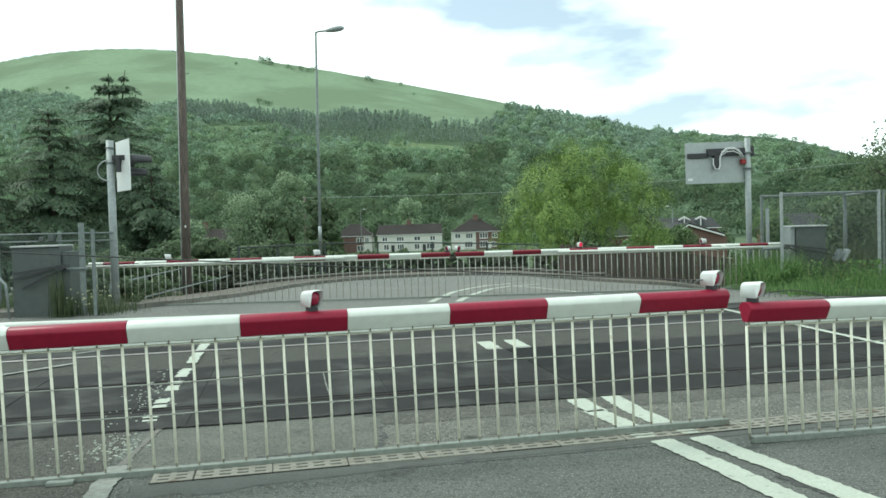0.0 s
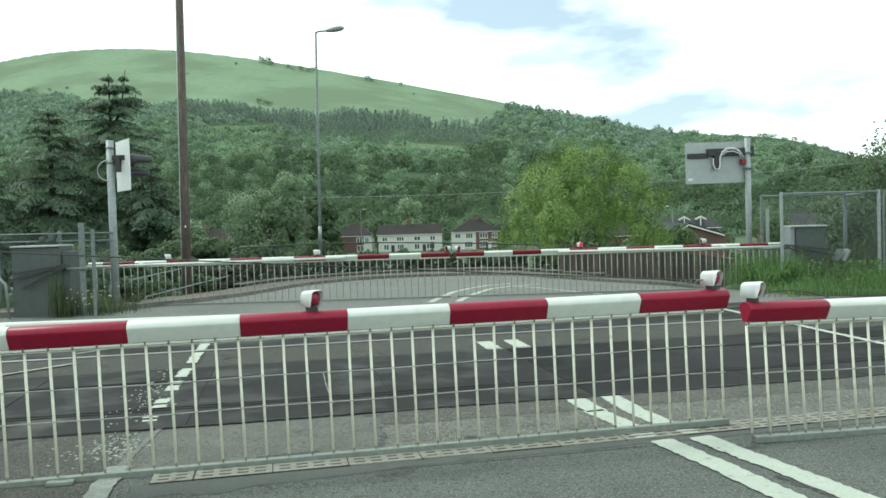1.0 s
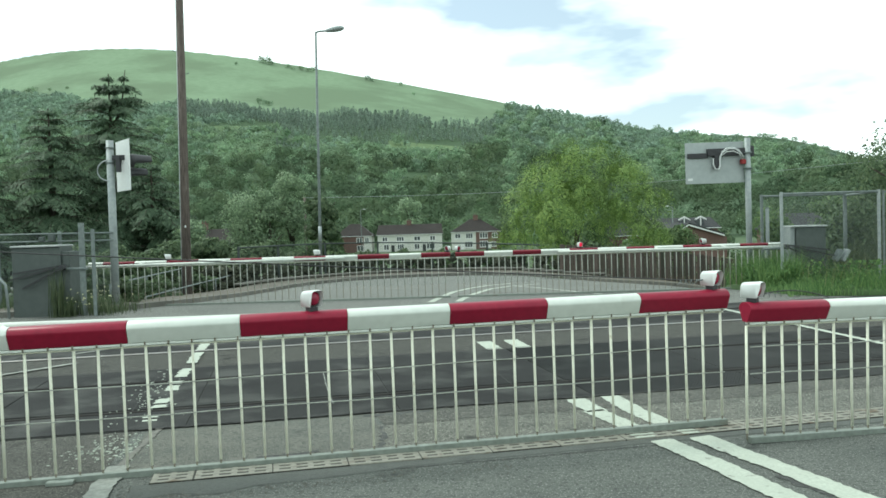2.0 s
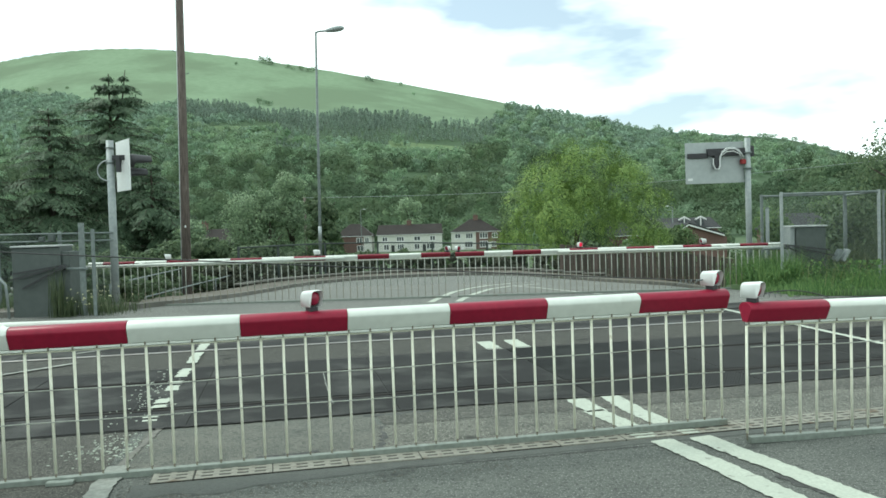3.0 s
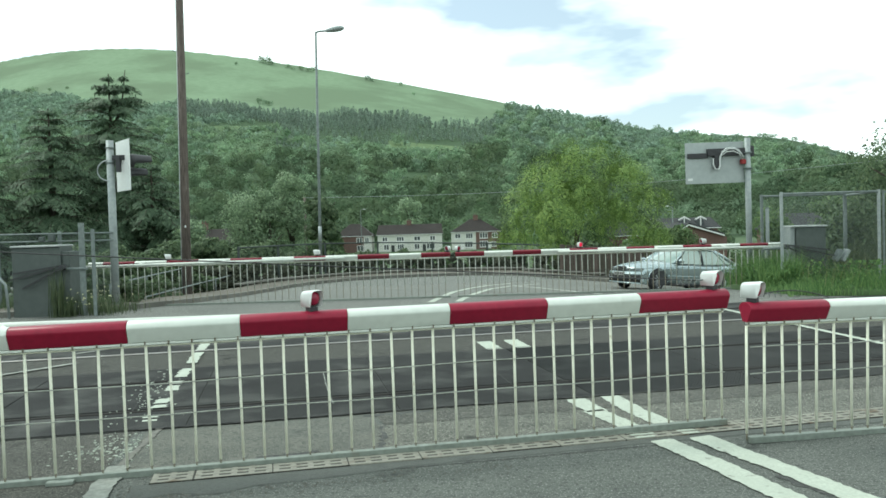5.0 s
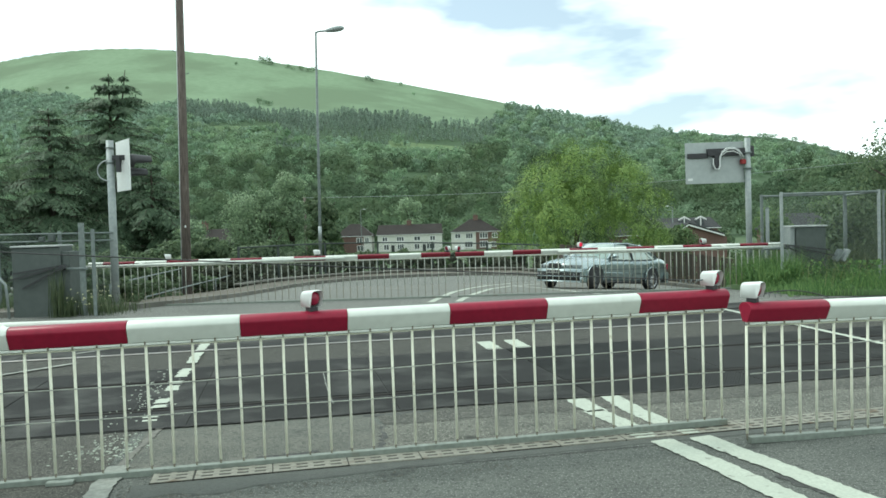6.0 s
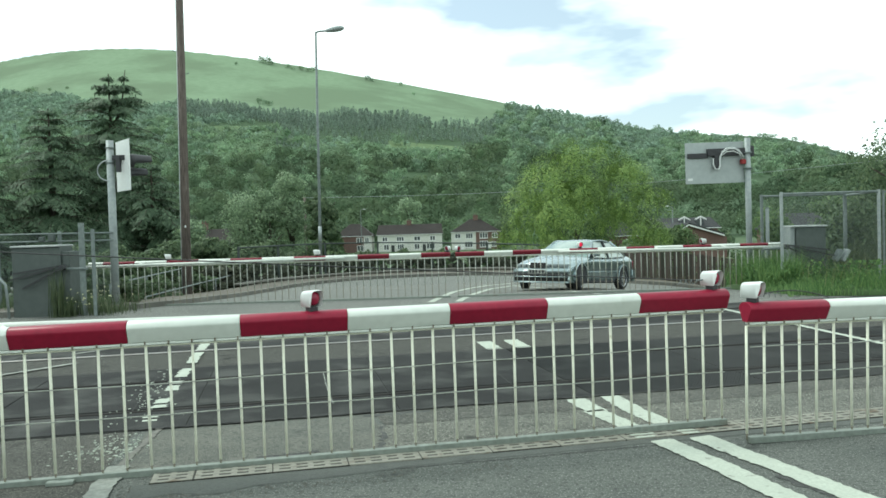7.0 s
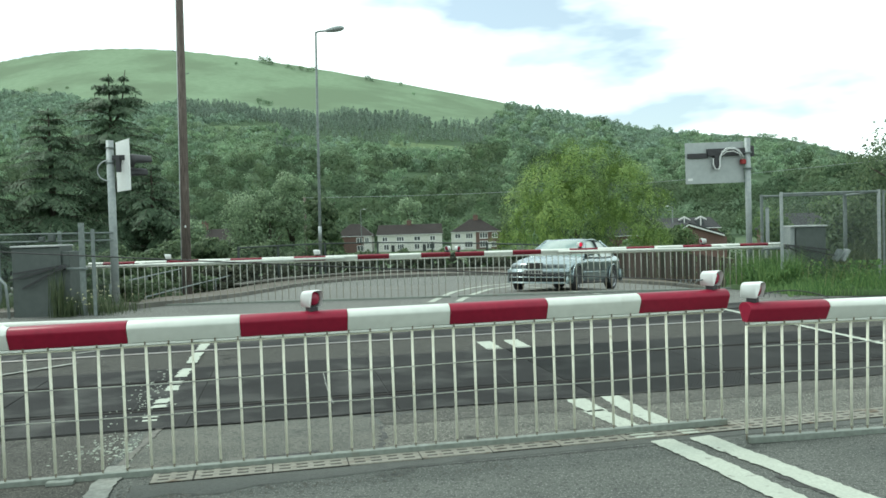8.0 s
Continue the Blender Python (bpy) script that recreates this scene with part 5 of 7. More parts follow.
def build_left_side():
    machine(pose(-8.42, 16.75, -0.02, 0, 0, 2), "grey green barrier machine cabinet among weeds", 1, True)
    th = thing("equipment_fence", pose(-7.62, 17.1, 0.0), "grey steel mesh fence beside the barrier machine", "fence")
    for x, y, h, w in ((0.145, -0.6, 1.92, 0.055), (0.465, -0.8, 1.78, 0.035)):
        bm = bm_new()
        block(bm, x - w, x + w, y - w * 0.5, y + w * 0.5, -0.2, h, 0.006)
        part("post", bm, GALV_DULL, th)
    for z in (1.54, 1.71):
        bm = bm_new()
        tube(bm, [(-4.5, 0.9, z + 0.04), (0.25, 0.75, z)], 0.020, 8)
        part("rail", bm, GALV_DULL, th)
    V, F = wire_mesh(-4.5, 0.2, 0.05, 1.72, 0.06, 0.0018, 0.83)
    part("wire_mesh", from_arrays("wire_mesh", V, F, GALV_DULL), None, th, "grey wire mesh")
    for x in (-1.0, -2.4, -3.8):
        bm = bm_new()
        block(bm, x - 0.03, x + 0.03, 0.8, 0.88, -0.2, 1.77, 0.006)
        part("post", bm, GALV_DULL, th)
    bm = bm_new()
    block(bm, -1.20, -1.06, 0.70, 0.80, 1.55, 1.70, 0.012)
    part("junction_box", bm, BOX_GREY, th, "small dark grey junction box")
    bm = bm_new()
    block(bm, -1.42, -1.30, 0.72, 0.80, 1.55, 1.66, 0.012)
    part("junction_box", bm, BOX_GREY, th, "small dark grey junction box")
    bm = bm_new()
    tube(bm, [(-2.0, -0.9, 1.22), (-1.75, -0.9, 1.18), (-1.55, -0.9, 1.02), (-1.38, -0.9, 0.78), (-1.3, -0.9, 0.70), (-1.28, -0.85, 0.0)], 0.03, 8)
    part("bent_pipe", bm, GALV, th, "bent grey cable pipe")
    # handrails of the footway ramp
    for a, b, rail_z in (((-7.8, 18.6), (-9.5, 30.0), (0.50, 0.42)), ((-7.25, 19.3), (-7.75, 30.0), (0.13, 0.10))):
        hr = thing("handrail", pose(0, 0, 0), "pale tubular steel handrail along the footway", "handrail", "footway handrails")
        bm = bm_new()
        pts = [(a[0] + (b[0] - a[0]) * i / 6, a[1] + (b[1] - a[1]) * i / 6, rail_z[0] + (rail_z[1] - rail_z[0]) * i / 6) for i in range(7)]
        tube(bm, pts, 0.021, 8)
        part("rail", bm, GALV_DULL, hr)
        for i in (0, 2, 4, 6):
            bm = bm_new()
            tube(bm, [(pts[i][0], pts[i][1], float(z_road(pts[i][0], pts[i][1])) - 0.05), pts[i]], 0.024, 8)
            part("post", bm, GALV_DULL, hr)


def build_right_side():
    machine(pose(8.38, 18.45, -0.10, 0, 0, -3), "grey barrier machine with counterweights inside a mesh enclosure", -1, False)
    th = thing("mesh_enclosure", pose(0, 0, 0), "tall framed wire mesh enclosure round the barrier machine", "fence")
    mesh_panel(th, pose(7.45, 17.5, 0.05, 0, 0, 0), 2.14, 2.10, 0.027, GALV, GALV_DULL, 0.065, 0.0013)
    mesh_panel(th, pose(8.02, 20.0, 0.0, 0, 0, 0), 2.08, 2.18, 0.03, GALV_DULL, GALV_DULL, 0.09, 0.002)
    mesh_panel(th, pose(9.6, 17.5, 0.05, 0, 0, 78), 2.55, 2.10, 0.02, GALV_DULL, GREEN_MESH, 0.12, 0.0012)
    mesh_panel(th, pose(9.69, 17.5, 0.03, 0, 0, -4), 2.6, 2.10, 0.022, GALV_DULL, GALV_DULL, 0.11, 0.0013)
    post = thing("marker_post", pose(7.75, 19.0, -0.1), "short square grey post beside the enclosure", "post")
    bm = bm_new()
    block(bm, -0.035, 0.035, -0.035, 0.035, -0.2, 1.92, 0.01)
    part("post", bm, GALV, post)
    bm = bm_new()
    block(bm, -0.04, 0.04, -0.04, 0.04, 1.923, 1.95, 0.008)
    part("cap", bm, GALV_DULL, post)


def build_far_side():
    outer = smooth_path(OUTER, 6)
    back = offset_path(outer, 1.5)
    # low mossy wall of rough stones with a pale coping
    wall = thing("low_wall", pose(0, 0, 0), "low mossy stone edging with pale coping behind the pavement", "wall", kind="structure")
    rng = random.Random(21)
    kinds = []
    for k in range(5):
        bm = bm_new()
        block(bm, -0.22, 0.22, -0.14, 0.14, 0.0, 0.20, 0.03)
        for v in bm.verts:
            v.co += Vector((rng.uniform(-0.03, 0.03), rng.uniform(-0.03, 0.03), rng.uniform(-0.015, 0.015)))
        kinds.append(finish("stone", bm, STONE))
    bm = bm_new()
    block(bm, -0.45, 0.45, -0.17, 0.17, 0, 0.07, 0.02)
    cope = finish("coping_stone", bm, KERB)
    inside = [(p, h) for p, h in along(back, 0.44) if -9 < p.x < 6.5 and p.y > 28]
    for i, (p, h) in enumerate(inside):
        z = float(z_road(p.x, p.y)) + 0.06
        part("stone", kinds[rng.randrange(5)], None, wall, m=pose(p.x, p.y, z - 0.07 + rng.uniform(-0.02, 0.02), 0, 0, h + rng.choice((0, 180)) + rng.uniform(-4, 4)))
        if i % 2 == 0:
            part("coping_stone", cope, None, wall, m=pose(p.x, p.y, z + 0.115, rng.uniform(-1, 1), rng.uniform(-1, 1), h))
    # dark mesh fence standing behind the wall
    fence = thing("boundary_fence", pose(0, 0, 0), "dark green mesh boundary fence behind a low wall", "fence")
    line = [(p, h) for p, h in along(offset_path(outer, 1.95), 2.4) if -7.6 < p.x < 4.5 and p.y > 29]
    for (p, h), (q, _) in zip(line, line[1:]):
        L = (q - p).length
        hd = math.degrees(math.atan2(q.y - p.y, q.x - p.x))
        z = float(z_road(p.x, p.y)) - 0.26 * float(rise(-5, 4, p.x))
        dz = float(z_road(q.x, q.y)) - 0.26 * float(rise(-5, 4, q.x)) - z
        mm = pose(p.x, p.y, z, 0, -math.degrees(math.atan2(dz, L)), hd)
        bm = bm_new()
        block(bm, -0.035, 0.035, -0.035, 0.035, -0.3, 1.52, 0.005)
        part("post", bm, GREEN_MESH, fence, m=mm)
        bm = bm_new()
        tube(bm, [(0, 0, 1.48), (L, 0, 1.48)], 0.028, 6)
        part("top_rail", bm, GREEN_MESH, fence, m=mm)
        V, F = wire_mesh(0.03, L - 0.03, 0.05, 1.46, 0.12, 0.0018)
        part("wire_mesh", from_arrays("wire_mesh", V, F, GREEN_MESH), None, fence, m=mm)
    # close-boarded fence round the outside of the bend
    board = thing("board_fence", pose(0, 0, 0), "weathered grey brown close-boarded fence", "fence")
    bm = bm_new()
    block(bm, -0.068, 0.068, -0.011, 0.011, -0.2, 1.18, 0.004)
    plank = finish("board", bm, FENCE_WOOD)
    for i, (p, h) in enumerate(along(offset_path(outer, 1.6), 0.145)):
        if 4.8 < p.x < 22:
            z = float(z_road(p.x, p.y)) + 0.1
            part("board", plank, None, board, m=pose(p.x, p.y, z + rng.uniform(-0.03, 0.02), rng.uniform(-2, 2), rng.uniform(-1.2, 1.2), h))
    pts = [(p.x, p.y + 0.05, float(z_road(p.x, p.y)) + 0.95) for p, h in along(offset_path(outer, 1.6), 1.0) if 4.8 < p.x < 22]
    bm = bm_new()
    tube(bm, pts, 0.04, 4)
    part("fence_rail", bm, FENCE_WOOD, board)
    # overhead line
    cable = thing("overhead_line", pose(0, 0, 0), "thin grey overhead telephone line", "cable")
    bm = bm_new()
    a, b = Vector((-10.3, 60, 4.15)), Vector((36.5, 60, 5.9))
    tube(bm, [a.lerp(b, i / 24) - Vector((0, 0, 0.8 * math.sin(math.pi * i / 24) * (1 - 0.4 * i / 24))) for i in range(25)], 0.017, 5)
    part("wire", bm, GALV, cable)
    for e in (a, b):
        bm = bm_new()
        tube(bm, [(e.x, e.y, float(z_ground(e.x, e.y)) - 0.3), (e.x, e.y, e.z + 0.1)], 0.12, 8, r_end=0.09)
        part("pole", bm, WOOD_POLE, cable)


build_left_side()
build_right_side()
build_far_side()


# ---- houses across the valley ----
def window(parent, wall_y, x, z, w, h, lights=2):
    bm = bm_new()
    t = 0.16
    z, w, h = z - 0.15, w * 1.12, h * 1.28
    block(bm, x - w / 2, x + w / 2, wall_y - 0.06, wall_y + 0.02, z, z + t)
    block(bm, x - w / 2, x + w / 2, wall_y - 0.06, wall_y + 0.02, z + h - t, z + h)
    for i in range(lights + 1):
        xx = x - w / 2 + (w - t) * i / lights
        block(bm, xx, xx + t, wall_y - 0.06, wall_y + 0.02, z + t, z + h - t)
    fr = part("window", bm, WHITE_TRIM, parent, "white framed window")
    bm = bm_new()
    block(bm, x - w / 2 + t, x + w / 2 - t, wall_y - 0.02, wall_y + 0.01, z + t, z + h - t)
    part("pane", bm, WIN_DARK, fr, "dark glass pane")
    bm = bm_new()
    block(bm, x - w / 2 - 0.1, x + w / 2 + 0.1, wall_y - 0.14, wall_y, z - 0.09, z - 0.002)
    part("sill", bm, WHITE_TRIM, fr)


def house(m, label, w, d, eaves, ridge_z, walls, roof_mat, hip, windows, chimneys, doors=(), group="valley houses", storey=2):
    """A house: walls (list of x0, x1, material), roof with overhang, chimneys, windows."""
    th = thing("house", m, label, "house", group)
    for x0, x1, mat_ in walls:
        bm = bm_new()
        block(bm, x0, x1, 0, d, -1.2, eaves)
        part("wall", bm, mat_, th)
    o = 0.35
    bm = bm_new()
    x0, x1, y0, y1 = -o, w + o, -o, d + o
    e = [bm.verts.new(p) for p in ((x0, y0, eaves - 0.1), (x1, y0, eaves - 0.1), (x1, y1, eaves - 0.1), (x0, y1, eaves - 0.1))]
    e2 = [bm.verts.new((v.co.x, v.co.y, eaves + 0.08)) for v in e]
    r = [bm.verts.new((x0 + hip, d / 2, ridge_z)), bm.verts.new((x1 - hip, d / 2, ridge_z))]
    for i in range(4):
        bm.faces.new((e[i], e[(i + 1) % 4], e2[(i + 1) % 4], e2[i]))
    bm.faces.new((e2[0], e2[1], r[1], r[0]))
    bm.faces.new((e2[2], e2[3], r[0], r[1]))
    bm.faces.new((e2[1], e2[2], r[1]))
    bm.faces.new((e2[3], e2[0], r[0]))
    bm.faces.new(list(reversed(e)))
    part("roof", bm, roof_mat, th, "tiled roof")
    bm = bm_new()
    block(bm, x0, x1, y0 - 0.12, y0 - 0.002, eaves - 0.12, eaves + 0.02)
    part("gutter", bm, WHITE_TRIM, th, "white gutter and fascia")
    for cx in chimneys:
        bm = bm_new()
        block(bm, cx - 0.72, cx + 0.72, d / 2 - 0.4, d / 2 + 0.4, ridge_z - 0.8, ridge_z + 1.0)
        block(bm, cx - 0.80, cx + 0.80, d / 2 - 0.48, d / 2 + 0.48, ridge_z + 1.0, ridge_z + 1.2)
        for px in (-0.28, 0.28):
            tube(bm, [(cx + px, d / 2, ridge_z + 1.2), (cx + px, d / 2, ridge_z + 1.6)], 0.13, 8)
        part("chimney", bm, BRICK, th, "brick chimney stack")
    for x, z, ww, hh, n in windows:
        window(th, 0, x, z, ww, hh, n)
    for x, mat_ in doors:
        bm = bm_new()
        block(bm, x - 0.5, x + 0.5, -0.06, 0.0, 0, 2.05)
        part("door", bm, mat_, th)
    return th


def build_houses():
    rw, br = RENDER_WALL, BRICK
    wins = [(2.2, 3.3, 1.5, 1.15, 2), (6.9, 3.3, 2.1, 1.15, 3), (12.1, 3.3, 1.8, 1.15, 2), (16.8, 3.3, 1.5, 1.15, 2), (2.6, 0.7, 1.5, 1.4, 2), (7.0, 0.7, 1.9, 1.4, 3), (12.0, 0.7, 1.5, 1.4, 2), (16.2, 0.7, 2.3, 1.4, 3)]
    house(pose(-19.9, 244, -5.4), "white rendered terrace with brown tiled roof", 19.7, 8, 5.2, 8.3, [(0, 19.7, rw)], ROOF, 0.4, wins, (9.6,), ((4.6, ROOF_GREY), (14.2, ROOF_GREY)))
    wins = [(1.9, 3.5, 1.6, 1.2, 2), (5.4, 3.4, 2.0, 1.35, 3), (9.8, 3.4, 2.2, 1.35, 3), (13.2, 3.5, 1.5, 1.2, 2), (5.2, 0.7, 2.2, 1.5, 3), (9.8, 0.7, 2.2, 1.5, 3), (12.9, 0.8, 1.3, 1.2, 2)]
    house(pose(2.75, 244, -5.3), "half white half brick semi-detached house with hipped roof", 14.8, 8.5, 5.35, 9.2, [(0, 7.4, rw), (7.4, 14.8, br)], ROOF, 6.2, wins, (7.6,), ((3.3, WHITE_TRIM), (11.6, WHITE_TRIM)))
    wins = [(7.3, 3.3, 1.6, 1.2, 2), (9.6, 3.3, 1.2, 1.2, 2), (7.5, 0.7, 1.8, 1.4, 2)]
    house(pose(-33.0, 246, -5.5), "brick house with hipped brown roof half hidden by trees", 11.2, 8, 5.2, 9.0, [(0, 8.6, br), (8.6, 11.2, rw)], ROOF, 4.4, wins, ())
    # brick bungalow with its gable to the road
    th = thing("bungalow", pose(21.2, 74, -5.2), "red brick bungalow gable with white bargeboards", "house", "valley houses")
    bm = bm_new()
    prism(bm, [(0, 0), (5.2, 0), (5.2, 5.15), (1.6, 6.3), (-0.2, 5.3)], 0, 6)
    part("wall", bm, BRICK, th, m=pose(0, 0, 0, 0, 0, 0) @ Matrix.Rotation(radians(90), 4, "Z") @ Matrix.Diagonal((1, -1, 1, 1)))
    for a, b in (((-0.5, 5.1), (1.6, 6.35)), ((1.6, 6.35), (4.9, 5.3))):
        bm = bm_new()
        tube(bm, [(a[0], -0.25, a[1]), (b[0], -0.25, b[1])], 0.09, 4)
        part("bargeboard", bm, WHITE_TRIM, th, "white bargeboard")
    bm = bm_new()
    for a, b in (((-0.5, 5.2), (1.6, 6.45)), ((1.6, 6.45), (4.9, 5.4))):
        v = [bm.verts.new(p) for p in ((a[0], -0.3, a[1]), (b[0], -0.3, b[1]), (b[0], 6.3, b[1]), (a[0], 6.3, a[1]))]
        w = [bm.verts.new((p.co.x, p.co.y, p.co.z + 0.12)) for p in v]
        bm.faces.new(w)
        bm.faces.new(list(reversed(v)))
        for i in range(4):
            bm.faces.new((v[i], v[(i + 1) % 4], w[(i + 1) % 4], w[i]))
    part("roof", bm, ROOF_GREY, th, "grey tiled roof")
    # grey-roofed house with two white dormers behind it
    th = house(pose(39.5, 150, -5.8), "house with long grey roof and two white dormers", 12.5, 8, 5.9, 7.9, [(0, 12.5, BRICK)], ROOF_GREY, 0.5, [(3.0, 3.6, 1.4, 1.1, 2), (8.0, 3.6, 1.4, 1.1, 2)], ())
    for x in (6.2, 9.3):
        bm = bm_new()
        block(bm, x - 0.6, x + 0.6, 0.6, 3.0, 5.9, 7.4)
        dm = part("dormer", bm, WIN_DARK, th, "dormer with white bargeboards")
        bm = bm_new()
        for sg in (-1, 1):
            tube(bm, [(x, 0.5, 8.05), (x + sg * 1.1, 0.5, 7.45)], 0.16, 4)
        tube(bm, [(x, 0.5, 6.2), (x, 0.5, 8.0)], 0.12, 4)
        part("bargeboard", bm, WHITE_TRIM, dm)
    house(pose(30.5, 140, -5.8), "brick house with grey roof behind trees", 8.5, 8, 5.0, 7.9, [(0, 8.5, BRICK)], ROOF_GREY, 0.5, [(2.5, 3.2, 1.4, 1.1, 2)], ())
    house(pose(50.5, 120, -5.4), "low house with grey roof behind the enclosure", 8.5, 8, 5.2, 7.6, [(0, 8.5, BRICK)], ROOF_GREY, 1.5, [(2.5, 3.2, 1.4, 1.1, 2), (6.0, 3.2, 1.4, 1.1, 2)], ())
    house(pose(-52, 150, -5.8), "house with brown roof among trees", 12, 8, 5.2, 8.4, [(0, 12, BRICK)], ROOF, 2.0, [(3, 3.2, 1.4, 1.1, 2), (8, 3.2, 1.4, 1.1, 2)], (6.0,))


build_houses()


# ---- trees, shrubs and grass ----
def leaf_quads(P, size, aspect, rng):
    """Small four-sided leaves at the points P, turned at random."""
    n = len(P)
    a = rng.normal(size=(n, 3))
    a /= np.linalg.norm(a, axis=1)[:, None]
    b = rng.normal(size=(n, 3))
    b -= a * (a * b).sum(1)[:, None]
    b /= np.linalg.norm(b, axis=1)[:, None] + 1e-9
    s = size * rng.uniform(0.6, 1.3, n)[:, None]
    V = np.stack([P - a * s * aspect, P + b * s * 0.5 - a * s * aspect * 0.1, P + a * s * aspect, P - b * s * 0.5 - a * s * aspect * 0.1], 1).reshape(-1, 3)
    F = np.arange(n * 4).reshape(-1, 4)
    return V, F


def limbs(bm, base, h, spread, rng, n, r):
    tube(bm, [base, base + Vector((rng.uniform(-0.1, 0.1), rng.uniform(-0.1, 0.1), h * 0.45)), base + Vector((rng.uniform(-0.3, 0.3), 0, h * 0.8))], r, 9, r_end=r * 0.45)
    for i in range(n):
        a = 2 * math.pi * i / n + rng.uniform(-0.3, 0.3)
        z = h * rng.uniform(0.3, 0.7)
        p = base + Vector((0, 0, z))
        q = p + Vector((math.cos(a) * spread * 0.5, math.sin(a) * spread * 0.5, h * 0.18))
        tube(bm, [p, q, p + Vector((math.cos(a) * spread * 0.85, math.sin(a) * spread * 0.85, h * 0.26))], r * 0.4, 6, r_end=r * 0.12)
    return bm


def willow(x, y):
    z = float(z_ground(x, y))
    rng, pr = np.random.RandomState(31), random.Random(31)
    th = thing("willow_tree", pose(x, y, z), "bright green weeping willow in full leaf beside the road", "tree")
    bm = limbs(bm_new(), Vector((0, 1.6, -0.3)), 3.6, 0.9, pr, 4, 0.24)
    part("trunk", bm, BARK, th, "rough brown trunk and limbs")
    P, Q = [], []
    lobes = [(-0.4, -1.0, 4.6, 1.5), (-0.7, 0.3, 6.5, 1.5), (1.3, 0.6, 6.8, 1.25), (-2.3, -0.6, 5.4, 1.35), (2.9, -0.4, 5.4, 1.4), (-3.5, -0.5, 4.2, 1.2), (4.0, -0.4, 4.0, 1.3), (-1.9, -2.2, 3.2, 1.25), (2.7, -1.0, 3.9, 1.15), (-3.3, -1.8, 2.0, 1.15), (3.7, -1.2, 2.2, 1.0), (-1.9, -2.4, 1.6, 0.9), (-4.3, 0.2, 1.9, 0.9), (4.6, 0.3, 1.7, 0.9), (0.2, 0.6, 7.5, 0.85), (-1.9, 1.2, 6.4, 0.9), (2.6, 1.2, 6.0, 1.0), (-0.9, 0.2, 7.0, 0.6), (0, 2.5, 3.8, 2.4), (-2.6, 1.5, 3.0, 1.6), (2.8, 1.6, 2.8, 1.6)]
    for cx, cy, cz, r in lobes:
        for i in range(int(112 * r * r)):
            a, v = rng.uniform(0, 6.283), rng.uniform(0.05, 1.0)
            k = math.sqrt(max(0.0, 1 - v * v)) * rng.uniform(0.72, 1.14)
            lump = noise.noise(Vector((cx + math.cos(a) * r * k, cy + math.sin(a) * r * k, cz + v * r)) * 0.85)
            if lump < -0.18:
                continue
            k *= 1 + 0.3 * lump
            o = np.array([cx + math.cos(a) * r * k, cy + math.sin(a) * r * k, cz + v * r * (0.85 + 0.25 * lump)])
            m = 26
            t = np.linspace(0, 1, m)
            L = min(rng.uniform(0.3, 1.25) + 0.7 * (1 - v), o[2] - 0.2)
            line = np.stack([o[0] + 0.35 * t * math.cos(a) + rng.normal(0, 0.10, m), o[1] + 0.35 * t * math.sin(a) + rng.normal(0, 0.10, m), o[2] + 0.20 * np.sin(t * 2.5) - L * t ** 1.4 + rng.normal(0, 0.08, m)], -1)
            P.append(line)
            Q.append(np.tile((math.cos(a) * k, math.sin(a) * k, v + 0.10), (m, 1)))
    P, N = np.concatenate(P), np.concatenate(Q)
    # leaves hang down and face outwards from their lobe
    n = len(P)
    round_off = N + (P - np.array([0.2, -0.5, 3.4])) * np.array([0.10, 0.10, 0.36])
    N = round_off + rng.normal(size=(n, 3)) * 0.30
    a = np.array([0, 0, -1.0]) + rng.normal(size=(n, 3)) * 0.5
    a -= N * ((a * N).sum(1) / (N * N).sum(1))[:, None]
    a /= np.linalg.norm(a, axis=1)[:, None]
    b = np.cross(N, a)
    b /= np.linalg.norm(b, axis=1)[:, None]
    s = 0.040 * rng.uniform(0.6, 1.4, n)[:, None]
    V = np.stack([P - a * s * 1.6, P - b * s * 0.55, P + a * s * 1.6, P + b * s * 0.55], 1).reshape(-1, 3)
    F = np.arange(n * 4).reshape(-1, 4)
    part("crown", from_arrays("crown", V, F, LEAF_WILLOW, normals=np.repeat(round_off, 4, 0)), None, th, "billowing curtains of narrow yellow green leaves")


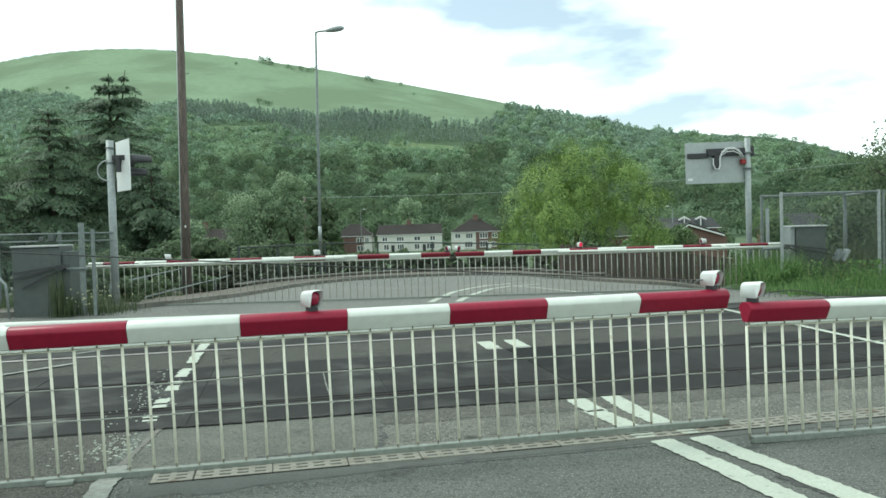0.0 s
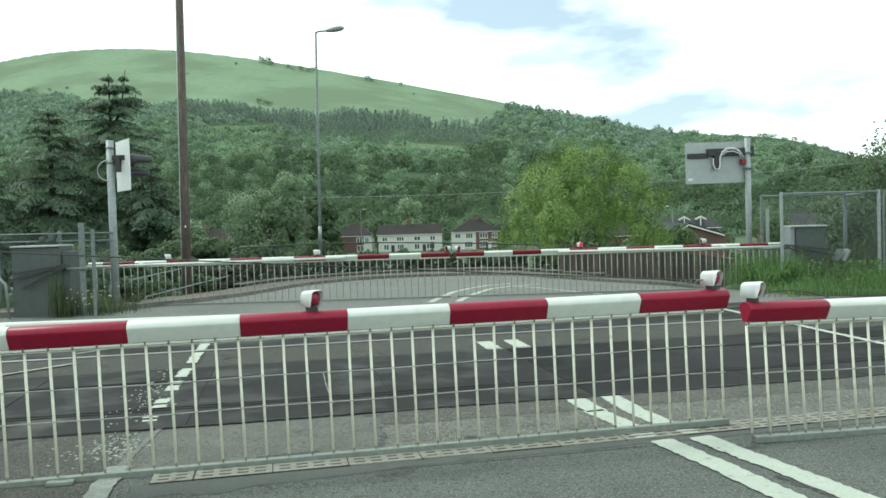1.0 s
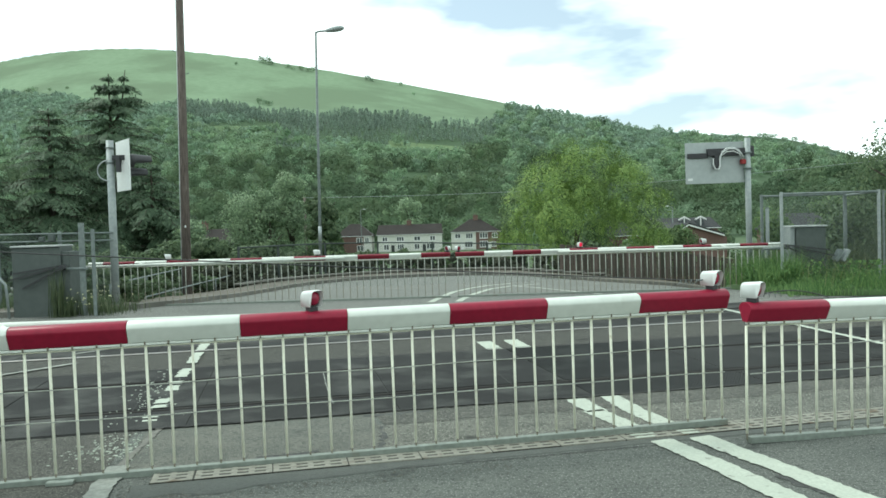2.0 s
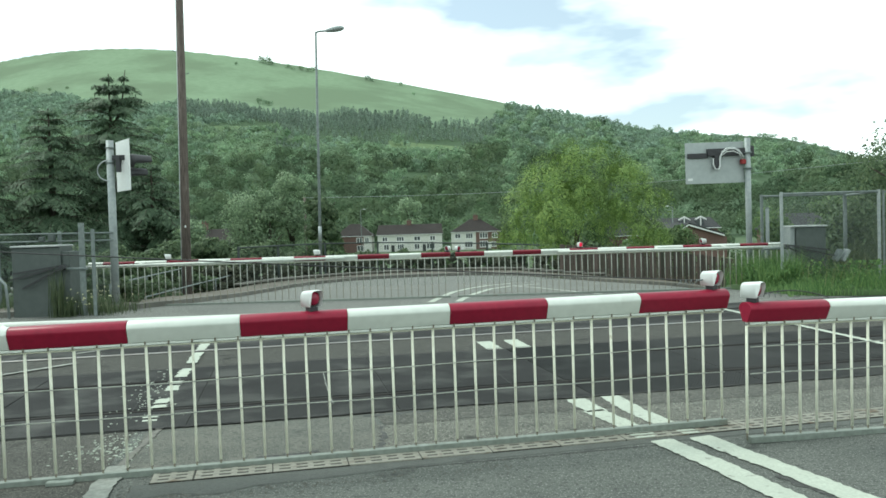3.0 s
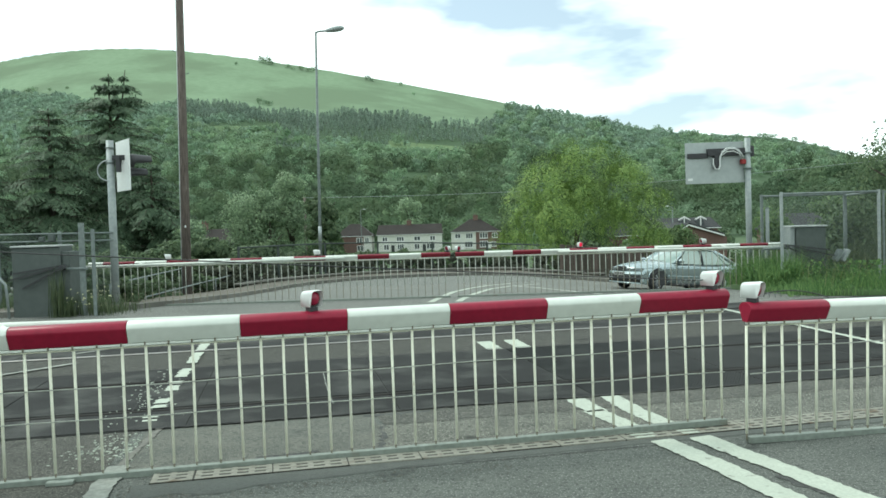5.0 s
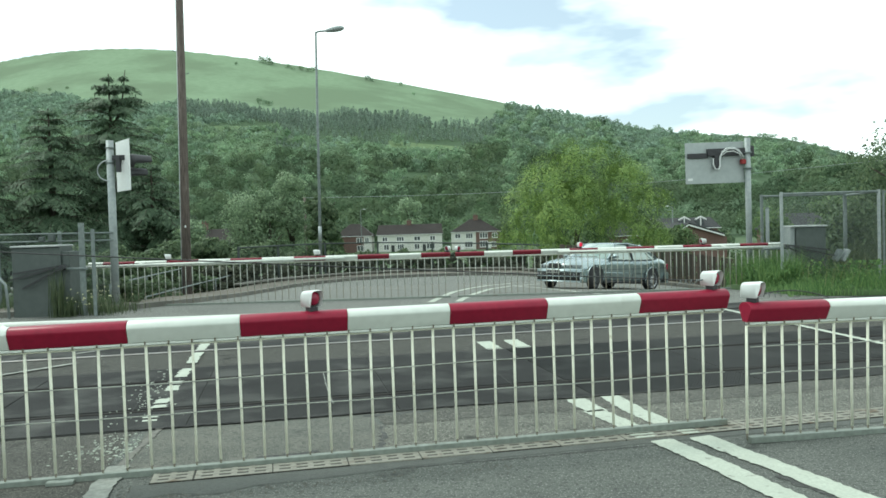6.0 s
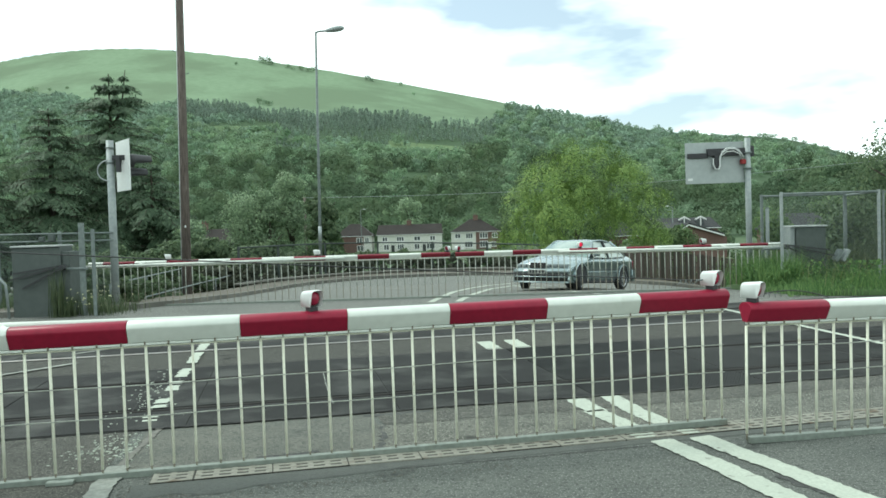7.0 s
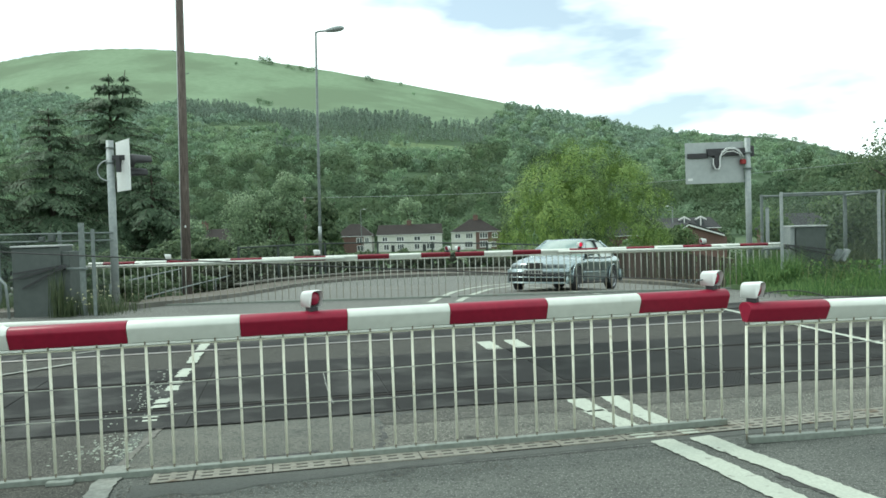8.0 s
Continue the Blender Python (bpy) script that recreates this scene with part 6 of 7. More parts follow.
def cedar(x, y, height, spread, seed, label, twin=0.0):
    """A cedar: whorls of boughs that rise and droop at the tips, hung with flat sprays of needles."""
    z = float(z_ground(x, y))
    rng, pr = np.random.RandomState(seed), random.Random(seed)
    th = thing("conifer_tree", pose(x, y, z), label, "tree", "dark conifers")
    bm = bm_new()
    tube(bm, [(0, 0, -0.3), (0.05, 0, height * 0.5), (0, 0, height * 0.97)], 0.30, 10, r_end=0.03)
    if twin:
        tube(bm, [(0, 0, height * 0.70), (twin * 0.7, 0, height * 0.80), (twin, 0, height * 0.985)], 0.09, 8, r_end=0.02)
    P, N, A = [], [], []
    levels = int(height * 2.3)
    for i in range(levels):
        f = (i + rng.uniform(-0.3, 0.3)) / levels
        zz = height * (0.05 + 0.93 * f)
        stems = [0.0] if not twin or f < 0.80 else [-0.1 * twin, twin * (f - 0.70) / 0.29]
        for ox in stems:
            L = spread * max(1 - f, 0.01) ** 0.68 * (0.95 * min(1.0, max(1 - f, 0.01) / 0.17) ** 0.75 if len(stems) > 1 else 1.0) + 0.06
            for k in range(8 if f < 0.7 else 7):
                a = rng.uniform(0, 6.283)
                l = L * (rng.uniform(0.85, 1.15) if rng.rand() < 0.55 else rng.uniform(0.4, 0.8))
                up = 0.14 + 0.24 * float(rise(0.5, 0.95, f))
                way, side = np.array([math.cos(a), math.sin(a), 0]), np.array([-math.sin(a), math.cos(a), 0])
                bough = lambda t: np.array([ox, 0, zz]) + way * l * t + np.array([0, 0, up * l * t - 0.38 * l * t ** 2.4])
                tube(bm, [Vector(bough(t)) for t in (0, 0.35, 0.7, 0.97)], 0.045, 5, r_end=0.010)
                m = int(7 + 7 * l)
                for j in range(m):
                    t = 0.06 + 0.95 * (j + rng.rand()) / m
                    w = ((0.14 if f < 0.8 else 0.15) + 0.30 * l * (1.08 - t) * min(1, 0.4 + t * 1.8)) * rng.uniform(0.6, 1.3)
                    sg = 1 if j % 2 else -1
                    q = int(4 + w * 15)
                    s_ = (np.arange(q) + rng.rand(q)) / q
                    o = bough(min(t, 1.0))
                    dirn = side * sg * 0.85 + way * 0.55
                    line = o + dirn * (w * s_)[:, None] + np.array([0, 0, -1]) * (w * 0.62 * s_ ** 1.6)[:, None] + rng.normal(0, 0.04, (q, 3))
                    P.append(line)
                    N.append(np.tile(np.array([0, 0, 0.75]) + way * 0.55 + side * sg * 0.28, (q, 1)))
                    A.append(np.tile(dirn + np.array([0, 0, -0.75]), (q, 1)) + rng.normal(0, 0.25, (q, 3)))
    part("trunk", bm, BARK, th, "dark trunk and branches")
    P, N, A = np.concatenate(P), np.concatenate(N), np.concatenate(A)
    n = len(P)
    A /= np.linalg.norm(A, axis=1)[:, None]
    B = np.cross(N + rng.normal(size=(n, 3)) * 0.45, A)
    B /= np.linalg.norm(B, axis=1)[:, None]
    s = rng.uniform(0.6, 1.3, n)[:, None]
    V = np.stack([P - A * s * 0.085, P - B * s * 0.026, P + A * s * 0.13, P + B * s * 0.026], 1).reshape(-1, 3)
    part("crown", from_arrays("crown", V, np.arange(n * 4).reshape(-1, 4), LEAF_CEDAR, normals=np.repeat(N, 4, 0)), None, th, "layered drooping dark needles")


def bush(name, x, y, w, h, n, mat_, seed, label, category="shrub", leaf=0.13, d=None, lumps=14, z=None, group="", trunk=0.0):
    zg = float(z_ground(x, y)) if z is None else z
    rng, pr = np.random.RandomState(seed), random.Random(seed)
    th = thing(name, pose(x, y, zg), label, category, group)
    d = d or w
    C, R = [], []
    for i in range(lumps):
        a, q = rng.uniform(0, 6.28), rng.uniform(0, 1) ** 0.5
        hh = rng.uniform(0.15, 1.0)
        k = math.sqrt(max(0.0, 1 - (hh * 0.85) ** 2))
        r = min(w, h) * rng.uniform(0.13, 0.26)
        C.append((math.cos(a) * q * k * (w / 2 - r * 0.6), math.sin(a) * q * k * (d / 2 - r * 0.6), trunk + (h - trunk) * hh * 0.86))
        R.append(r)
    bm = limbs(bm_new(), Vector((0, 0, -0.2)), h * 0.8, w * 0.4, pr, 6, max(0.05, h * 0.025))
    part("trunk", bm, BARK, th, "brown stems")
    C, R = np.array(C), np.array(R)
    k = rng.choice(lumps, n, p=R ** 2 / np.sum(R ** 2))
    D = rng.normal(size=(n, 3))
    D /= np.linalg.norm(D, axis=1)[:, None]
    P = C[k] + D * (R[k] * rng.uniform(0.5, 1.15, n) ** 0.6)[:, None] * np.array([1, 1, 0.85])
    # loose shoots stand out of the outline
    loose = rng.rand(n) < 0.06
    P = P + D * (loose * R[k] * rng.uniform(0.1, 0.45, n))[:, None]
    whole = P / np.array([w / 2, d / 2, h]) - np.array([0, 0, 0.45])
    N = D * 0.8 + whole * 0.45 + np.array([0, 0, 0.12])
    keep = P[:, 2] > 0.02
    V, F, N = facing_quads(P[keep], N[keep], leaf, 0.8, rng, soft=0.55)
    part("crown", from_arrays("crown", V, F, mat_, normals=N), None, th)
    return th


def build_trees():
    willow(8.35, 48)
    cedar(-18.5, 45, 11.9, 6.2, 41, "tall dark cedar with drooping layered branches", 0.95)
    cedar(-20.5, 42, 9.3, 4.8, 42, "dark conifer beside a taller cedar")
    cedar(-23.3, 40, 7.2, 4.6, 43, "low dark conifer by the fence")
    cedar(-26.5, 41.5, 6.6, 4.6, 45, "low dark conifer at the back of the yard")
    cedar(-15.6, 43, 6.4, 4.0, 44, "low dark conifer by the footway")
    bush("tree", -11.2, 47, 4.2, 4.9, 13000, LEAF_PALE, 51, "airy green roadside tree", "tree", 0.085, lumps=40)
    bush("tree", -9.0, 47.5, 2.7, 6.6, 9000, LEAF_PALE, 56, "tall airy green roadside tree", "tree", 0.085, lumps=34)
    bush("tree", -10.1, 46.5, 2.2, 5.6, 6500, LEAF_PALE, 58, "slender airy green roadside tree", "tree", 0.085, lumps=26)
    bush("tree", -6.7, 45, 2.1, 5.6, 7000, LEAF_DARK, 52, "narrow dark tree behind the street lamp", "tree", 0.11, lumps=16)
    bush("shrub", 17.6, 60, 5.0, 5.0, 12000, LEAF_BUSH, 57, "leafy shrub beside the willow", leaf=0.13)
    bush("shrub", -12.8, 41, 2.6, 2.9, 6000, LEAF_PALE, 53, "pale green shrub by the footway", leaf=0.1)
    bush("tree", 17.4, 28.5, 7.4, 7.7, 36000, LEAF_DARK, 54, "large leafy tree beyond the enclosure", "tree", 0.08, lumps=40)
    bush("tree", 15.0, 29.5, 3.6, 4.0, 11000, LEAF_DARK, 55, "dark shrub beyond the enclosure", "tree", 0.10)
    rng = random.Random(60)
    # shrubs crowding behind the boundary fence
    for i in range(15):
        x = -10.5 + i * 1.75 + rng.uniform(-0.5, 0.5)
        y = 38.0 - 0.06 * abs(x) + rng.uniform(-0.6, 1.2)
        if x > 6:
            y = 35.2 - 0.25 * (x - 6) + rng.uniform(0, 1)
        bush("shrub", x, y, rng.uniform(2.0, 3.0), rng.uniform(1.1, 1.75) * (0.72 if -6 < x < 3.5 else 1.0), 3600, LEAF_DARK if i % 3 else LEAF_BUSH, 70 + i, "dark green shrub behind the boundary fence", leaf=0.10, lumps=9, group="boundary shrubs")
    for i in range(16):
        x, y = -9.6 - (i % 2) * 0.9 - 0.06 * i, 19.4 + i * 0.8 + rng.uniform(-0.4, 0.4)
        bush("shrub", x, y, rng.uniform(1.8, 2.5), rng.uniform(0.9, 1.5), 3600, LEAF_DARK, 170 + i, "dark green shrub beside the footway", leaf=0.08, lumps=8, group="footway shrubs", z=float(z_road(x, y)))
    for i in range(15):
        y = 18.9 + i * 0.85 + rng.uniform(-0.2, 0.2)
        x = -7.58 - 0.055 * (y - 18) + rng.uniform(-0.12, 0.12) - (0.95 if 22.6 < y < 25.4 else 0.0)
        bush("ivy_shrub", x, y, rng.uniform(0.9, 1.3), rng.uniform(0.45, 0.72), 2200, LEAF_DARK, 270 + i, "low dark ivy and brambles along the footway", leaf=0.06, lumps=7, group="footway brambles", z=float(z_road(x, y)))
    for i in range(13):
        x, y = -14.5 + i * 0.55 + rng.uniform(-0.3, 0.3), 32.5 + rng.uniform(-1.0, 2.5)
        bush("shrub", x, y, rng.uniform(1.8, 2.6), rng.uniform(1.3, 2.2), 3600, LEAF_DARK, 90 + i, "dark green shrub beside the footway", leaf=0.09, lumps=8, group="footway shrubs", z=-0.5)
    # brambles and ivy grown through the boundary fence
    for i, (p, h) in enumerate(along(offset_path(smooth_path(OUTER, 6), 2.25), 0.95)):
        if -9 < p.x < 6.5 and p.y > 27.5:
            bush("bramble", p.x, p.y, rng.uniform(1.1, 1.5), rng.uniform(0.75, 1.05), 1500, BRAMBLE, 340 + i, "dark brambles and ivy along the boundary fence", leaf=0.075, lumps=8, d=0.8, group="boundary brambles", z=float(z_road(p.x, p.y)))
    # trees on the valley floor round the houses
    for i, (x, y, w, h, mt) in enumerate(((-10.6, 262, 11.5, 18.5, LEAF_PALE), (-33.0, 240, 6.5, 7.6, LEAF_BUSH), (-36, 232, 12, 8.5, LEAF_BUSH), (20, 258, 10, 9, LEAF_DARK), (36, 235, 14, 9, LEAF_BUSH), (43, 185, 16, 12.0, LEAF_DARK), (30, 88, 6, 5.4, LEAF_DARK), (43, 105, 9, 7.5, LEAF_BUSH), (19, 80, 5, 5.2, LEAF_BUSH), (55, 130, 12, 9, LEAF_BUSH), (66, 150, 14, 10, LEAF_DARK), (26.5, 140, 9, 9, LEAF_BUSH), (-62, 160, 16, 10, LEAF_BUSH), (-40, 180, 12, 8, LEAF_DARK), (14.5, 90, 6, 5.6, LEAF_DARK), (78, 160, 15, 11, LEAF_BUSH), (88, 175, 15, 12, LEAF_BUSH))):
        bush("tree", x, y, w, h, 5200, mt, 110 + i, "leafy green tree on the valley floor", "tree", 0.42 if y > 150 else 0.26, lumps=20, group="valley trees")


def blades(name, spots, mat_, label, seed, hmin, hmax, wid, z_of, lean=(0.1, 0.75)):
    rng = np.random.RandomState(seed)
    V, F = [], []
    for x, y in spots:
        h = rng.uniform(hmin, hmax)
        h *= 1.0 + 0.9 * noise.noise(Vector((x * 1.3, y * 1.3, seed)))
        a, l = rng.uniform(0, 6.28), rng.uniform(*lean) * h
        w = wid * rng.uniform(0.7, 1.4)
        b = rng.uniform(0, 6.28)
        dx, dy = math.cos(b) * w, math.sin(b) * w
        z = z_of(x, y)
        ex, ey = math.cos(a) * l, math.sin(a) * l
        k = len(V)
        V += [(x - dx, y - dy, z - 0.05), (x + dx, y + dy, z - 0.05), (x + ex * 0.4 + dx * 0.8, y + ey * 0.4 + dy * 0.8, z + h * 0.6), (x + ex * 0.4 - dx * 0.8, y + ey * 0.4 - dy * 0.8, z + h * 0.6), (x + ex, y + ey, z + h)]
        F += [(k, k + 1, k + 2, k + 3), (k + 3, k + 2, k + 4)]
    return tagged(new(name, from_arrays(name, V, F, mat_)), label, "grass", kind="stuff")


def build_grass():
    rng = random.Random(140)
    vz = lambda x, y: float(z_road(x, y)) + 0.08
    spots = []
    while len(spots) < 30000:
        x, y = rng.uniform(6.9, 15.5), rng.uniform(15.9, 20.6)
        edge = 7.1 + 0.5 * abs(y - 18.2) ** 1.2 * 0.35 + 0.15 * math.sin(y * 3)
        front = 17.8 - 1.3 * float(rise(8.2, 9.6, x))
        if x > edge and (y > front or rng.random() < 0.2):
            spots.append((x, y))
    blades("long_grass", spots[:26000], GRASS_BLADE, "long lush green grass on the verge", 141, 0.10, 0.42, 0.006, vz)
    blades("grass_stems", spots[28000:28900], SEED_HEAD, "pale grass stems gone to seed", 142, 0.4, 0.75, 0.0035, vz)
    tall = [(rng.gauss(7.5, 0.24), rng.uniform(17.2, 20.2)) for _ in range(2600)]
    blades("tall_grass", tall, GRASS_BLADE, "tall rank grass at the end of the barrier", 147, 0.35, 0.85, 0.006, vz)
    rank = [(rng.gauss(11.6, 1.0), rng.uniform(17.8, 19.8)) for _ in range(5200)]
    # darker weed green here puts the tree's shade into the grass colour
    blades("rank_grass", rank, WEED, "tall rank grass behind the mesh enclosure", 148, 0.55, 1.15, 0.007, vz)
    # broad-leaved weeds among the grass
    P = []
    for x, y in spots[29000:29320] + tall[:60]:
        h = rng.uniform(0.2, 0.6)
        P += [(x + rng.gauss(0, 0.10), y + rng.gauss(0, 0.10), vz(x, y) + h * rng.uniform(0.3, 1.0)) for _ in range(34)]
    V, F = leaf_quads(np.array(P), 0.05, 0.8, np.random.RandomState(6))
    tagged(new("verge_weeds", from_arrays("verge_weeds", V, F, GRASS_BLADE)), "leafy weeds among the long grass", "weeds", kind="stuff")
    low = [(rng.uniform(6.8, 15), rng.uniform(15.6, 17.2)) for _ in range(3000)]
    blades("short_grass", low, GRASS_BLADE, "short grass at the verge edge", 143, 0.08, 0.25, 0.008, vz)
    left = [(rng.gauss(-7.35, 0.33), rng.uniform(16.3, 17.6)) for _ in range(520)] + [(rng.uniform(-11, -8.0), rng.uniform(17.2, 18.5)) for _ in range(900)]
    left += [(rng.gauss(-7.72, 0.06), rng.uniform(16.15, 16.4)) for _ in range(160)]
    stalks = [(rng.gauss(-7.90, 0.06), rng.uniform(16.1, 16.35)) for _ in range(90)]
    blades("weed_stalks", stalks, WEED, "tall pale weed stalks against the machine cabinet", 149, 0.5, 0.95, 0.008, lambda x, y: 0.0, (0.02, 0.12))
    blades("tall_weeds", left, WEED, "tall green weeds round the machine cabinet", 144, 0.12, 0.48, 0.007, lambda x, y: 0.0)
    fl = [(rng.gauss(-7.35, 0.28), rng.uniform(16.2, 17.0)) for _ in range(60)]
    V, F = leaf_quads(np.array([(x, y, rng.uniform(0.2, 0.62)) for x, y in fl]), 0.035, 0.7, np.random.RandomState(3))
    tagged(new("weed_flowers", from_arrays("weed_flowers", V, F, FLOWER)), "small cream flowers on tall weeds", "flowers", kind="stuff")
    back = [(rng.uniform(-13, -8.4), rng.uniform(17, 26)) for _ in range(5000)]
    blades("rough_grass", back, LEAF_DARK, "rough grass and weeds beside the footway", 145, 0.1, 0.35, 0.008, lambda x, y: float(z_road(x, y)) + 0.05)


build_trees()
build_grass()


# ---- the car ----
def car_wheel(parent, x, y, side):
    """Tyre, alloy rim with spokes; spins about its axle."""
    rng_n = 28
    bm = bm_new()
    prof = [(-0.10, 0.235), (-0.105, 0.29), (-0.085, 0.322), (0.085, 0.322), (0.105, 0.29), (0.10, 0.235)]
    rings = [[bm.verts.new((r * math.cos(a), yy, r * math.sin(a))) for yy, r in prof] for a in (2 * math.pi * k / rng_n for k in range(rng_n))]
    for i in range(rng_n):
        a, b = rings[i], rings[(i + 1) % rng_n]
        for k in range(len(prof)):
            j = (k + 1) % len(prof)
            f = bm.faces.new((a[k], a[j], b[j], b[k]))
            f.smooth = True
    wheel = part("wheel", bm, TYRE, parent, "black tyre on alloy wheel", pose(x, y, 0.322))
    bm = bm_new()
    s = side
    tube(bm, [(0, 0.06 * s, 0), (0, 0.085 * s, 0)], 0.07, 12)
    for k in range(10):
        a = 2 * math.pi * k / 10
        d = Vector((math.cos(a), 0, math.sin(a)))
        q = Vector((-math.sin(a), 0, math.cos(a))) * 0.022
        v = []
        for r, yy in ((0.05, 0.09 * s), (0.225, 0.075 * s)):
            for sg in (1, -1):
                for back in (0, -0.03 * s):
                    v.append(bm.verts.new(d * r + q * sg + Vector((0, yy + back, 0))))
        for f in ((0, 2, 6, 4), (1, 5, 7, 3), (0, 4, 5, 1), (2, 3, 7, 6), (0, 1, 3, 2), (4, 6, 7, 5)):
            bm.faces.new([v[i] for i in f])
    n = 28
    for r0, r1, y0, y1 in ((0.215, 0.242, 0.075, 0.098),):
        R = [[bm.verts.new((r * math.cos(2 * math.pi * k / n), yy * s, r * math.sin(2 * math.pi * k / n))) for k in range(n)] for r, yy in ((r0, y0), (r1, y1), (r1, -0.09), (r0, -0.09))]
        for a, b in zip(R, R[1:] + R[:1]):
            for k in range(n):
                bm.faces.new((a[k], a[(k + 1) % n], b[(k + 1) % n], b[k]))
    part("rim", bm, ALLOY, wheel, "silver ten-spoke rim")
    bm = bm_new()
    tube(bm, [(0, -0.02 * s, 0), (0, 0.03 * s, 0)], 0.215, 20)
    part("brake_disc", bm, CAR_TRIM, wheel, "dark brake disc")
    return wheel


def loft(bm, rows, close_ends=True, smooth=True):
    R = [[bm.verts.new(p) for p in r] for r in rows]
    for a, b in zip(R, R[1:]):
        for k in range(len(a) - 1):
            f = bm.faces.new((a[k], a[k + 1], b[k + 1], b[k]))
            f.smooth = smooth
    if close_ends:
        bm.faces.new(R[0])
        bm.faces.new(list(reversed(R[-1])))
    return bm


def sweep(bm, plan, y0, y1, profile, n=24):
    """A moulding across the car: profile (list of (forward, z)) carried along plan(y) from y0 to y1."""
    rows = []
    for k in range(n + 1):
        y = y0 + (y1 - y0) * k / n
        rows.append([(plan(y) + f, y, z) for f, z in profile])
    R = [[bm.verts.new(p) for p in r] for r in rows]
    m = len(profile)
    for a, b in zip(R, R[1:]):
        for k in range(m):
            bm.faces.new((a[k], a[(k + 1) % m], b[(k + 1) % m], b[k])).smooth = True
    bm.faces.new(R[0])
    bm.faces.new(list(reversed(R[-1])))
    return bm


def saloon_car():
    """A four-door saloon of 4.78 m; its nose is at +x, its origin on the ground between the axles."""
    car = thing("saloon_car", pose(0, 0, 0), "silver blue four-door saloon car on the road", "car")
    # stations from nose to tail: x, half width, sill, shoulder, top at the middle
    st = [(2.15, 0.79, 0.30, 0.50, 0.55), (2.145, 0.80, 0.27, 0.57, 0.64), (2.125, 0.81, 0.25, 0.63, 0.695), (2.08, 0.82, 0.24, 0.665, 0.725), (1.98, 0.84, 0.23, 0.70, 0.765), (1.75, 0.87, 0.22, 0.745, 0.825), (1.45, 0.89, 0.20, 0.79, 0.875), (1.15, 0.90, 0.19, 0.825, 0.915), (0.85, 0.90, 0.18, 0.85, 0.945), (0.60, 0.90, 0.18, 0.865, 0.93), (0.2, 0.90, 0.18, 0.875, 0.92),
          (-0.4, 0.90, 0.18, 0.885, 0.93), (-1.0, 0.90, 0.18, 0.90, 0.95), (-1.5, 0.895, 0.20, 0.925, 1.00), (-1.8, 0.885, 0.21, 0.935, 1.045), (-2.1, 0.865, 0.24, 0.93, 1.045), (-2.35, 0.83, 0.28, 0.905, 1.02), (-2.46, 0.80, 0.30, 0.86, 0.97), (-2.50, 0.78, 0.34, 0.74, 0.80)]
    rows = []
    for x, w, zb, zs, zt in st:
        bow = 0.25 * float(rise(1.2, 2.0, x)) - 0.16 * float(rise(-1.7, -2.4, x))
        half = [(0.0, zb), (0.80, zb), (0.90, zb + 0.05), (0.935, zb + 0.16), (0.962, zb + 0.50 * (zs - zb)), (0.998, zs - 0.13), (0.990, zs - 0.07), (0.945, zs - 0.010), (0.90, zs + (zt - zs) * 0.22), (0.80, zs + (zt - zs) * 0.52), (0.60, zs + (zt - zs) * 0.82), (0.30, zs + (zt - zs) * 0.96), (0.0, zt)]
        ring = [(x - bow * abs(y) ** 2.6, y * w, z) for y, z in half]
        rows.append(ring + [(a, -b, c) for a, b, c in reversed(ring[:-1])])
    part("body", loft(bm_new(), rows), CAR_PAINT, car, "silver blue painted body")
    nose = lambda y: 2.15 - 0.25 * (abs(y) / 0.80) ** 2.6
    bump = lambda y: 2.245 - 0.30 * (abs(y) / 0.88) ** 3.0
    tail = lambda y: -2.53 + 0.20 * (abs(y) / 0.86) ** 3.0
    # bumpers with rubbing strips, intake, plate
    bm = sweep(bm_new(), bump, -0.885, 0.885, [(-0.16, 0.19), (-0.03, 0.19), (0.0, 0.24), (-0.012, 0.30), (-0.012, 0.42), (-0.004, 0.44), (0.0, 0.535), (-0.008, 0.548), (-0.16, 0.552)])
    bumper = part("front_bumper", bm, CAR_PAINT, car, "silver blue front bumper")
    part("bumper_strip", sweep(bm_new(), bump, -0.87, 0.87, [(-0.02, 0.468), (0.014, 0.472), (0.016, 0.508), (-0.02, 0.512)]), CAR_PAINT, bumper)
    # the moulding's shadow, drawn as a dark strip
    part("strip_shadow", sweep(bm_new(), bump, -0.86, 0.86, [(-0.02, 0.452), (0.006, 0.452), (0.006, 0.466), (-0.02, 0.466)]), CAR_TRIM, bumper, "dark strip drawn as the shadow under the moulding")
    part("lower_intake", sweep(bm_new(), bump, -0.80, 0.80, [(-0.05, 0.235), (0.004, 0.235), (0.004, 0.445), (-0.05, 0.445)]), DARK_GAP, bumper, "black lower air intake")
    part("intake_blade", sweep(bm_new(), bump, -0.78, 0.78, [(-0.01, 0.335), (0.012, 0.338), (0.012, 0.358), (-0.01, 0.360)]), CAR_PAINT, bumper, "silver blue blade across the intake")
    for s in (1, -1):
        bm = bm_new()
        tube(bm, [(bump(0.66) - 0.02, 0.66 * s, 0.395), (bump(0.66) + 0.012, 0.66 * s, 0.395)], 0.034, 12)
        part("fog_lamp", bm, CHROME, bumper, "round fog lamp")
    part("front_lip", sweep(bm_new(), bump, -0.84, 0.84, [(-0.10, 0.185), (0.008, 0.185), (0.014, 0.215), (-0.10, 0.222)]), CAR_PAINT, bumper, "silver blue front lip")
    bm = bm_new()
    block(bm, 2.25, 2.266, -0.26, 0.26, 0.43, 0.54, 0.006)
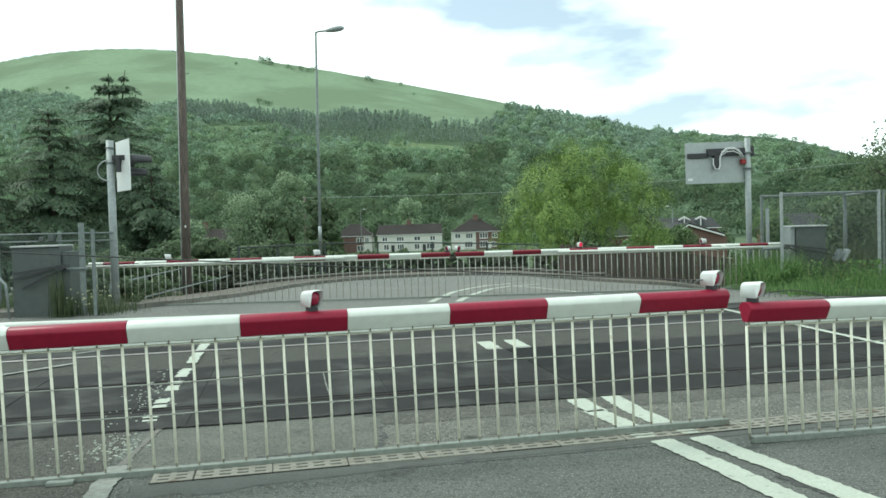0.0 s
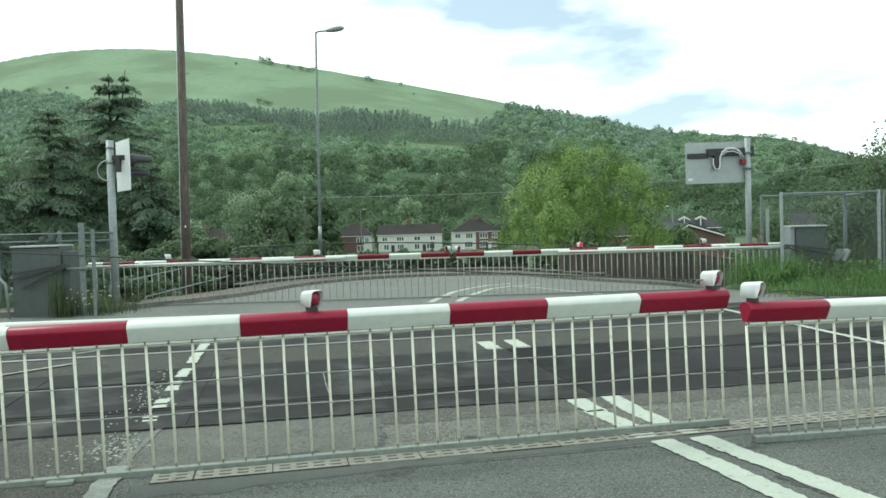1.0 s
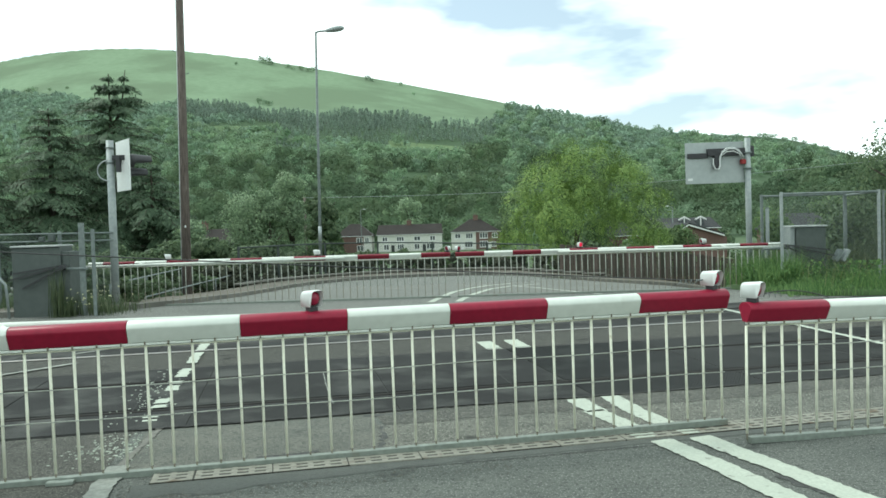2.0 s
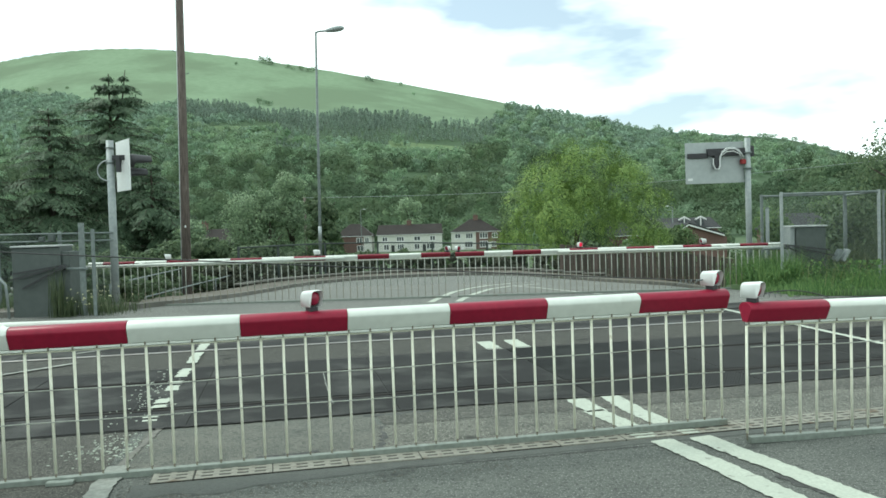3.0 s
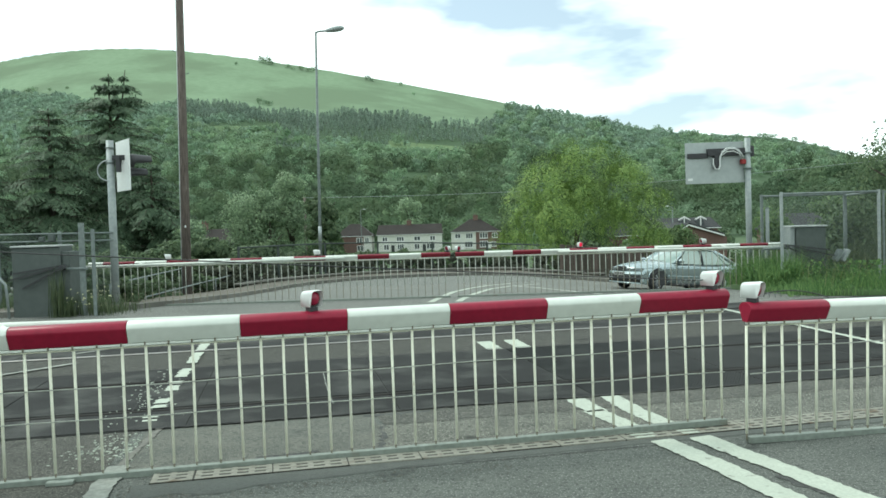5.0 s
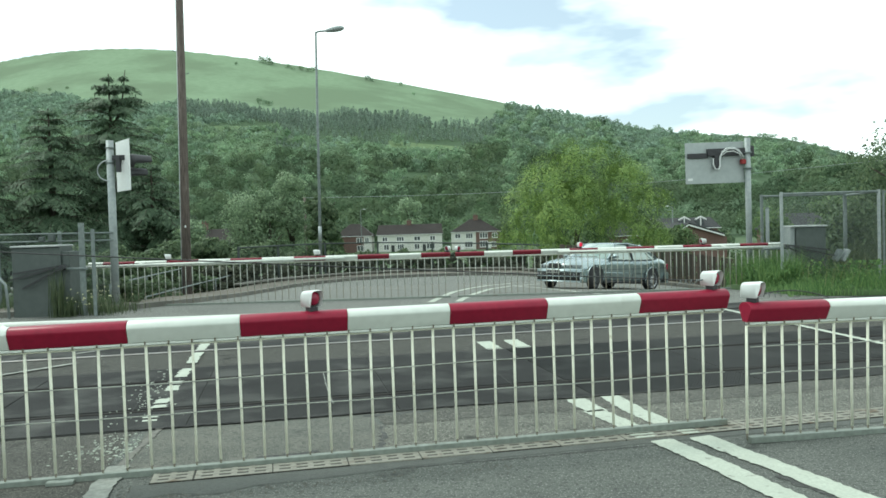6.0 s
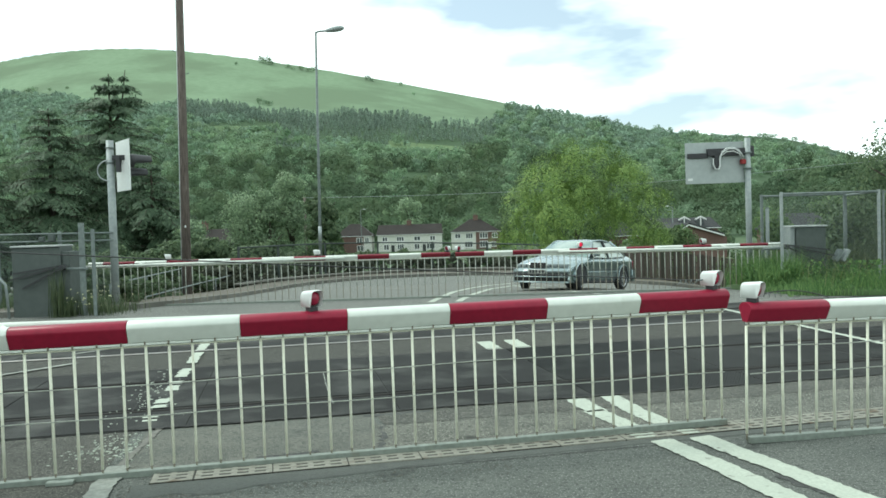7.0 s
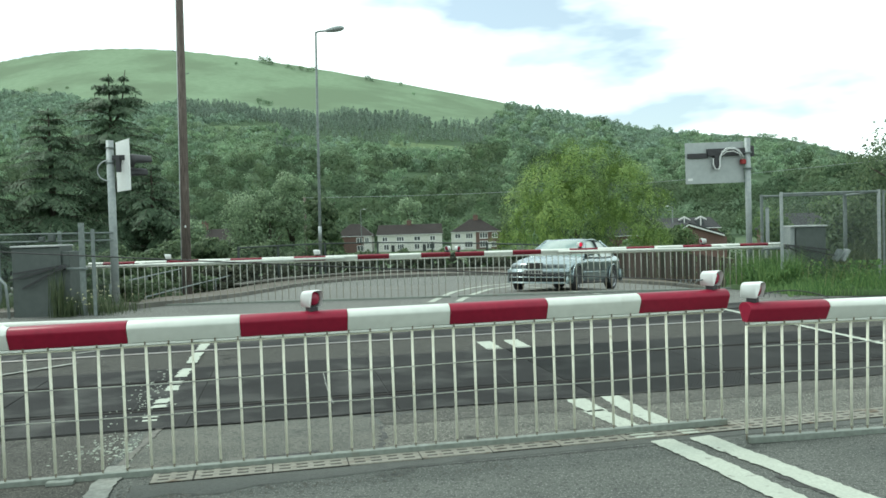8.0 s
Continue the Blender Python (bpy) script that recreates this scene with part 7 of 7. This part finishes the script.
    plate = part("number_plate", bm, PLATE_PALE, car, "pale plate with dark bars")
    for i in range(5):
        bm = bm_new()
        y = -0.20 + i * 0.085 + (0.03 if i > 2 else 0)
        block(bm, 2.264, 2.269, y, y + 0.055, 0.45, 0.52)
        part("bar", bm, CAR_TRIM, plate)
    bm = sweep(bm_new(), tail, -0.87, 0.87, [(0.16, 0.24), (0.02, 0.24), (0.0, 0.32), (-0.005, 0.52), (0.03, 0.58), (0.16, 0.59)])
    rear = part("rear_bumper", bm, CAR_PAINT, car, "silver blue rear bumper")
    part("bumper_strip", sweep(bm_new(), tail, -0.87, 0.87, [(0.02, 0.49), (-0.02, 0.495), (-0.02, 0.535), (0.02, 0.54)]), CAR_PAINT, rear)
    # roof
    bm = bm_new()
    top = [(0.16, 0.575, 1.362), (0.04, 0.592, 1.395), (-0.12, 0.602, 1.418), (-0.40, 0.612, 1.435), (-0.72, 0.606, 1.427), (-0.98, 0.592, 1.396), (-1.12, 0.58, 1.362)]
    rows = [[(x - 0.05 * abs(y) ** 2 * (1 if x > 0.1 else 0), y * w, z - 0.035 * abs(y) ** 2.5) for y in (-1.04, -1, -0.7, -0.35, 0, 0.35, 0.7, 1, 1.04)] for x, w, z in top]
    low = [[(x, y, z - 0.045) for x, y, z in r] for r in rows]
    loft(bm, rows, False)
    loft(bm, [list(reversed(r)) for r in low], False)
    part("roof", bm, CAR_PAINT, car, "silver blue roof panel")
    for s in (1, -1):
        for a, b, wa in (((0.74, 0.785, 0.885), (0.13, 0.585, 1.345), 0.034), ((-0.40, 0.848, 0.90), (-0.44, 0.615, 1.395), 0.036), ((-1.80, 0.73, 0.985), (-1.08, 0.59, 1.350), 0.060)):
            bm = bm_new()
            tube(bm, [(a[0], a[1] * s, a[2]), ((a[0] + b[0]) / 2, (a[1] + b[1]) / 2 * s + 0.02 * s, (a[2] + b[2]) / 2 + 0.012), (b[0], b[1] * s, b[2])], wa, 6)
            part("pillar", bm, CAR_TRIM if a[0] == -0.40 else CAR_PAINT, car)
        bm = bm_new()
        tube(bm, [(0.14, 0.60 * s, 1.345), (-0.12, 0.628 * s, 1.385), (-0.44, 0.637 * s, 1.40), (-1.08, 0.60 * s, 1.352)], 0.024, 6)
        part("roof_rail", bm, CAR_PAINT, car)
        # side windows, with bright trim along the belt
        for q in (((0.64, 0.885), (0.12, 1.34), (-0.40, 1.385), (-0.36, 0.90)), ((-0.45, 0.90), (-0.49, 1.385), (-1.0, 1.345), (-1.40, 0.94)), ((-1.44, 0.945), (-1.05, 1.335), (-1.10, 1.32), (-1.60, 0.975))):
            bm = bm_new()
            vs = []
            for off in (0.0, -0.012):
                vs.append([bm.verts.new((x, s * (0.862 - (z - 0.88) * 0.52 + off), z)) for x, z in q])
            bm.faces.new(vs[0])
            bm.faces.new(list(reversed(vs[1])))
            for i in range(4):
                bm.faces.new((vs[0][i], vs[0][(i + 1) % 4], vs[1][(i + 1) % 4], vs[1][i]))
            part("side_window", bm, CAR_GLASS, car, "side window with pale green light put into its colour")
        bm = bm_new()
        tube(bm, [(0.68, 0.868 * s, 0.882), (-0.40, 0.872 * s, 0.896), (-1.58, 0.84 * s, 0.955)], 0.010, 6)
        part("belt_trim", bm, CAR_TRIM, car, "dark belt trim")
        # door gaps, rubbing strip, handles, mirror
        for x in (0.66, -0.42, -1.32):
            bm = bm_new()
            tube(bm, [(x, 0.836 * s, 0.26), (x - 0.01, 0.868 * s, 0.53), (x - 0.015, 0.899 * s, 0.74), (x - 0.02, 0.885 * s, 0.84)], 0.006, 4)
            part("door_gap", bm, CAR_TRIM, car)
        bm = bm_new()
        tube(bm, [(1.02, 0.862 * s, 0.485), (0.0, 0.868 * s, 0.495), (-1.02, 0.864 * s, 0.505)], 0.020, 6)
        part("rubbing_strip", bm, CAR_PAINT, car)
        bm = bm_new()
        tube(bm, [(1.02, 0.838 * s, 0.225), (0.0, 0.838 * s, 0.225), (-1.02, 0.838 * s, 0.235)], 0.030, 6)
        part("sill", bm, CAR_TRIM, car, "dark sill")
        for x in (-0.24, -1.14):
            bm = bm_new()
            block(bm, x - 0.10, x + 0.10, min(0.88 * s, 0.912 * s), max(0.88 * s, 0.912 * s), 0.755, 0.785, 0.006)
            part("door_handle", bm, CAR_PAINT, car)
        bm = bm_new()
        rings = []
        for x, k in ((0.50, 0.75), (0.53, 1.0), (0.60, 0.95), (0.66, 0.55)):
            rings.append([bm.verts.new((x, s * (0.955 + 0.085 * k * math.cos(a)), 0.985 + 0.062 * k * math.sin(a))) for a in (2 * math.pi * i / 12 for i in range(12))])
        for a, b in zip(rings, rings[1:]):
            for i in range(12):
                bm.faces.new((a[i], a[(i + 1) % 12], b[(i + 1) % 12], b[i]))
        bm.faces.new(rings[0])
        bm.faces.new(rings[-1])
        mirror = part("door_mirror", bm, CAR_PAINT, car, "rounded door mirror", smooth=True)
        bm = bm_new()
        block(bm, 0.54, 0.64, min(0.82 * s, 0.90 * s), max(0.82 * s, 0.90 * s), 0.915, 0.955, 0.008)
        part("mirror_arm", bm, CAR_TRIM, mirror, "black mirror arm")
        # wheel arches
        for x in (1.415, -1.415):
            bm = bm_new()
            n = 18
            ys = (0.60 * s, 0.885 * s)
            R = [[bm.verts.new((x + 0.368 * math.cos(math.pi * (-0.14 + 1.28 * k / n)), y, 0.335 + 0.368 * math.sin(math.pi * (-0.14 + 1.28 * k / n)))) for k in range(n + 1)] for y in ys]
            for k in range(n):
                bm.faces.new((R[0][k], R[0][k + 1], R[1][k + 1], R[1][k]))
            bm.faces.new(R[1])
            arch = part("wheel_arch", bm, CAR_TRIM, car, "dark wheel arch")
            bm = bm_new()
            tube(bm, [(x + 0.382 * math.cos(math.pi * (-0.10 + 1.2 * k / 14)), 0.902 * s, 0.335 + 0.382 * math.sin(math.pi * (-0.10 + 1.2 * k / 14))) for k in range(15)], 0.018, 6)
            part("arch_lip", bm, CAR_PAINT, arch, "silver blue arch lip")
        # lamps at the nose and tail
        bm = sweep(bm_new(), nose, 0.235 * s, 0.765 * s, [(-0.06, 0.582), (0.026, 0.582), (0.024, 0.635), (-0.002, 0.682), (-0.06, 0.688)], 14)
        hl = part("headlamp", bm, HEADLAMP, car, "clear twin headlamp")
        for yy in (0.36, 0.545):
            bm = bm_new()
            x0 = nose(yy)
            tube(bm, [(x0 - 0.02, yy * s, 0.630), (x0 + 0.030, yy * s, 0.630)], 0.046, 16)
            part("lamp_ring", bm, GALV_DULL, hl, "bright lamp ring")
            bm = bm_new()
            tube(bm, [(x0 - 0.01, yy * s, 0.630), (x0 + 0.035, yy * s, 0.630)], 0.026, 14)
            part("lamp_bowl", bm, CAR_TRIM, hl, "dark lamp bowl")
        bm = bm_new()
        block(bm, -0.05, 0.03, -0.17, 0.17, -0.09, 0.09, 0.02)
        part("tail_lamp", bm, LENS, car, "red tail lamp", pose(-2.46, 0.58 * s, 0.76, 0, 0, -14 * s))
        bm = bm_new()
        block(bm, -0.03, 0.022, -0.112, 0.112, -0.078, 0.078, 0.026)
        gr = part("kidney_grille", bm, GALV_DULL, car, "bright-rimmed grille opening", pose(2.166, 0.120 * s, 0.640, 0, -12, 3 * s))
        bm = bm_new()
        block(bm, 0.008, 0.040, -0.106, 0.106, -0.074, 0.074, 0.012)
        part("grille_slats", bm, DARK_GAP, gr, "black grille slats")
        # bonnet creases
        bm = bm_new()
        pts = []
        for k in range(9):
            t = k / 8
            x, y = 2.06 - 1.14 * t, (0.235 + 0.34 * t)
            z = float(np.interp(x, [v[0] for v in reversed(st)], [v[4] for v in reversed(st)])) - 0.012 - 0.030 * (y / 0.6) ** 2
            pts.append((x - 0.25 * float(rise(1.2, 2.0, x)) * (y / 0.85) ** 2.6, y * s, z))
        tube(bm, pts, 0.010, 6)
        part("bonnet_crease", bm, CAR_PAINT, car)
    bm = bm_new()
    tube(bm, [(2.07, 0, 0.725), (2.085, 0, 0.735)], 0.038, 12)
    part("badge", bm, CHROME, car)
    # front and rear glass
    for name, pts, lab in (("windscreen", ((0.74, 0.765, 0.90), (0.10, 0.575, 1.355)), "raked windscreen with a pale sky reflection in its colour"), ("rear_window", ((-1.76, 0.70, 1.0), (-1.10, 0.565, 1.355)), "rear window")):
        bm = bm_new()
        (xa, wa, za), (xb, wb, zb) = pts
        rows = []
        for i in range(7):
            t = i / 6
            bow = (0.22 - 0.14 * t) if xa > 0 else -0.09
            x, w, z = xa + (xb - xa) * t, wa + (wb - wa) * t, za + (zb - za) * t
            rows.append([(x + bow * (1 - (k / 6 - 1) ** 2), w * (k / 6 - 1), z + 0.03 * math.sin(math.pi * t) + 0.02 * (1 - (k / 6 - 1) ** 2)) for k in range(13)])
        loft(bm, rows, False)
        part(name, bm, CAR_SCREEN, car, lab)
    for y0, y1 in ((0.55, -0.1), (0.0, -0.6)):
        bm = bm_new()
        tube(bm, [(0.96 - 0.1 * abs(y0), y0, 0.955), (0.975 - 0.1 * abs(y1), y1, 0.972)], 0.009, 5)
        part("wiper", bm, CAR_TRIM, car)
    bm = bm_new()
    tube(bm, [(-1.15, 0, 1.36), (-1.35, 0, 1.50)], 0.008, 5)
    part("aerial", bm, CAR_TRIM, car)
    wheels = [car_wheel(car, x, y, 1 if y > 0 else -1) for x in (1.415, -1.415) for y in (0.802, -0.802)]
    return car, wheels


CAR, WHEELS = saloon_car()


# ---- what moves ----
# seconds, x, y of the car between its axles, and its heading in degrees from straight towards the viewer
DRIVE = [(0.0, 29.5, 25.0, 84), (1.0, 24.9, 25.6, 84), (2.0, 20.4, 26.2, 83), (3.0, 17.2, 26.7, 82), (3.7, 13.9, 27.05, 80), (4.2, 11.25, 27.15, 76.5), (4.5, 9.80, 27.05, 73), (4.7, 8.88, 26.85, 70.5), (5.0, 7.62, 26.4, 66), (5.4, 6.26, 25.75, 59.5),
         (5.8, 5.21, 25.06, 52.9), (6.0, 4.82, 24.49, 48.8), (6.25, 4.467, 23.95, 44.6), (6.5, 4.142, 23.47, 41.0), (6.75, 3.90, 23.08, 38.0), (7.0, 3.73, 22.79, 35.6), (7.5, 3.536, 22.52, 32.4), (8.0, 3.43, 22.37, 30.6)]


def motions():
    rows, spin, roll = [], 0.0, []
    last = None
    fine = []
    for (t0, x0, y0, h0), (t1, x1, y1, h1) in zip(DRIVE, DRIVE[1:]):
        n = max(1, int(math.hypot(x1 - x0, y1 - y0) / 0.3))
        fine += [(t0 + (t1 - t0) * i / n, x0 + (x1 - x0) * i / n, y0 + (y1 - y0) * i / n) for i in range(n)]
    fine.append(DRIVE[-1][:3])
    for t, x, y, h in DRIVE:
        a = radians(h)
        hx, hy = -math.sin(a), -math.cos(a)
        z = [float(z_road(x + hx * s, y + hy * s)) for s in (1.415, -1.415)]
        zl = [float(z_road(x - hy * s, y + hx * s)) for s in (0.79, -0.79)]
        pitch = math.degrees(math.atan2(z[0] - z[1], 2.83))
        lean = math.degrees(math.atan2(zl[0] - zl[1], 1.58))
        turn = math.degrees(math.atan2(hy, hx))
        m = pose(x, y, (z[0] + z[1]) / 2 + 0.008, 0, 0, turn) @ pose(0, 0, 0, lean, -pitch, 0)
        rows.append((t, m))
    walk(CAR, rows)
    for w in WHEELS:
        base = w.matrix_basis.translation.copy()
        steer = base.x > 0
        out, spin, last = [], 0.0, None
        for t, x, y in fine:
            if last:
                spin += math.degrees(math.hypot(x - last[0], y - last[1]) / 0.322)
            last = (x, y)
            ang = 18 * (float(rise(3.8, 4.8, t)) - 0.25 * float(rise(7.0, 8.0, t))) if steer else 0
            out.append((t, Matrix.Translation(base) @ pose(0, 0, 0, 0, 0, ang) @ pose(0, 0, 0, 0, spin, 0)))
        walk(w, out)
    # the skirts stir in the wind
    for sk, size, ph in ((SKIRT_A, 0.10, 0.4), (SKIRT_B, 0.10, 1.1), (SKIRT_C, 0.08, 2.0), (SKIRT_D, 0.08, 0.0)):
        rows = []
        for i in range(17):
            t = i * 0.5
            s = size * (math.sin(t * 2.3 + ph) + 0.6 * math.sin(t * 3.9 + ph * 2)) * (1.0 if t < 4.6 else 0.45)
            rows.append((t, Matrix.Translation((0.004 * s / size * (size / 0.35), 0, 0.88)) @ pose(0, 0, 0, s, 0, 0) @ Matrix.Translation((0, 0, -0.88))))
        walk(sk, rows)
    # and swing along their booms: every bar hangs on its own pin
    for sk, height, swing in ((SKIRT_A, 0.889, SWING_A), (SKIRT_B, 0.852, SWING_B)):
        for ob in sk.children:
            base = ob.matrix_basis.copy()
            kind = ob.name.split(".")[0]
            rows = []
            for t, s in swing:
                if kind in ("skirt_bar", "bar_foot"):
                    m = Matrix.Translation(base.translation) @ pose(0, 0, 0, 0, -math.degrees(math.asin(s / height)), 0) @ Matrix.Translation(-base.translation) @ base
                elif kind == "skirt_wire":
                    z = ob.data.vertices[0].co.z
                    m = Matrix.Translation((s * (height - z) / height, 0, 0)) @ base
                elif kind == "bottom_rail":
                    m = Matrix.Translation((s, 0, 0)) @ base
                else:
                    break
                rows.append((t, m))
            if rows:
                walk(ob, rows)


# seconds, and metres by which the foot of each near skirt has swung
SWING_A = [(0.0, 0.016), (0.5, 0.013), (1.0, 0.015), (1.5, 0.006), (2.1, 0.002), (2.8, 0.0), (3.6, 0.003), (4.2, 0.0), (8.0, 0.0)]
SWING_B = [(0.0, 0.026), (0.2, 0.022), (0.4, 0.025), (0.6, 0.035), (0.8, 0.045), (1.0, 0.049), (1.2, 0.038), (1.5, 0.007), (1.7, 0.001), (2.2, 0.006), (2.8, 0.0), (3.0, 0.004), (3.3, 0.012), (3.6, 0.020), (4.0, 0.001), (4.5, 0.005), (5.0, 0.001), (6.0, 0.004), (7.0, 0.002), (8.0, 0.0)]

motions()
